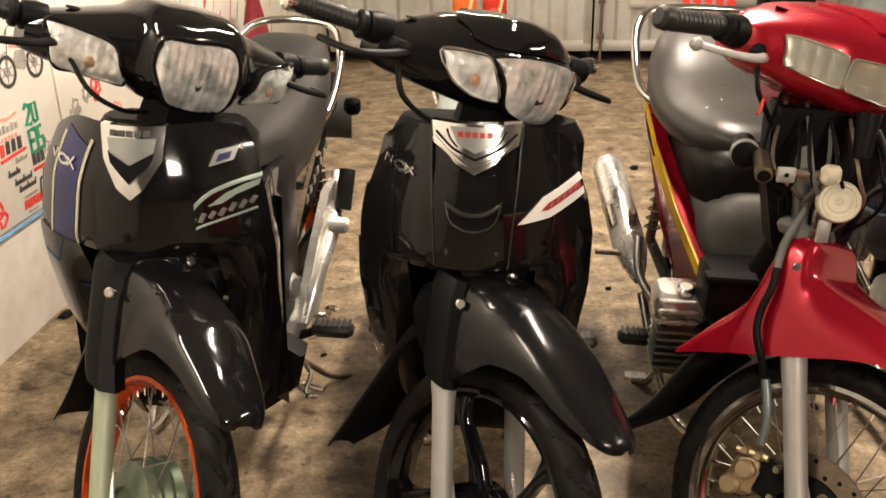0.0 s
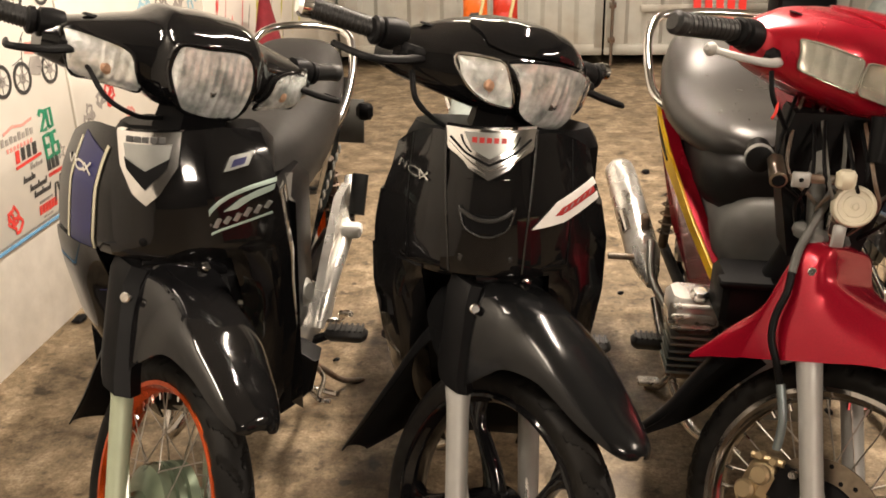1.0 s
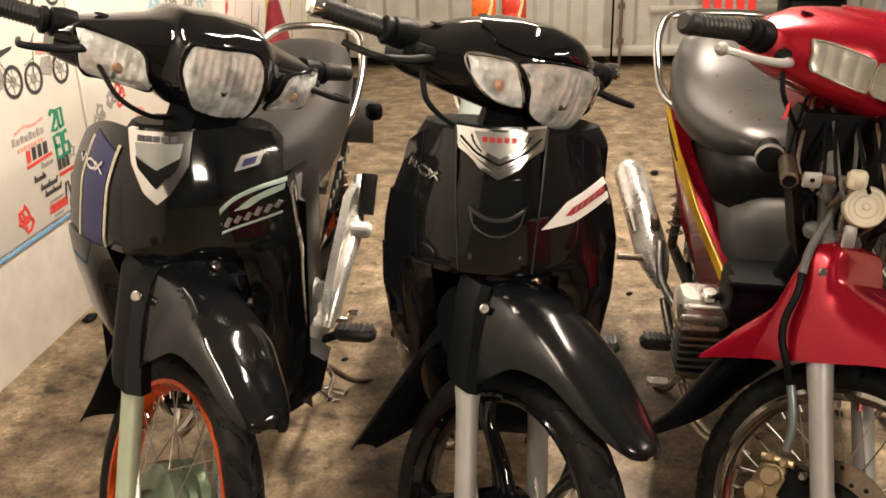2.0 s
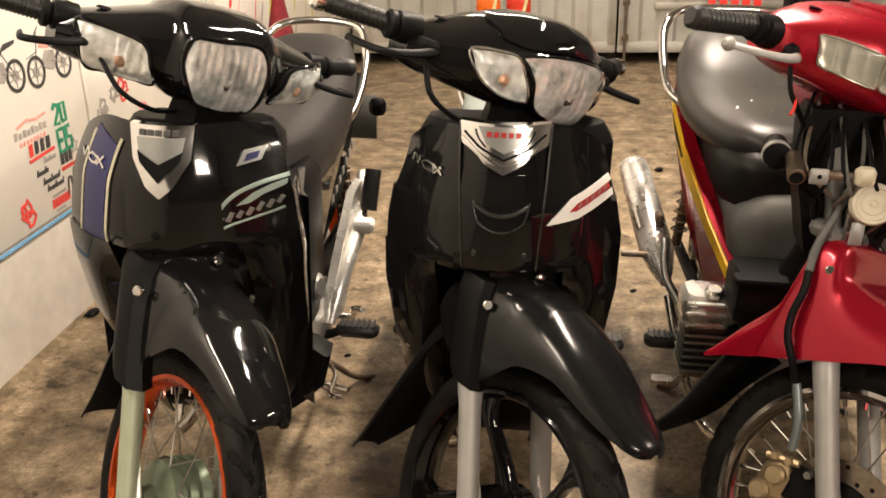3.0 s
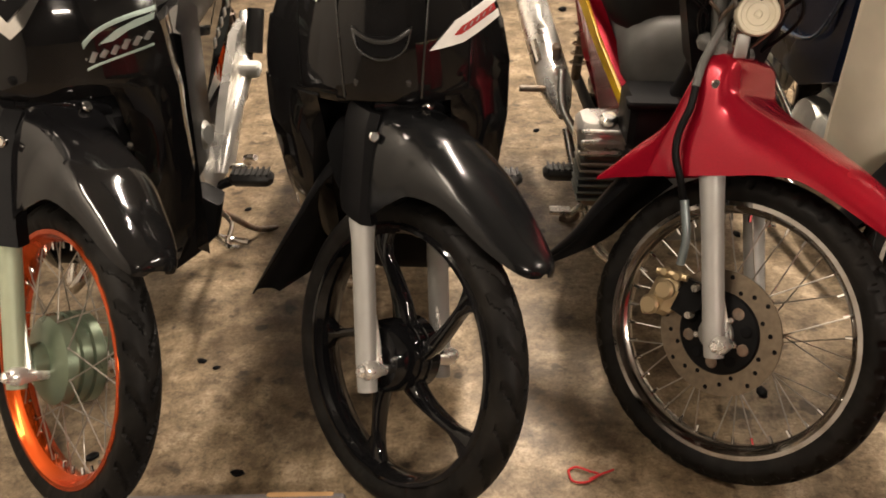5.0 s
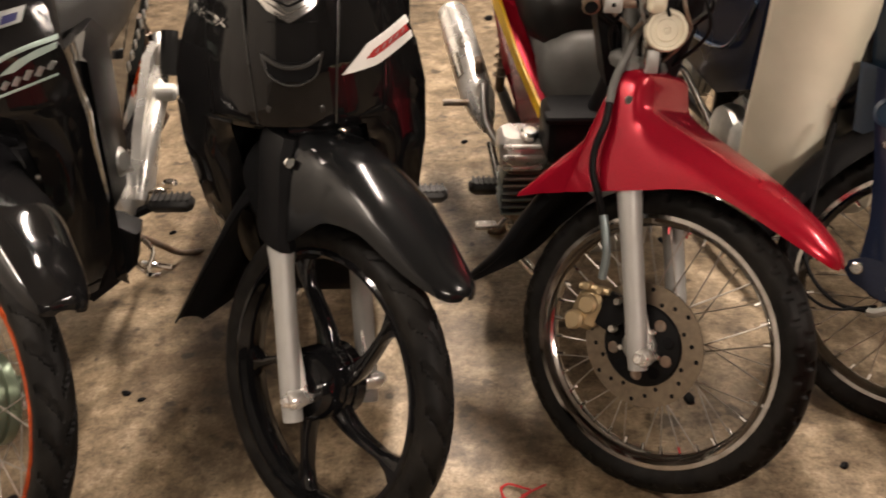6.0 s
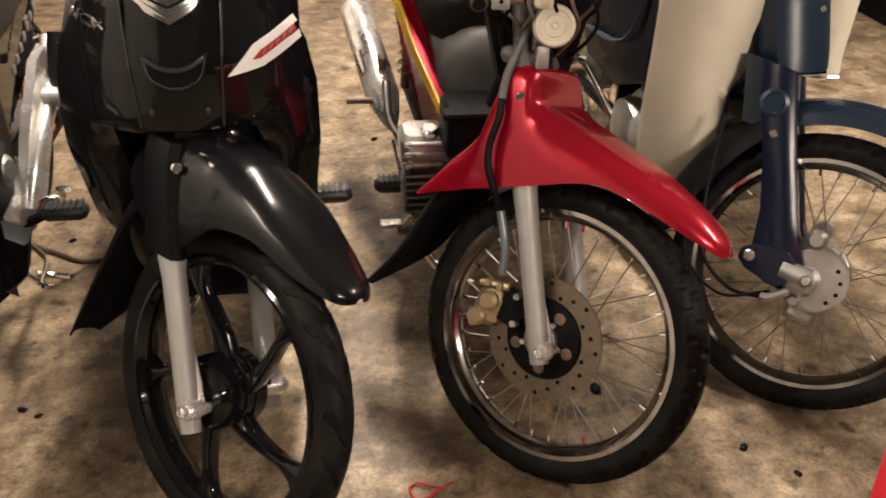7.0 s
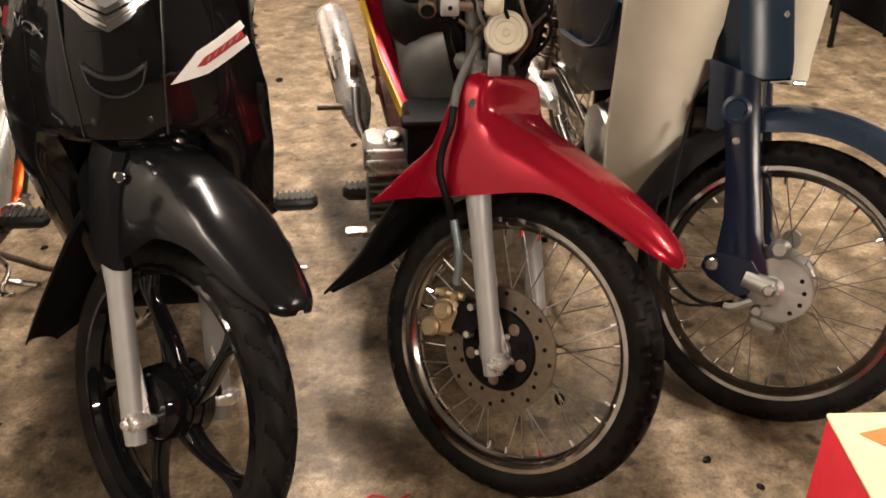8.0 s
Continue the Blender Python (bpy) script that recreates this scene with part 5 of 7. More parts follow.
    part("lower_intake", shield_mark(skin, [(-0.12, 0.7), (0.1, 0.7), (0.085, 0.72), (-0.1, 0.72)], -0.0005, 0.0008, 3), "black_plastic", sh)

    m = tilted(m)
    secs = [(0.0, 0.385, 1.003, 0.115, 0.088), (0.075, 0.388, 1.002, 0.112, 0.085), (0.105, 0.398, 1.0, 0.086, 0.064), (0.17, 0.412, 0.992, 0.068, 0.052), (0.23, 0.424, 0.986, 0.05, 0.042), (0.268, 0.43, 0.982, 0.028, 0.028)]
    cow = part("handlebar_cowl", cowl(secs), "black_paint", root, "glossy black handlebar cowl", m=m)
    head = [(-0.09, 0.0), (-0.083, 0.36), (-0.029, 0.42), (0.04, 0.44), (0.064, 0.1), (0.064, -0.25), (0.052, -0.76), (0.01, -0.82), (-0.048, -0.74), (-0.077, -0.33)]
    side_lamp = [(0.243, 0.79), (0.194, 0.44), (0.146, 0.14), (0.13, -0.2), (0.114, -0.85), (0.145, -0.9), (0.19, -0.88), (0.224, -0.72)]
    lamp_set(cow, secs, m, head, [[(s * x, a) for x, a in side_lamp] for s in (-1, 1)], 0.006, "black_paint", 0.0035)
    part("mirror_hole", turned([(0.014, 0), (0.012, 0.002)], cowl_point(secs, -0.19, 1.6, 0.001), (0, 0, 1), 14), "dark", cow, m=m)
    grips(root, m, 0.35, 0.245, 0.425, 1.01)
    part("column_cover", loft([[(x * w, 0.34 + y * w * 0.9, z) for x, y in ((-1, 0), (-0.6, -0.8), (0.6, -0.8), (1, 0), (0.6, 0.8), (-0.6, 0.8))] for z, w in ((0.88, 0.075), (0.92, 0.07), (0.96, 0.08))]), "black_plastic", root, m=m)
    brake_cable(root, [(-0.2, 0.36, 0.965), (-0.18, 0.3, 0.93), (-0.12, 0.3, 0.905), (-0.06, 0.33, 0.9)], m)
    part("seat", seat_shape([(0.46, 0.66, 0.74, 0.08), (0.5, 0.63, 0.79, 0.125), (0.65, 0.62, 0.81, 0.15), (0.85, 0.63, 0.82, 0.16), (1.02, 0.68, 0.855, 0.16), (1.18, 0.74, 0.9, 0.14), (1.28, 0.78, 0.9, 0.11), (1.34, 0.8, 0.86, 0.06)]), "black_vinyl", root, "long dark grey vinyl seat")
    for s in (-1, 1):
        part("side_panel", loft([[(s * x, y, z) for x, y, z in ((0.115, 0.55, 0.66), (0.15, 0.8, 0.665), (0.16, 1.15, 0.73), (0.12, 1.35, 0.78), (0.11, 1.32, 0.7), (0.14, 1.0, 0.56), (0.13, 0.72, 0.46), (0.1, 0.58, 0.5))], [(s * (x - 0.03), y, z) for x, y, z in ((0.115, 0.55, 0.66), (0.15, 0.8, 0.665), (0.16, 1.15, 0.73), (0.12, 1.35, 0.78), (0.11, 1.32, 0.7), (0.14, 1.0, 0.56), (0.13, 0.72, 0.46), (0.1, 0.58, 0.5))]]), "black_paint", root, "black side panel with silver lettering bars")
        for k in range(7):
            part("panel_lettering", rbox((s * (0.153 + 0.0005 * k), 0.78 + 0.04 * k, 0.585 + 0.012 * k), (0.004, 0.024, 0.022), 0.002), "silver_film", root)
    part("grab_rail", tube([(0.13, 1.0, 0.7), (0.155, 1.1, 0.75), (0.155, 1.24, 0.85), (0.1, 1.36, 0.915), (-0.1, 1.36, 0.915), (-0.155, 1.24, 0.85), (-0.155, 1.1, 0.75), (-0.13, 1.0, 0.7)], 0.011, 12), "chrome", root, "chrome grab rail")
    part("tail_lamp", rbox((0, 1.39, 0.74), (0.16, 0.06, 0.07), 0.02), "grey_plastic", root)
    part("rear_plate", rbox((0.05, 1.46, 0.62), (0.2, 0.004, 0.14), 0.002), "grey_plastic", root, "dark plate carrier")
    part("rear_indicator", rbox((0.17, 1.35, 0.68), (0.05, 0.035, 0.05), 0.012), "black_plastic", root)
    part("reflector_lamp", turned([(0.018, 0), (0.02, 0.012), (0.012, 0.02)], (0.17, 0.86, 0.42), (1, -0.4, 0), 14), "lens_amber", root, "orange side lamp")
    engine(root)
    part("frame_plate", loft([[(0.185, 0.6, 0.5), (0.195, 0.74, 0.62), (0.2, 0.82, 0.63), (0.195, 0.76, 0.46), (0.18, 0.66, 0.34), (0.165, 0.56, 0.36)], [(0.205, 0.6, 0.5), (0.215, 0.74, 0.62), (0.22, 0.82, 0.63), (0.215, 0.76, 0.46), (0.2, 0.66, 0.34), (0.185, 0.56, 0.36)]]), "bright_alloy", root, "bright metal side plate")
    part("side_brace", tube([(0.19, 0.56, 0.36), (0.21, 0.62, 0.46), (0.222, 0.74, 0.54), (0.215, 0.84, 0.64)], [0.012, 0.018, 0.022, 0.012], 12), "bright_alloy", root)
    part("clutch_cover", turned([(0.075, 0), (0.08, 0.02), (0.07, 0.04), (0.03, 0.05)], (0.13, 0.6, 0.38), (1, -0.2, 0.1), 26), "bright_alloy", root, "polished clutch cover")
    part("kick_boss", turned([(0.03, 0), (0.032, 0.02), (0.02, 0.03)], (0.15, 0.54, 0.46), (1, -0.3, 0.2), 18), "alloy", root)
    part("pillion_peg_bracket", rbox((0.24, 0.72, 0.545), (0.05, 0.04, 0.03), 0.006), "white", root, "white metal bracket")
    part("pillion_peg", tube([(0.245, 0.76, 0.57), (0.25, 0.8, 0.66)], 0.02, 12, 1), "grip", root, "folded black rubber pillion peg")
    part("kick_lever", tube([(0.14, 0.72, 0.3), (0.2, 0.76, 0.28), (0.22, 0.68, 0.34), (0.25, 0.64, 0.36)], 0.008, 8), "old_chrome", root)
    part("gear_lever", tube([(0.12, 0.6, 0.24), (0.17, 0.52, 0.22), (0.215, 0.46, 0.23)], 0.007, 8), "old_chrome", root)
    footpegs(root, 0.58, 0.335, 0.295)
    part("side_stand", tube([(0.1, 0.7, 0.2), (0.15, 0.78, 0.12), (0.19, 0.84, 0.055), (0.235, 0.9, 0.022)], [0.01, 0.009, 0.008, 0.009], 10), "rust", root, "dark side stand")
    part("stand_pedal", tube([(0.12, 0.72, 0.1), (0.16, 0.73, 0.085), (0.2, 0.71, 0.09)], 0.008, 8), "old_chrome", root)
    part("lower_frame", tube([(0, 0.36, 0.7), (0, 0.5, 0.5), (0, 0.72, 0.38), (0, 0.85, 0.48), (0, 1.2, 0.7)], 0.03, 12), "black_plastic", root)
    rear_end(root, dict(tread="slash", hub="alloy", rim="orange", rim_label="orange anodised rim", drum="alloy"))
    exhaust(root)


# --- black bike with silver arrow decal ---
def wave_bike(m0, turn):
    root = thing("motorcycle", m0, "black underbone motorcycle with a charcoal fender and silver arrow decal", "motorcycle", "row of parked motorcycles")
    m = steering(turn)
    wheel(root, Vector((0, 0, R)), m, dict(tread="slash", hub="black_paint", cast=True, phase=1.24), "front_wheel")
    fork(root, m, "fork_grey", -0.05)
    line = [(-0.204, 0.562, 0.008, 0.556, 0), (-0.197, 0.571, 0.027, 0.553, 0), (-0.18, 0.581, 0.042, 0.555, 0), (-0.148, 0.595, 0.055, 0.56, 0), (-0.11, 0.612, 0.065, 0.567, 0), (-0.066, 0.631, 0.074, 0.578, 0), (-0.03, 0.644, 0.08, 0.582, 0.05), (0.028, 0.659, 0.085, 0.567, 0.1), (0.061, 0.664, 0.087, 0.536, 0.2), (0.085, 0.666, 0.09, 0.505, 0.3), (0.1, 0.667, 0.092, 0.49, 0.4), (0.13, 0.667, 0.094, 0.49, 0.45), (0.17, 0.663, 0.094, 0.5, 0.45), (0.21, 0.65, 0.092, 0.52, 0.4), (0.25, 0.62, 0.086, 0.55, 0.3)]
    fen = part("front_fender", hood_shape(line), "grey_paint", root, "charcoal metallic front fender", m=m, angle=60)
    part("rear_flap", arched([(0.23, 0.6, 0.075, 0.06), (0.29, 0.5, 0.072, 0.05), (0.325, 0.38, 0.07, 0.04), (0.36, 0.27, 0.062, 0.03), (0.415, 0.145, 0.03, 0.012)], 12), "black_plastic", fen, m=m)
    for s in (-1, 1):
        rings = [[(s * (x + dx), y + dy, z) for dx, dy in ((-0.02, -0.02), (0.0, -0.03), (0.018, -0.024), (0.024, 0.0), (0.02, 0.03), (-0.016, 0.034))] for x, y, z in ((0.087, 0.113, 0.482), (0.09, 0.124, 0.5), (0.09, 0.15, 0.57), (0.088, 0.172, 0.62), (0.078, 0.186, 0.648))]
        part("fork_cover", loft(rings), "black_plastic", fen, m=m)
        part("fender_bolt", bolt(Vector((s * 0.094, 0.136, 0.618)), (s * 0.6, -0.75, 0.3), 0.009, 0.007), "chrome", root, m=m)
    part("bridge", tube([(-0.08, 0.18, 0.655), (0, 0.16, 0.672), (0.08, 0.18, 0.655)], 0.013, 10), "grey_paint", fen, m=m)
    part("bridge_bolt", bolt(Vector((0.0, 0.14, 0.676)), (0.1, -0.6, 0.6), 0.009, 0.008), "old_chrome", fen, m=m)

    skin = shield_fn([(0.22, 0.13), (0.36, 0.185), (0.46, 0.2), (0.6, 0.212), (0.72, 0.21), (0.8, 0.196), (0.86, 0.178), (0.93, 0.164)], [(0.22, 0.27), (0.6, 0.2), (0.69, 0.13), (0.78, 0.135), (0.86, 0.15), (0.93, 0.17)], 0.14, 2.3, [(0.22, 0.26), (0.5, 0.175), (0.6, 0.142), (0.69, 0.13), (0.78, 0.135), (0.86, 0.15), (0.93, 0.17)], -0.011)
    sh = part("leg_shield", shield_panel(skin, 0.672, 0.915, round_top=0.045), "black_paint", root, "glossy black leg shield")
    for s in (-1, 1):
        part("shield_wing", shield_panel(skin, 0.24, 0.68, s * 0.52, s * 1.0, nx=14), "black_paint", sh)
        def side(u, v, s=s):
            z = 0.26 + 0.52 * v
            w = skin(0, z)[1]
            e = skin(s * w, z)[0]
            return e + Vector((-s * 0.035 * u * u - s * 0.004, 0.14 * u * (0.7 + 0.3 * v), -0.02 * u))
        part("shield_side", shell(side, 8, 20, 0.004), "black_paint", sh)
    part("shield_core", rbox((0, 0.36, 0.57), (0.35, 0.12, 0.64), 0.03), "black_plastic", sh)
    part("step_panel", loft([[(s * x, y, z) for s, y, z in ((-1, 0.38, z0), (1, 0.38, z0), (1, 0.62, z0 - 0.03), (-1, 0.62, z0 - 0.03))] for x, z0 in ((0.13, 0.32), (0.14, 0.45), (0.09, 0.7))]), "black_plastic", sh)
    part("centre_ridge", shield_panel(skin, 0.685, 0.912, -0.36, 0.36, 0.006, 14, 14), "black_paint", sh)
    chin = part("chin_panel", shield_panel(skin, 0.7, 0.85, -0.2, 0.2, 0.012, 10, 10), "black_paint", sh)
    for s in (-1, 1):
        # the crease's faint highlight is painted as a lighter strip
        part("panel_crease", mark_strip(skin, [(s * 0.075, 0.922), (s * 0.071, 0.83), (s * 0.066, 0.76), (s * 0.062, 0.69)], 0.003, 0.0075), "edge", sh)
        part("panel_fold", mark_strip(skin, [(s * 0.135, 0.895), (s * 0.14, 0.8), (s * 0.138, 0.69)], 0.0018, 0.0015), "black_plastic", sh)
    b = part("shield_badge", shield_mark(skin, [(-0.073, 0.928), (0.073, 0.928), (0.069, 0.895), (0.045, 0.882), (0.033, 0.868), (0.0, 0.85), (-0.033, 0.868), (-0.045, 0.882), (-0.069, 0.895)], 0.01, 0.007), "chrome", sh, "chrome winged badge")
    part("badge_inset", shield_mark(skin, [(-0.043, 0.924), (0.043, 0.924), (0.029, 0.898), (0.0, 0.884), (-0.029, 0.898)], 0.0185, 0.001), "silver_film", b)
    for k in range(5):
        part("maker_mark", shield_mark(skin, [(-0.029 + 0.0118 * k, 0.909), (-0.021 + 0.0118 * k, 0.909), (-0.021 + 0.0118 * k, 0.917), (-0.029 + 0.0118 * k, 0.917)], 0.02, 0.001, 2), "red_film", b)
    for s in (-1, 1):
        part("badge_groove", mark_strip(skin, [(s * 0.066, 0.913), (s * 0.052, 0.902), (s * 0.036, 0.89), (0, 0.874)], 0.0035, 0.0185), "black_plastic", b)
        part("badge_groove", mark_strip(skin, [(s * 0.048, 0.918), (s * 0.042, 0.905), (s * 0.03, 0.893)], 0.0022, 0.0185), "black_plastic", b)
        part("badge_ridge", mark_strip(skin, [(s * 0.07, 0.904), (s * 0.036, 0.879), (0, 0.862)], 0.006, 0.0195), "chrome", b)
    vent = part("chin_vent", shield_mark(skin, [(-0.044, 0.803), (-0.02, 0.793), (0.02, 0.793), (0.044, 0.803), (0.036, 0.775), (0.018, 0.762), (-0.018, 0.762), (-0.036, 0.775)], 0.0125, 0.001, 3), "dark", sh, "dark smile-shaped vent")
    # bar and lip in lighter black, for the highlight on their edges
    part("vent_bar", mark_strip(skin, [(-0.044, 0.802), (-0.022, 0.789), (0.0, 0.785), (0.022, 0.789), (0.044, 0.802)], 0.006, 0.0175), "edge", vent)
    part("vent_lip", mark_strip(skin, [(-0.046, 0.805), (-0.037, 0.774), (-0.017, 0.76), (0.0, 0.757), (0.017, 0.76), (0.037, 0.774), (0.046, 0.805)], 0.003, 0.016), "edge", vent)
    d = part("arrow_decal", shield_mark(skin, [(0.074, 0.764), (0.114, 0.803), (0.176, 0.825), (0.182, 0.814), (0.122, 0.791), (0.106, 0.781), (0.122, 0.779), (0.185, 0.8), (0.188, 0.789), (0.128, 0.768)], 0.003, 0.001, 3), "white", sh, "white and red arrow decal")
    part("arrow_heart", shield_mark(skin, [(0.112, 0.782), (0.124, 0.793), (0.177, 0.812), (0.181, 0.802), (0.124, 0.781)], 0.0035, 0.001, 3), "red_film", d)
    for k in range(5):
        part("decal_lettering", mark_strip(skin, [(0.128 + 0.0105 * k, 0.7865 + 0.004 * k), (0.132 + 0.0105 * k, 0.7925 + 0.004 * k)], 0.002, 0.006), "silver_film", d)
    ring = [(-0.13 + 0.011 * math.cos(a), 0.838 + 0.0065 * math.sin(a)) for a in np.linspace(0, 2 * math.pi, 11)]
    part("emblem_loop", mark_strip(skin, ring, 0.0035, 0.005), "chrome", sh, "small chrome loop emblem")
    for line in ([(-0.16, 0.836), (-0.155, 0.849), (-0.149, 0.835), (-0.144, 0.848)], [(-0.12, 0.844), (-0.104, 0.831)], [(-0.12, 0.831), (-0.104, 0.844)]):
        part("emblem_stroke", mark_strip(skin, line, 0.004, 0.005), "chrome", sh)
    for x in (-0.039, 0.039):
        part("shield_screw", bolt(skin(x, 0.717, 0.008)[0], (0, -1, 0), 0.007, 0.004), "edge", sh)

    m = tilted(m)
    secs = [(0.0, 0.375, 0.985, 0.12, 0.08), (0.05, 0.378, 0.983, 0.117, 0.078), (0.1, 0.39, 0.98, 0.1, 0.068), (0.15, 0.405, 0.974, 0.076, 0.054), (0.2, 0.42, 0.968, 0.048, 0.04), (0.235, 0.428, 0.966, 0.028, 0.026)]
    cow = part("handlebar_cowl", cowl(secs), "black_paint", root, "glossy black handlebar cowl", m=m)
    head = [(-0.09, 0.26), (-0.041, 0.34), (0.045, 0.34), (0.1, 0.22), (0.1, -0.22), (0.078, -0.7), (0.045, -0.86), (-0.005, -0.74), (-0.05, -0.46), (-0.066, -0.02)]
    near = [(-0.158, 0.32), (-0.101, 0.27), (-0.08, 0.0), (-0.063, -0.34), (-0.072, -0.46), (-0.108, -0.43), (-0.141, -0.12)]
    far = [(0.16, 0.34), (0.116, 0.27), (0.112, -0.2), (0.108, -0.5), (0.15, -0.4), (0.18, -0.05)]
    lamp_set(cow, secs, m, head, [near, far], 0.003, "chrome", 0.0026)
    part("cowl_visor", lens_patch(secs, -0.115, 0.115, 0.45, 1.7, 0.006, 0.008, 18, 10, 0.004), "black_paint", cow, "dark visor panel", m=m)
    part("mirror_hole", turned([(0.014, 0), (0.012, 0.002)], cowl_point(secs, -0.165, 1.7, 0.001), (0, 0, 1), 14), "dark", cow, m=m)
    part("mirror_hole", turned([(0.014, 0), (0.012, 0.002)], cowl_point(secs, 0.165, 1.7, 0.001), (0, 0, 1), 14), "dark", cow, m=m)
    grips(root, m, 0.35, 0.225, 0.42, 0.995, 0.075, capped=True)
    part("column_cover", loft([[(x * w, 0.345 + y * w * 0.9, z) for x, y in ((-1, 0), (-0.6, -0.8), (0.6, -0.8), (1, 0), (0.6, 0.8), (-0.6, 0.8))] for z, w in ((0.86, 0.07), (0.9, 0.068), (0.95, 0.085))]), "black_plastic", root, m=m)
    brake_cable(root, [(-0.215, 0.36, 0.95), (-0.215, 0.33, 0.915), (-0.18, 0.32, 0.89), (-0.12, 0.33, 0.87), (-0.06, 0.35, 0.855)], m)
    part("cable_sleeve", tube([(-0.215, 0.36, 0.952), (-0.217, 0.33, 0.918), (-0.2, 0.32, 0.9)], 0.005, 8), "black_plastic", root, m=m)
    part("red_tie", tube([(-0.1, 0.322, 0.878), (-0.098, 0.315, 0.862), (-0.106, 0.315, 0.852)], 0.002, 6), "red_plastic", root, "red tie on the cable", m=m)
    part("seat", seat_shape([(0.52, 0.62, 0.66, 0.06), (0.56, 0.6, 0.72, 0.1), (0.8, 0.62, 0.755, 0.14), (1.0, 0.64, 0.79, 0.16), (1.2, 0.7, 0.83, 0.15), (1.32, 0.74, 0.83, 0.1)]), "dusty_vinyl", root, "pale grey-green seat with a dusty cover")
    for s in (-1, 1):
        part("side_panel", loft([[(s * (x - k), y, z) for x, y, z in ((0.1, 0.55, 0.62), (0.145, 0.8, 0.63), (0.15, 1.15, 0.7), (0.11, 1.35, 0.74), (0.1, 1.3, 0.66), (0.13, 1.0, 0.52), (0.12, 0.72, 0.44), (0.09, 0.58, 0.48))] for k in (0, 0.03)]), "black_paint", root)
    part("grab_rail", tube([(0.13, 1.0, 0.72), (0.17, 1.14, 0.77), (0.16, 1.34, 0.84), (0.08, 1.42, 0.86), (-0.08, 1.42, 0.86), (-0.16, 1.34, 0.84), (-0.17, 1.14, 0.77), (-0.13, 1.0, 0.72)], 0.011, 12), "chrome", root, "chrome grab rail")
    engine(root)
    footpegs(root, 0.64, 0.29, 0.265)
    part("brake_pedal", tube([(-0.12, 0.62, 0.24), (-0.18, 0.5, 0.2), (-0.22, 0.47, 0.21)], 0.007, 8), "old_chrome", root)
    part("gear_lever", join(tube([(0.12, 0.62, 0.24), (0.16, 0.56, 0.2), (0.175, 0.5, 0.2)], 0.006, 8), rbox((0.19, 0.5, 0.2), (0.03, 0.02, 0.018), 0.004)), "old_chrome", root)
    part("side_stand", tube([(0.06, 0.66, 0.2), (0.1, 0.72, 0.1), (0.15, 0.78, 0.014)], [0.01, 0.009, 0.011], 10), "rust", root)
    part("lower_frame", tube([(0, 0.36, 0.7), (0, 0.5, 0.5), (0, 0.72, 0.38), (0, 0.85, 0.48), (0, 1.2, 0.66)], 0.03, 12), "black_plastic", root)
    rear_end(root, dict(tread="slash", hub="black_paint", cast=True, phase=0.1))
    exhaust(root)


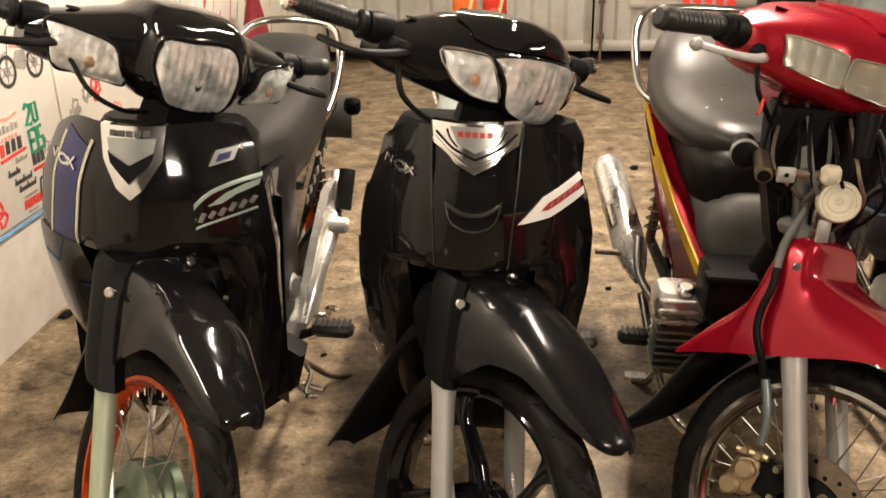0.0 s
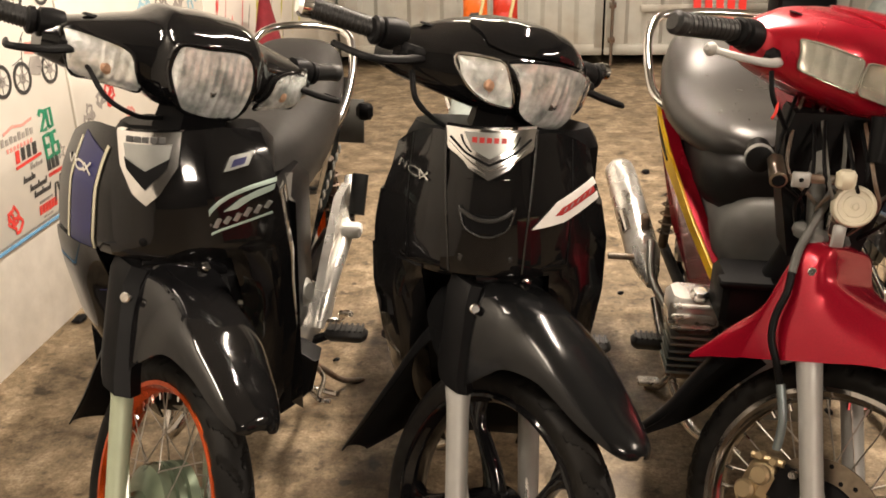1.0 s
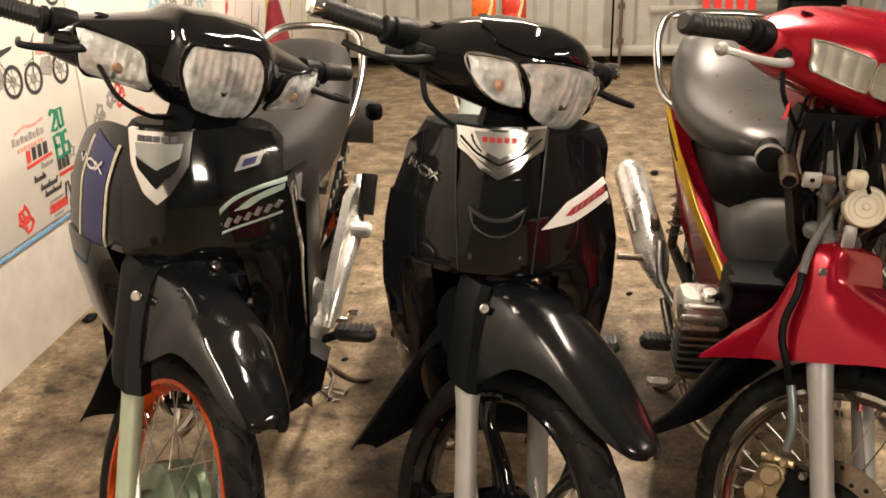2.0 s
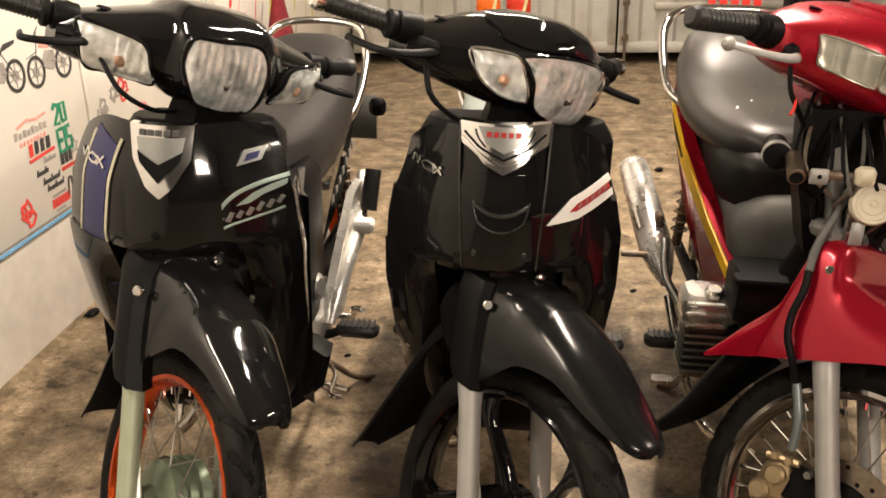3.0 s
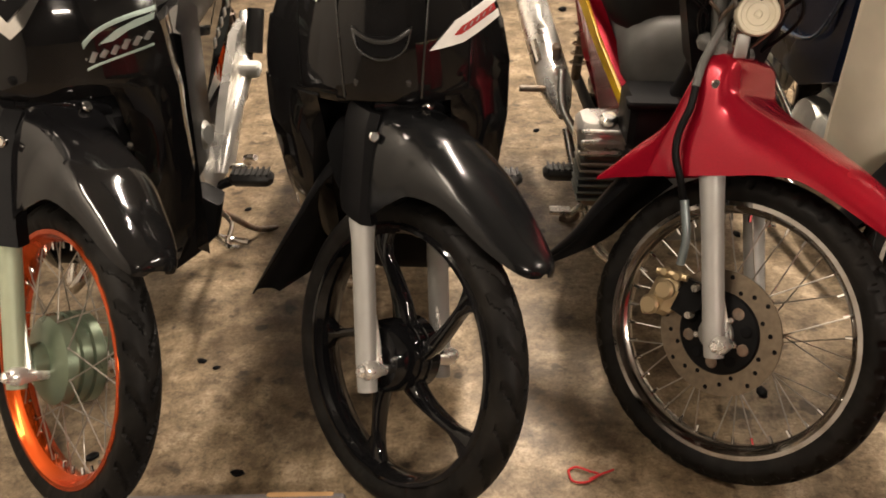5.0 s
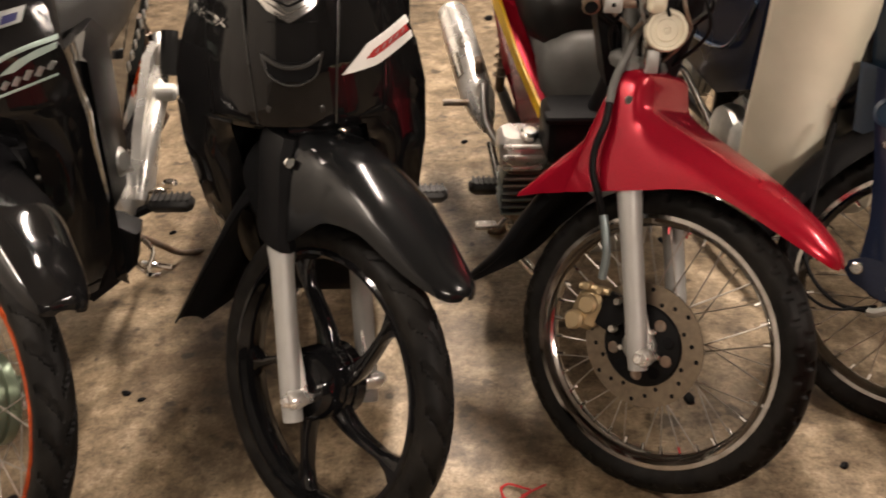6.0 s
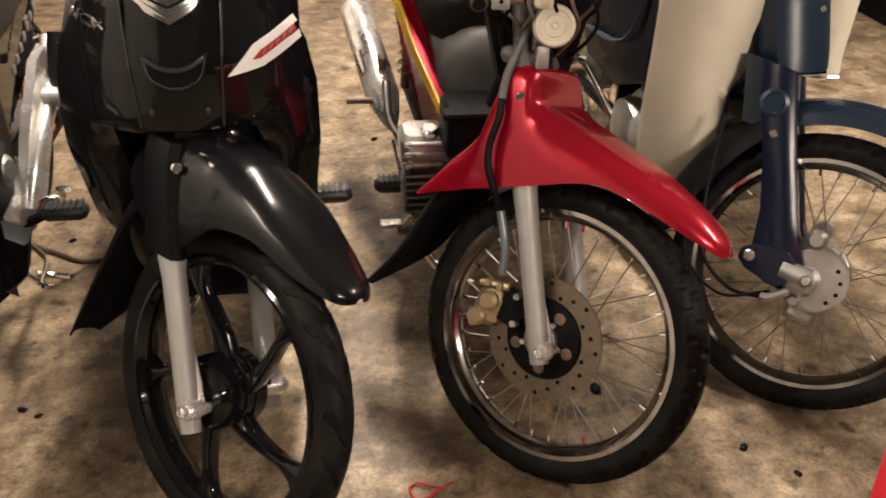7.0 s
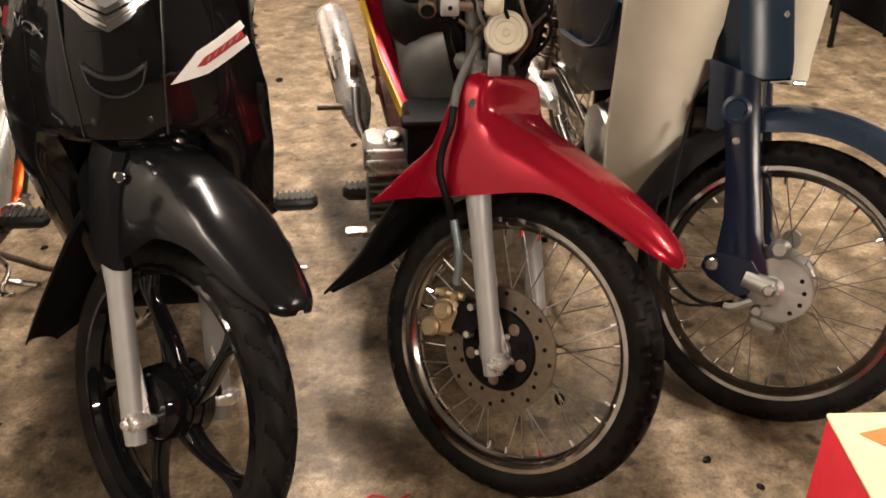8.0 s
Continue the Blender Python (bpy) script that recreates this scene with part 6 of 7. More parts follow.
# --- stripped red bike with disc brake ---
def red_bike(m0, turn):
    root = thing("motorcycle", m0, "red underbone motorcycle without leg shield, with yellow-striped side panels", "motorcycle", "row of parked motorcycles")
    m = steering(turn)
    wheel(root, Vector((0, 0, R)), m, dict(tread="block", hub="alloy", rim="rim_chrome", rim_label="chrome rim", disc=True, spread=0.028), "front_wheel")
    fork(root, m, "fork_grey", -0.035, reach=0.3)
    line = [(-0.21, 0.548, 0.012, 0.54, 0), (-0.2, 0.56, 0.028, 0.542, 0), (-0.18, 0.572, 0.042, 0.547, 0), (-0.14, 0.59, 0.057, 0.554, 0), (-0.06, 0.613, 0.076, 0.567, 0), (0.0, 0.624, 0.088, 0.57, 0), (0.05, 0.631, 0.097, 0.553, 0.3), (0.1, 0.636, 0.105, 0.526, 0.6), (0.14, 0.641, 0.108, 0.505, 1), (0.162, 0.65, 0.108, 0.493, 1.1), (0.176, 0.67, 0.107, 0.485, 1.15), (0.186, 0.69, 0.106, 0.48, 1.15), (0.198, 0.696, 0.106, 0.474, 1.15), (0.228, 0.692, 0.105, 0.459, 1.1), (0.233, 0.64, 0.104, 0.456, 1), (0.238, 0.585, 0.103, 0.452, 0.9), (0.255, 0.545, 0.101, 0.443, 0.7), (0.28, 0.505, 0.099, 0.429, 0.5), (0.303, 0.462, 0.094, 0.414, 0.3), (0.325, 0.42, 0.086, 0.4, 0.1)]
    fen = part("front_fender", hood_shape(line), "red_paint", root, "metallic red front fender", m=m, angle=60)
    part("fender_seam", tube([(0, 0.19, 0.6925), (0, 0.176, 0.671), (0, 0.162, 0.6515), (0, 0.14, 0.6425), (0, 0.05, 0.631), (0, -0.06, 0.613)], 0.0022, 6), "red_paint", fen, m=m)
    part("rear_flap", arched([(0.31, 0.44, 0.08, 0.05), (0.335, 0.36, 0.07, 0.04), (0.36, 0.27, 0.055, 0.03), (0.42, 0.15, 0.012, 0.006)], 12), "black_plastic", fen, m=m)
    for s in (-1, 1):
        part("fender_bolt", bolt(Vector((s * 0.1035, 0.19, 0.648)), (s, -0.5, 0.1), 0.008, 0.005), "old_chrome", root, m=m)
    part("collar_mouth", loft([[(x * 0.078, 0.212 + y * 0.014, 0.695 + dz) for x, y in ((-1, -0.8), (-0.8, -1), (0.8, -1), (1, -0.8), (1, 0.8), (0.8, 1), (-0.8, 1), (-1, 0.8))] for dz in (-0.01, 0.001)]), "dark", fen, m=m)
    cal = part("brake_caliper", rbox((-0.07, 0.112, 0.283), (0.04, 0.052, 0.07), 0.014), "gold", root, "gold brake caliper", m=m)
    for z, y in ((0.262, 0.118), (0.3, 0.106)):
        part("piston_cap", turned([(0.017, 0), (0.018, 0.01), (0.014, 0.016)], Vector((-0.088, y, z)), (-1, 0, 0), 20), "gold", cal, m=m)
    part("caliper_bracket", loft([[(-0.078 + d, 0.055, 0.34), (-0.078 + d, 0.085, 0.335), (-0.078 + d, 0.1, 0.27), (-0.078 + d, 0.06, 0.27), (-0.078 + d, 0.04, 0.3)] for d in (0, 0.012)]), "black_plastic", cal, m=m)
    for y, z in ((0.062, 0.33), (0.05, 0.283), (0.1, 0.33), (0.125, 0.325), (0.125, 0.245)):
        part("caliper_bolt", bolt(Vector((-0.08, y, z)), (-1, 0, 0), 0.008, 0.012), "old_chrome" if y < 0.07 else "gold", cal, m=m)
    part("slide_pin", tube([(-0.08, 0.085, 0.335), (-0.08, 0.14, 0.318)], 0.007, 8, 1), "gold", cal, m=m)
    part("brake_hose", tube([(-0.1, 0.15, 0.455), (-0.12, 0.165, 0.489), (-0.127, 0.188, 0.521), (-0.127, 0.2, 0.557), (-0.124, 0.203, 0.6), (-0.12, 0.213, 0.632)], 0.0066, 10), "black_plastic", root, "black brake hose", m=m)
    part("hose_sleeve", tube([(-0.12, 0.213, 0.632), (-0.108, 0.226, 0.665), (-0.095, 0.232, 0.7), (-0.085, 0.235, 0.74), (-0.07, 0.24, 0.79)], 0.0072, 10), "grey_plastic", root, "worn grey hose sleeve", m=m)
    part("hose_end", tube([(-0.082, 0.108, 0.35), (-0.092, 0.118, 0.4), (-0.1, 0.148, 0.455)], 0.0075, 10), "steel_blue", root, m=m)

    # steering head, brackets and horn left bare
    neck = part("steering_head", tube([(0, 0.2, 0.64), (0, 0.33, 0.9)], 0.03, 16, 1), "black_plastic", root)
    for s in (-1, 1):
        part("upper_stanchion", tube([(s * 0.078, 0.2, 0.64), (s * 0.07, 0.3, 0.84)], 0.0145, 12, 1), "grey_plastic", neck, m=m)
    part("lower_yoke", rbox((0, 0.24, 0.7), (0.18, 0.06, 0.03), 0.01), "grey_plastic", neck, m=m)
    horn = part("horn", turned([(0.02, -0.03), (0.032, -0.026), (0.035, -0.012), (0.035, 0.001), (0.032, 0.006), (0.0275, 0.006), (0.026, 0.0035), (0.0185, 0.003), (0.0175, 0.005), (0.007, 0.0048), (0.006, 0.0035), (0.004, 0.0035), (0.0035, 0.006)], (0.003, 0.15, 0.79), (-0.12, -0.9, 0.25), 32), "ivory", root, "round ivory horn")
    part("horn_bracket", rbox((-0.01, 0.19, 0.73), (0.025, 0.02, 0.07), 0.004), "old_chrome", horn)
    part("lock_barrel", turned([(0.013, -0.06), (0.014, 0.0), (0.015, 0.004), (0.011, 0.006)], (-0.125, 0.15, 0.83), (-0.1, -0.9, -0.25), 20), "disc", root, "round metal lock barrel")
    part("barrel_bore", turned([(0.011, 0), (0.01, 0.001)], (-0.1257, 0.1438, 0.8283), (-0.1, -0.9, -0.25), 18), "dark", root)
    can = part("lock_housing", turned([(0.019, -0.06), (0.023, -0.02), (0.023, 0.0), (0.019, 0.002)], (-0.142, 0.215, 0.842), (-0.15, -0.95, -0.1), 24), "black_plastic", root)
    part("housing_rim", turned([(0.023, -0.016), (0.025, -0.014), (0.025, -0.006), (0.023, -0.004)], (-0.142, 0.215, 0.842), (-0.15, -0.95, -0.1), 24), "fork_grey", can, "grey metal ring")
    br = part("front_bracket", rbox((-0.06, 0.155, 0.832), (0.09, 0.01, 0.014), 0.003), "rust", root)
    part("bracket_tab", join(rbox((-0.09, 0.147, 0.832), (0.03, 0.006, 0.026), 0.003)), "fork_grey", br, "drilled metal tab")
    part("tab_hole", turned([(0.004, 0), (0.0035, 0.001)], (-0.09, 0.1438, 0.832), (0, -1, 0), 10), "dark", br)
    part("relay", rbox((-0.02, 0.147, 0.836), (0.03, 0.024, 0.03), 0.006), "ivory", br, "small ivory relay")
    part("lower_tab", rbox((-0.012, 0.15, 0.737), (0.022, 0.006, 0.04), 0.004), "fork_grey", br)
    part("rubber_boot", tube([(0.03, 0.17, 0.86), (0.036, 0.19, 0.93)], [0.014, 0.02], 12, 1), "black_plastic", br)
    rng = random.Random(21)
    for k in range(13):
        x = -0.1 + 0.016 * k
        part("wire", tube([(x * 0.7, 0.31, 0.95), (x + rng.uniform(-0.03, 0.03), 0.17 + rng.uniform(-0.02, 0.04), 0.84), (x * 0.7 + rng.uniform(-0.03, 0.03), 0.2 + rng.uniform(-0.03, 0.03), 0.77), (x * 0.5, 0.26, 0.68)], 0.0035, 6), ["black_plastic", "rust", "black_plastic", "grey_plastic"][k % 4], root)
    part("loom_block", loft([[(-0.1 * k, 0.24, z), (0.1 * k, 0.24, z), (0.09 * k, 0.34, z), (-0.09 * k, 0.34, z)] for z, k in ((0.66, 0.6), (0.78, 0.9), (0.88, 1.0), (0.92, 0.9))]), "black_plastic", root)

    m = tilted(m)
    secs = [(0.0, 0.335, 0.985, 0.135, 0.085), (0.08, 0.34, 0.985, 0.128, 0.082), (0.15, 0.365, 0.98, 0.1, 0.068), (0.2, 0.39, 0.972, 0.065, 0.05), (0.235, 0.41, 0.965, 0.035, 0.032)]
    cow = part("handlebar_cowl", cowl(secs), "red_paint", root, "red handlebar cowl", m=m)
    quad = [(-0.147, 0.12), (0.147, 0.12), (0.138, -0.34), (-0.138, -0.34)]
    hl = part("headlight", lens_quad(secs, quad, 0.003, 0, 0.008, 8, 0, 96, 18, soft=0.1), "smoke_lens", cow, "cloudy headlight", m=m, angle=70)
    part("headlight_glass", lens_quad(secs, quad, 0.012, 0.006, thick=0.0025, soft=0.1), "glass", hl, m=m).visible_shadow = False
    part("headlight_rim", lens_rim(secs, quad, 0.009, 0.0018, 0.1), "smoke_lens", hl, "yellowed lens edge", m=m)
    for s in (-1, 1):
        quad = [(s * 0.15, 0.13), (s * 0.214, 0.42), (s * 0.206, -0.24), (s * 0.141, -0.34)]
        ind = part("indicator", lens_quad(secs, quad, 0.003, 0, 0.006, 4, 0, 40, 14, soft=0.1), "smoke_lens", cow, "yellowed indicator lens", m=m, angle=70)
        part("indicator_glass", lens_quad(secs, quad, 0.011, 0.004, nx=10, na=10, thick=0.0025, soft=0.1), "glass", ind, m=m).visible_shadow = False
        part("indicator_rim", lens_rim(secs, quad, 0.008, 0.0022, 0.1), "smoke_lens", ind, "yellowed lens edge", m=m)
    part("cowl_crest", lens_patch(secs, -0.1, 0.1, 0.55, 1.9, 0.004, 0.014, 18, 12, 0.004), "red_paint", cow, m=m)
    part("mirror_hole", turned([(0.012, 0), (0.01, 0.002)], cowl_point(secs, -0.18, 1.6, 0.001), (0, 0, 1), 14), "dark", cow, m=m)
    part("column_cover", loft([[(x * w, 0.36 + y * w * 0.9, z) for x, y in ((-1, 0), (-0.7, -0.9), (0.7, -0.9), (1, 0), (0.6, 0.8), (-0.6, 0.8))] for z, w in ((0.86, 0.075), (0.9, 0.1), (0.95, 0.13))]), "red_paint", root, "red lower column cover", m=m)
    grips(root, m, 0.375, 0.235, 0.41, 0.975, lever="fork_grey", ball=True, droop=0.022, lever_label="silver brake lever with a ball end")
    brake_cable(root, [(-0.22, 0.36, 0.935), (-0.22, 0.34, 0.9), (-0.19, 0.33, 0.875), (-0.13, 0.34, 0.85), (-0.08, 0.36, 0.83)], m)
    part("red_tie", tube([(-0.21, 0.332, 0.892), (-0.215, 0.325, 0.878), (-0.223, 0.322, 0.866)], 0.0025, 6), "red_plastic", root, "red tie on the cable", m=m)

    part("seat", seat_shape([(0.58, 0.74, 0.77, 0.07), (0.62, 0.715, 0.795, 0.125), (0.72, 0.7, 0.805, 0.165), (0.86, 0.7, 0.815, 0.192), (1.0, 0.72, 0.845, 0.2), (1.12, 0.765, 0.895, 0.19), (1.23, 0.81, 0.925, 0.155), (1.31, 0.84, 0.91, 0.09)], 26), "vinyl", root, "wide shiny grey vinyl seat with water drops")
    rng = random.Random(8)
    drops = [turned([(rng.uniform(0.0015, 0.003), 0), (0.001, 0.0012)], (rng.uniform(-0.13, 0.05), y, 0.808 + max(0, y - 0.86) * 0.24), (0, -0.2, 1), 7) for y in (rng.uniform(0.62, 1.05) for _ in range(26))]
    stuff(part("water_drops", join(*drops), "chrome", root))
    for s in (-1, 1):
        top = ((0.12, 0.5, 0.52), (0.16, 0.62, 0.6), (0.19, 0.85, 0.69), (0.195, 1.08, 0.75), (0.16, 1.28, 0.8), (0.15, 1.28, 0.72), (0.175, 1.05, 0.62), (0.165, 0.82, 0.5), (0.14, 0.62, 0.42), (0.115, 0.52, 0.44))
        pan = part("side_panel", loft([[(s * (x - k), y, z) for x, y, z in top] for k in (0, 0.03)]), "red_paint", root, "red side panel with a yellow stripe")
        part("yellow_stripe", loft([[(s * (x + 0.003), y, z), (s * (x + 0.003), y, z - h), (s * (x - 0.004), y, z - h), (s * (x - 0.004), y, z)] for x, y, z, h in ((0.123, 0.5, 0.515, 0.025), (0.16, 0.62, 0.592, 0.03), (0.19, 0.84, 0.678, 0.042), (0.195, 1.0, 0.72, 0.03), (0.19, 1.12, 0.745, 0.008))]), "yellow_film", pan, "yellow flash")
        part("stripe_cut", loft([[(s * (x + 0.0045), y, z), (s * (x + 0.0045), y, z - h), (s * (x - 0.002), y, z - h), (s * (x - 0.002), y, z)] for x, y, z, h in ((0.191, 0.83, 0.658, 0.004), (0.194, 0.93, 0.69, 0.016), (0.194, 1.03, 0.715, 0.004))]), "black_plastic", pan)
    def rounded(y, w, lo, hi):
        return [(w * math.copysign(abs(math.cos(a)) ** 0.6, math.cos(a)), y, (lo + hi) / 2 + (hi - lo) / 2 * math.copysign(abs(math.sin(a)) ** 0.6, math.sin(a))) for a in np.linspace(0, 2 * math.pi, 25)[:-1]]
    part("under_seat_cover", loft([rounded(*r) for r in ((0.545, 0.06, 0.66, 0.71), (0.55, 0.1, 0.63, 0.735), (0.58, 0.13, 0.61, 0.75), (0.65, 0.15, 0.6, 0.76), (0.9, 0.15, 0.6, 0.76))]), "dark_plastic", root, "black plastic cover under the seat", angle=60)
    part("tank_cover", loft([rounded(*r) for r in ((0.5, 0.07, 0.42, 0.6), (0.508, 0.105, 0.38, 0.655), (0.54, 0.125, 0.36, 0.67), (0.75, 0.14, 0.36, 0.68), (1.0, 0.13, 0.36, 0.68))]), "grey_plastic", root, "scuffed grey plastic inner cover", angle=60)
    part("grab_rail", tube([(-0.15, 0.98, 0.735), (-0.205, 1.05, 0.76), (-0.212, 1.2, 0.8), (-0.205, 1.32, 0.89), (-0.13, 1.4, 0.93), (0.13, 1.4, 0.93), (0.205, 1.32, 0.89), (0.212, 1.2, 0.8), (0.15, 0.98, 0.735)], 0.012, 12), "chrome", root, "chrome grab rail")
    part("down_frame", tube([(0, 0.28, 0.72), (0, 0.4, 0.56), (0, 0.6, 0.42), (0, 0.8, 0.42)], 0.045, 14), "black_plastic", root, "black main frame tube")
    part("battery_tray", join(rbox((-0.05, 0.42, 0.5), (0.16, 0.14, 0.1), 0.012), rbox((-0.05, 0.35, 0.555), (0.19, 0.04, 0.014), 0.004)), "black_plastic", root)
    case = engine(root, False, fin="steel_blue")
    part("side_cylinder", rbox((-0.155, 0.5, 0.425), (0.11, 0.1, 0.075), 0.014), "bright_alloy", case, "bright cast cylinder head")
    for k in range(3):
        part("head_rib", rbox((-0.165, 0.44, 0.452 - 0.024 * k), (0.085, 0.012, 0.009), 0.003), "bright_alloy", case)
    part("head_bolt", turned([(0.02, 0), (0.02, 0.014), (0.014, 0.02)], (-0.15, 0.47, 0.46), (0, -0.2, 1), 14), "old_chrome", case)
    for k in range(6):
        part("cooling_fin", rbox((-0.15, 0.495, 0.375 - 0.017 * k), (0.105, 0.1, 0.006), 0.002), "steel_blue" if k > 1 else "alloy", case)
    part("barrel", rbox((-0.15, 0.5, 0.33), (0.08, 0.08, 0.13), 0.01), "rust", case)
    for s in (-1,):
        part("kick_start", tube([(-0.15, 0.7, 0.3), (-0.2, 0.78, 0.36), (-0.205, 0.84, 0.44)], 0.011, 10), "alloy", case)
    part("heel_bar", tube([(-0.2, 0.92, 0.36), (-0.3, 0.92, 0.36)], 0.009, 10, 1), "rust", root, "short steel bar")
    part("peg_mount", rbox((-0.2, 0.93, 0.37), (0.02, 0.03, 0.05), 0.004), "white", root)
    part("rear_brake_pedal", join(tube([(-0.12, 0.66, 0.2), (-0.19, 0.55, 0.2), (-0.21, 0.5, 0.225)], 0.007, 8), rbox((-0.228, 0.495, 0.235), (0.05, 0.03, 0.01), 0.003)), "old_chrome", root, "worn chrome brake pedal")
    part("centre_stand", tube([(-0.1, 0.78, 0.2), (-0.13, 0.84, 0.03), (-0.17, 0.86, 0.012)], 0.01, 8), "rust", root)
    footpegs(root, 0.68, 0.235, 0.245)
    rear_end(root, dict(tread="block", hub="alloy", rim="rim_chrome", rim_label="chrome rim", drum="alloy"))
    exhaust(root, (-0.25, 1.32, 0.48), 0.045)


# --- dark blue commuter with cream leg shield ---
def cub_bike(m0, turn):
    root = thing("motorcycle", m0, "dark blue step-through motorcycle with cream leg shields, parked", "motorcycle", "row of parked motorcycles")
    m = steering(turn)
    wheel(root, Vector((0, 0, R)), m, dict(tread="block", hub="alloy", rim="rim_chrome", rim_label="chrome rim", drum="alloy", drum_label="grey cast brake hub"), "front_wheel")
    # pressed steel fork with leading links
    for s in (-1, 1):
        rings = [[(s * (0.066 + dx * w), y + dy * d, z) for dx, dy in ((-1, -0.7), (-0.4, -1), (0.6, -1), (1, -0.5), (1, 0.5), (0.6, 1), (-0.4, 1), (-1, 0.7))] for y, z, w, d in ((0.05, 0.235, 0.018, 0.024), (0.055, 0.255, 0.024, 0.046), (0.065, 0.29, 0.026, 0.052), (0.095, 0.36, 0.025, 0.038), (0.14, 0.46, 0.026, 0.034), (0.186, 0.555, 0.028, 0.036), (0.214, 0.62, 0.022, 0.036))]
        leg = part("fork_leg", loft(rings), "blue_paint", root, "dark blue pressed steel fork leg", m=m)
        part("link_arm", loft([[(s * (0.094 + t), y, z) for y, z in ((0.13, 0.282), (0.11, 0.3), (0.05, 0.31), (0.025, 0.29), (0.025, 0.255), (0.05, 0.238), (0.11, 0.248), (0.13, 0.262))] for t in (-0.012, 0.008)]), "blue_paint", leg, m=m)
        part("pivot_bolt", bolt(Vector((s * 0.104, 0.112, 0.275)), (s, 0, 0), 0.012, 0.01), "old_chrome", leg, m=m)
        part("top_plug", turned([(0.026, 0), (0.027, 0.005), (0.02, 0.007), (0.017, 0.004), (0.004, 0.004)], Vector((s * 0.092, 0.193, 0.553)), (s, -0.15, 0), 24), "navy", leg, "round dark plug", m=m)
        part("leg_bolt", bolt(Vector((s * 0.091, 0.17, 0.5)), (s, -0.15, 0), 0.008, 0.006), "old_chrome", leg, m=m)
        part("shock_foot", turned([(0.017, -0.012), (0.02, 0), (0.012, 0.012)], Vector((s * 0.1, 0.015, 0.352)), (s, 0, 0), 18), "alloy", leg, m=m)
        part("brake_plate", loft([[(s * (0.06 + t), y, z) for y, z in [(-0.012 + 0.062 * math.cos(q) * (1.0 if math.sin(q) > -0.4 else 0.92), R + 0.0 + 0.062 * math.sin(q)) for q in np.linspace(0, 2 * math.pi, 21)[:-1]]] for t in (-0.03, 0.012)]), "alloy", leg, "grey cast brake plate", m=m)
        part("anchor_block", rbox(Vector((s * 0.088, 0.01, 0.262)), (0.03, 0.055, 0.04), 0.01), "alloy", leg, m=m)
        part("link_front", tube([Vector((s * 0.092, 0.05, 0.275)), Vector((s * 0.092, -0.005, 0.276))], [0.018, 0.022], 14, 1), "alloy", leg, m=m)
        for q in range(4):
            part("plate_slot", turned([(0.0045, 0), (0.004, 0.001)], Vector((s * 0.0722, -0.012 + 0.047 * math.cos(2.3 + 0.5 * q), R + 0.047 * math.sin(2.3 + 0.5 * q))), (s, 0, 0), 8), "dark", leg, m=m)
        part("plate_bolt", bolt(Vector((s * 0.075, 0.005, 0.225)), (s, 0, 0), 0.011, 0.014), "alloy", leg, m=m)
        part("cable_end", rbox(Vector((s * 0.09, -0.015, 0.205)), (0.018, 0.05, 0.02), 0.005), "alloy", leg, m=m)
        part("axle_nut", turned([(0.014, 0), (0.014, 0.014), (0.008, 0.022)], Vector((s * 0.095, 0.0, R)), (s, 0, 0), 6), "old_chrome", leg, m=m)
        part("brake_arm", tube([(s * 0.09, 0.02, 0.24), (s * 0.1, 0.045, 0.215), (s * 0.1, 0.06, 0.21)], 0.009, 8), "alloy", leg, m=m)
    part("brake_cable", tube([(-0.1, 0.06, 0.21), (-0.105, 0.12, 0.2), (-0.11, 0.19, 0.24), (-0.1, 0.23, 0.33), (-0.07, 0.27, 0.5)], 0.004, 8), "black_plastic", root, m=m)
    part("speedo_cable", tube([(-0.09, 0.05, 0.225), (-0.12, 0.13, 0.185), (-0.12, 0.22, 0.23), (-0.09, 0.26, 0.36)], 0.003, 8), "black_plastic", root, m=m)
    part("fork_crown", loft([[(x, y + dy, z) for x, dy in ((-w, -0.03), (-w * 0.8, -0.05), (w * 0.8, -0.05), (w, -0.03), (w, 0.05), (-w, 0.05))] for y, z, w in ((0.19, 0.5, 0.045), (0.215, 0.57, 0.05), (0.235, 0.622, 0.052))]), "navy", root, "dark blue fork crown", m=m)
    arc = [(0.343 * math.cos(a) + 0.0, R + 0.343 * math.sin(a), 0.056, 0.052) for a in np.linspace(math.radians(62), math.radians(172), 14)]
    fen = part("front_fender", arched(arc, 14, 0.003, 0.7), "blue_fender", root, "steel blue front fender", m=m)
    part("fender_sticker", loft([[(x * 0.036, 0.3455 * math.cos(a), R + 0.3455 * math.sin(a) - 0.02 * abs(x) ** 2 * 0.4) for x in (-1, -0.3, 0.3, 1)] for a in np.linspace(math.radians(101), math.radians(107), 4)], False, False), "white", fen, "white sticker", m=m)
    part("fender_flap", arched([(0.2, 0.55, 0.055, 0.05), (0.27, 0.46, 0.06, 0.06), (0.31, 0.36, 0.06, 0.06), (0.33, 0.27, 0.055, 0.05), (0.36, 0.2, 0.04, 0.03)], 12), "black_plastic", fen, "dark rear fender flap", m=m)

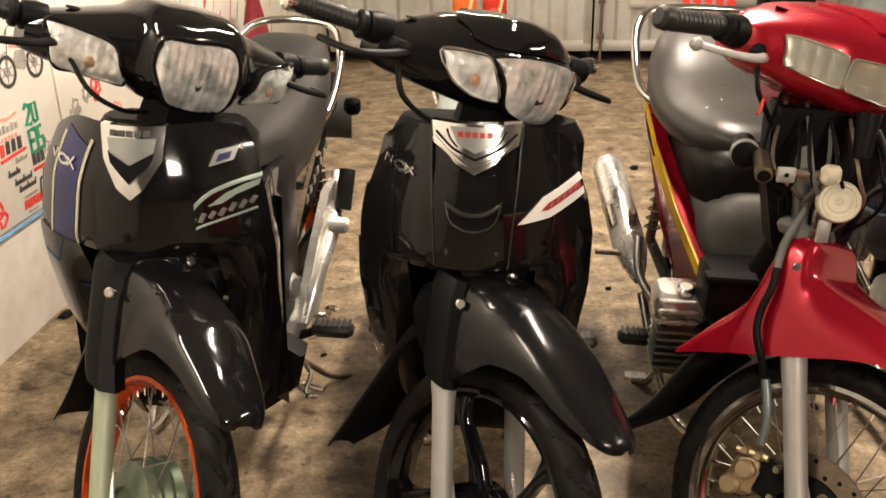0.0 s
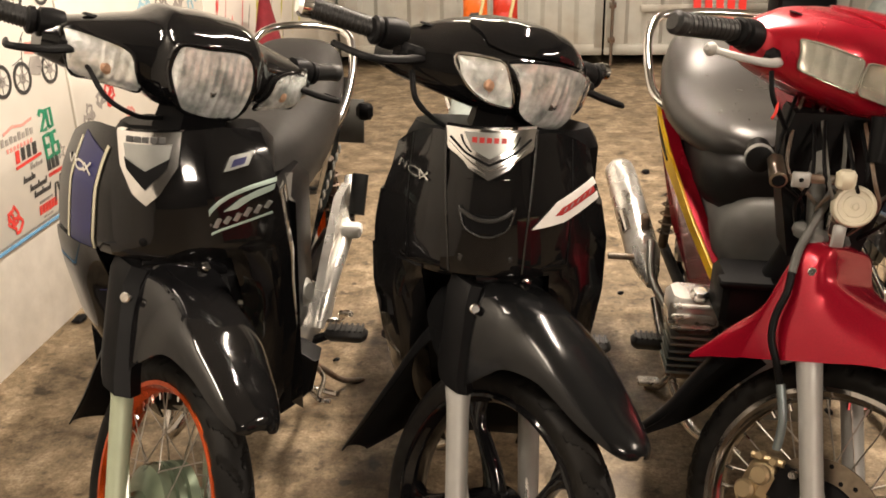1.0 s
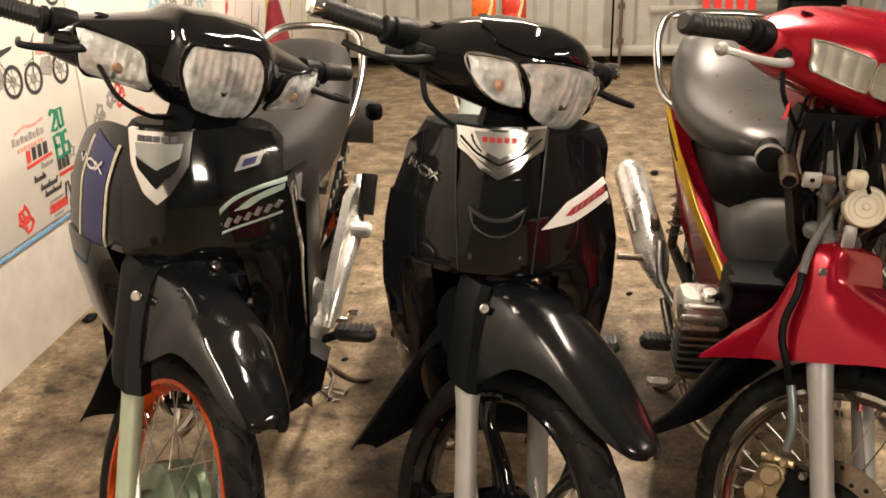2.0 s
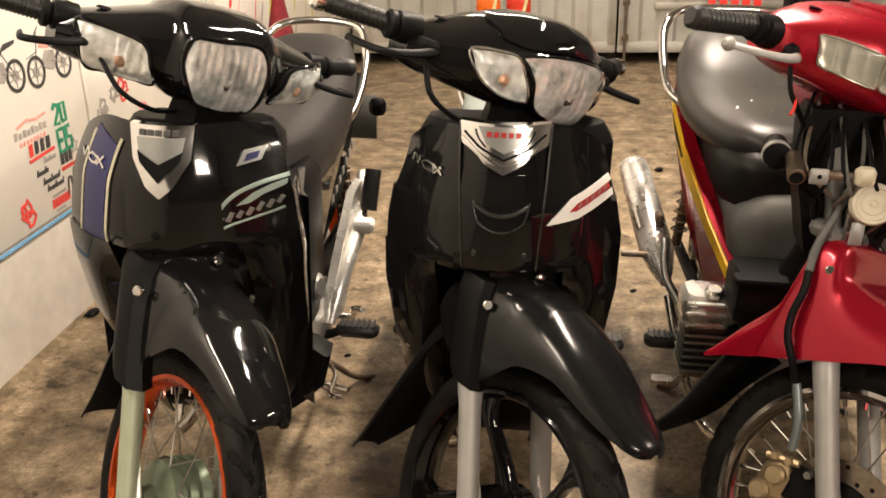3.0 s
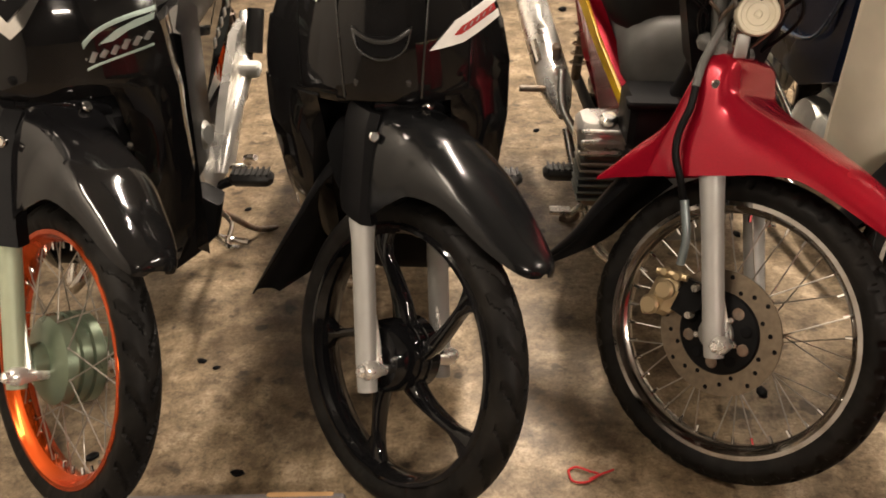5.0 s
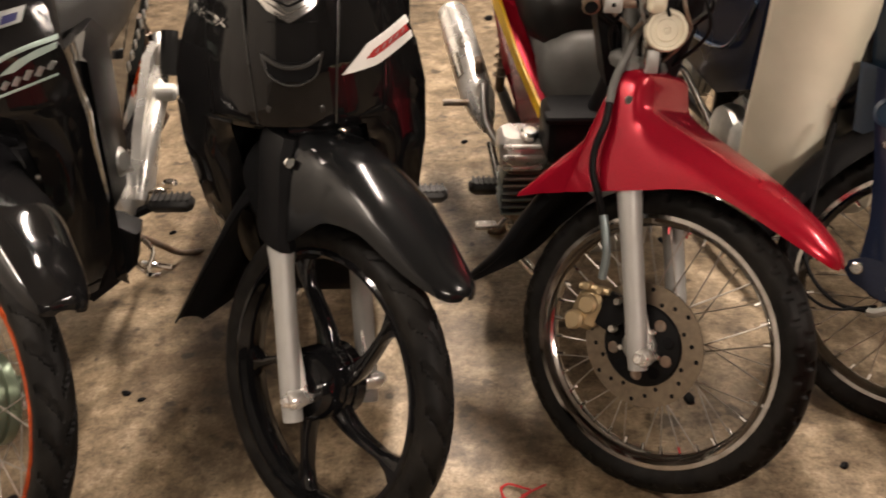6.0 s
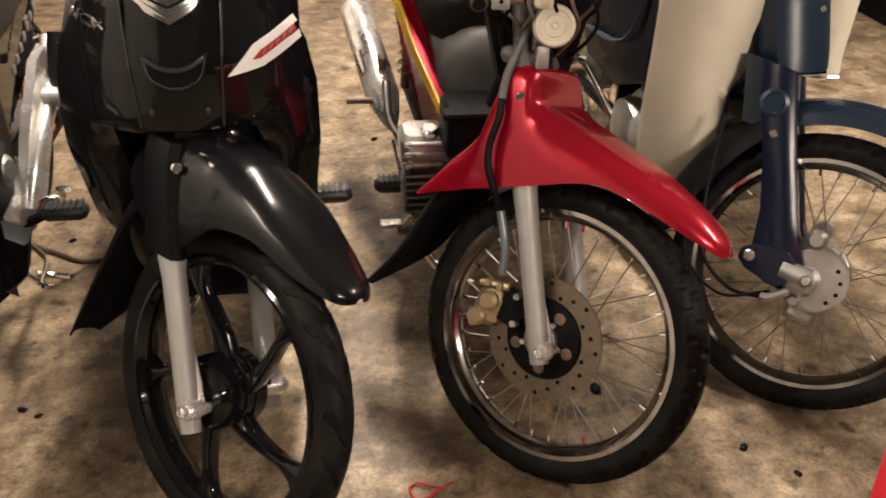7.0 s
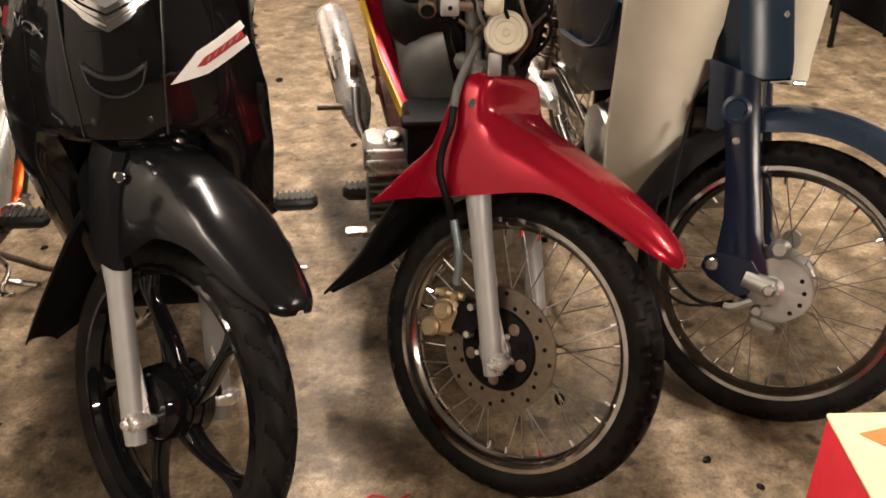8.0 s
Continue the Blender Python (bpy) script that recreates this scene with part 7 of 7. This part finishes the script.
    col = part("head_cover", loft([[(x * w, y + dy, z) for x, dy in ((-1, 0.02), (-0.85, -0.035), (-0.5, -0.05), (0.5, -0.05), (0.85, -0.035), (1, 0.02), (0.9, 0.1), (-0.9, 0.1))] for y, z, w in ((0.205, 0.632, 0.061), (0.215, 0.66, 0.064), (0.265, 0.78, 0.064), (0.31, 0.9, 0.064), (0.33, 0.95, 0.062))]), "navy", root, "dark blue head cover", m=Matrix.Translation((0.007, 0, 0)))
    part("cover_edge", tube([(-0.061, 0.2, 0.63), (-0.045, 0.165, 0.628), (0.045, 0.165, 0.628), (0.061, 0.2, 0.63)], 0.004, 8, 1), "black_paint", col, m=Matrix.Translation((0.007, 0, 0)))
    part("cover_screw", bolt(Vector((0.03, 0.2, 0.74)), (0, -1, 0.3), 0.006, 0.004), "old_chrome", col, m=Matrix.Translation((0.007, 0, 0)))
    part("cover_side", tube([(-0.066, 0.25, 0.64), (-0.067, 0.29, 0.78), (-0.066, 0.34, 0.93)], 0.017, 8), "black_paint", col, m=Matrix.Translation((0.012, 0, 0)))

    # cream leg shields
    def skin(s):
        def f(u, v):
            z = 0.30 + 0.6 * v if s < 0 else 0.58 + 0.32 * v
            w = float(np.interp(z, [0.3, 0.45, 0.6, 0.75, 0.9], [0.203, 0.214, 0.214, 0.216, 0.19]))
            inner = float(np.interp(z, [0.3, 0.45, 0.56, 0.61, 0.9], [0.1, 0.096, 0.09, 0.06, 0.056]))
            x = inner + (w - inner) * u
            return Vector((s * x, 0.27 - 0.06 * (z - 0.48) + 0.1 * u ** 2 + 0.03 * math.sin(math.pi * u) * -1, z))
        return f
    sh = part("leg_shield", shell(skin(-1), 12, 24, 0.005), "cream", root, "cream plastic leg shield with uneven duller patches")
    part("shield_half", shell(skin(1), 12, 24, 0.005), "cream", sh)
    for s in (-1, 1):
        edge = [skin(s)(1, v) for v in np.linspace(0, 1, 9)]
        part("shield_edge", tube(edge, 0.006, 8), "cream", sh)
        part("inner_leaf", shell(lambda u, v, s=s: Vector((s * (0.075 + 0.02 * u), 0.27 + 0.26 * u, 0.36 + (0.27 - 0.04 * u) * v - 0.1 * u * (1 - v) * -1)), 6, 6, 0.004), "black_plastic", sh)
        if s > 0:
            continue
        part("shield_crease", tube([skin(s)(u, v) + Vector((0, -0.003, 0)) for u, v in ((0.2, 0.5), (0.5, 0.53), (0.75, 0.52), (0.95, 0.47))], 0.003, 6), "cream", sh)
    part("shield_bolt", bolt(Vector((-0.11, 0.25, 0.56)), (-0.3, -1, 0), 0.012, 0.006), "ivory", sh)
    part("crown_screw", tube([(0.09, 0.21, 0.6), (0.11, 0.205, 0.6)], 0.006, 8, 1), "old_chrome", root)

    secs = [(0.0, 0.37, 0.99, 0.1, 0.08), (0.1, 0.375, 0.985, 0.085, 0.07), (0.2, 0.4, 0.97, 0.05, 0.045), (0.235, 0.41, 0.965, 0.03, 0.03)]
    cow = part("handlebar_cowl", cowl(secs), "blue_paint", root, "dark blue handlebar cowl", m=m)
    part("headlight", lens_patch(secs, -0.075, 0.075, -0.9, 0.7, 0.006, 0.01), "smoke_lens", cow, m=m)
    grips(root, m, 0.36, 0.23, 0.41, 0.965)
    part("seat", seat_shape([(0.58, 0.68, 0.72, 0.08), (0.62, 0.66, 0.76, 0.12), (0.85, 0.67, 0.78, 0.14), (1.1, 0.7, 0.8, 0.14), (1.28, 0.72, 0.8, 0.1)]), "black_vinyl", root, "black vinyl seat")
    for s in (-1, 1):
        box = part("side_panel", loft([[(s * (x - k), y, z) for x, y, z in ((0.13, 0.56, 0.68), (0.17, 0.82, 0.7), (0.17, 1.0, 0.62), (0.15, 0.92, 0.42), (0.14, 0.72, 0.4), (0.13, 0.58, 0.46))] for k in (0, 0.03)]), "blue_paint", root, "dark blue side box")
        part("box_ridge", tube([(s * 0.136, 0.6, 0.66), (s * 0.152, 0.68, 0.53), (s * 0.164, 0.9, 0.5)], 0.006, 8), "blue_fender", box)
    part("frame_spine", tube([(0, 0.33, 0.66), (0, 0.42, 0.54), (0, 0.6, 0.47), (0, 0.85, 0.58)], 0.06, 16), "blue_paint", root)
    part("rear_body", loft([[(x * w, y, z) for x, z in ((-1, 0.5), (-0.9, 0.68), (0.9, 0.68), (1, 0.5), (0.7, 0.4), (-0.7, 0.4))] for y, w in ((0.7, 0.07), (0.9, 0.1), (1.2, 0.1), (1.45, 0.06))]), "blue_paint", root)
    part("rear_fender_tail", arched([(1.2 + 0.32 * math.cos(a), R + 0.32 * math.sin(a), 0.075, 0.06) for a in np.linspace(math.pi * 0.8, -0.2, 9)]), "blue_paint", root)
    engine(root, False)
    part("carburettor", rbox((0.0, 0.42, 0.45), (0.09, 0.08, 0.07), 0.015), "alloy", root)
    footpegs(root, 0.68, 0.25, 0.26)
    part("pillion_peg", tube([(-0.13, 0.95, 0.36), (-0.2, 0.93, 0.37)], 0.012, 10, 1), "rust", root)
    part("kick_start", tube([(-0.13, 0.72, 0.3), (-0.17, 0.85, 0.4), (-0.2, 0.86, 0.42)], 0.009, 10), "old_chrome", root)
    rear_end(root, dict(tread="block", hub="alloy", rim="rim_chrome", rim_label="chrome rim", drum="alloy"))
    exhaust(root, (-0.19, 1.42, 0.32), 0.04)


dream_bike(pose(-0.433, 1.443, -0.013, 0, 3, 1), 47)
wave_bike(pose(0.158, 1.438, -0.012, 0, 2.5, 0), 44.5)
red_bike(pose(0.735, 1.489, -0.013, 0, 3, 0), 48)
cub_bike(pose(1.279, 1.591, -0.014, 0, 2.5, 2), 53)
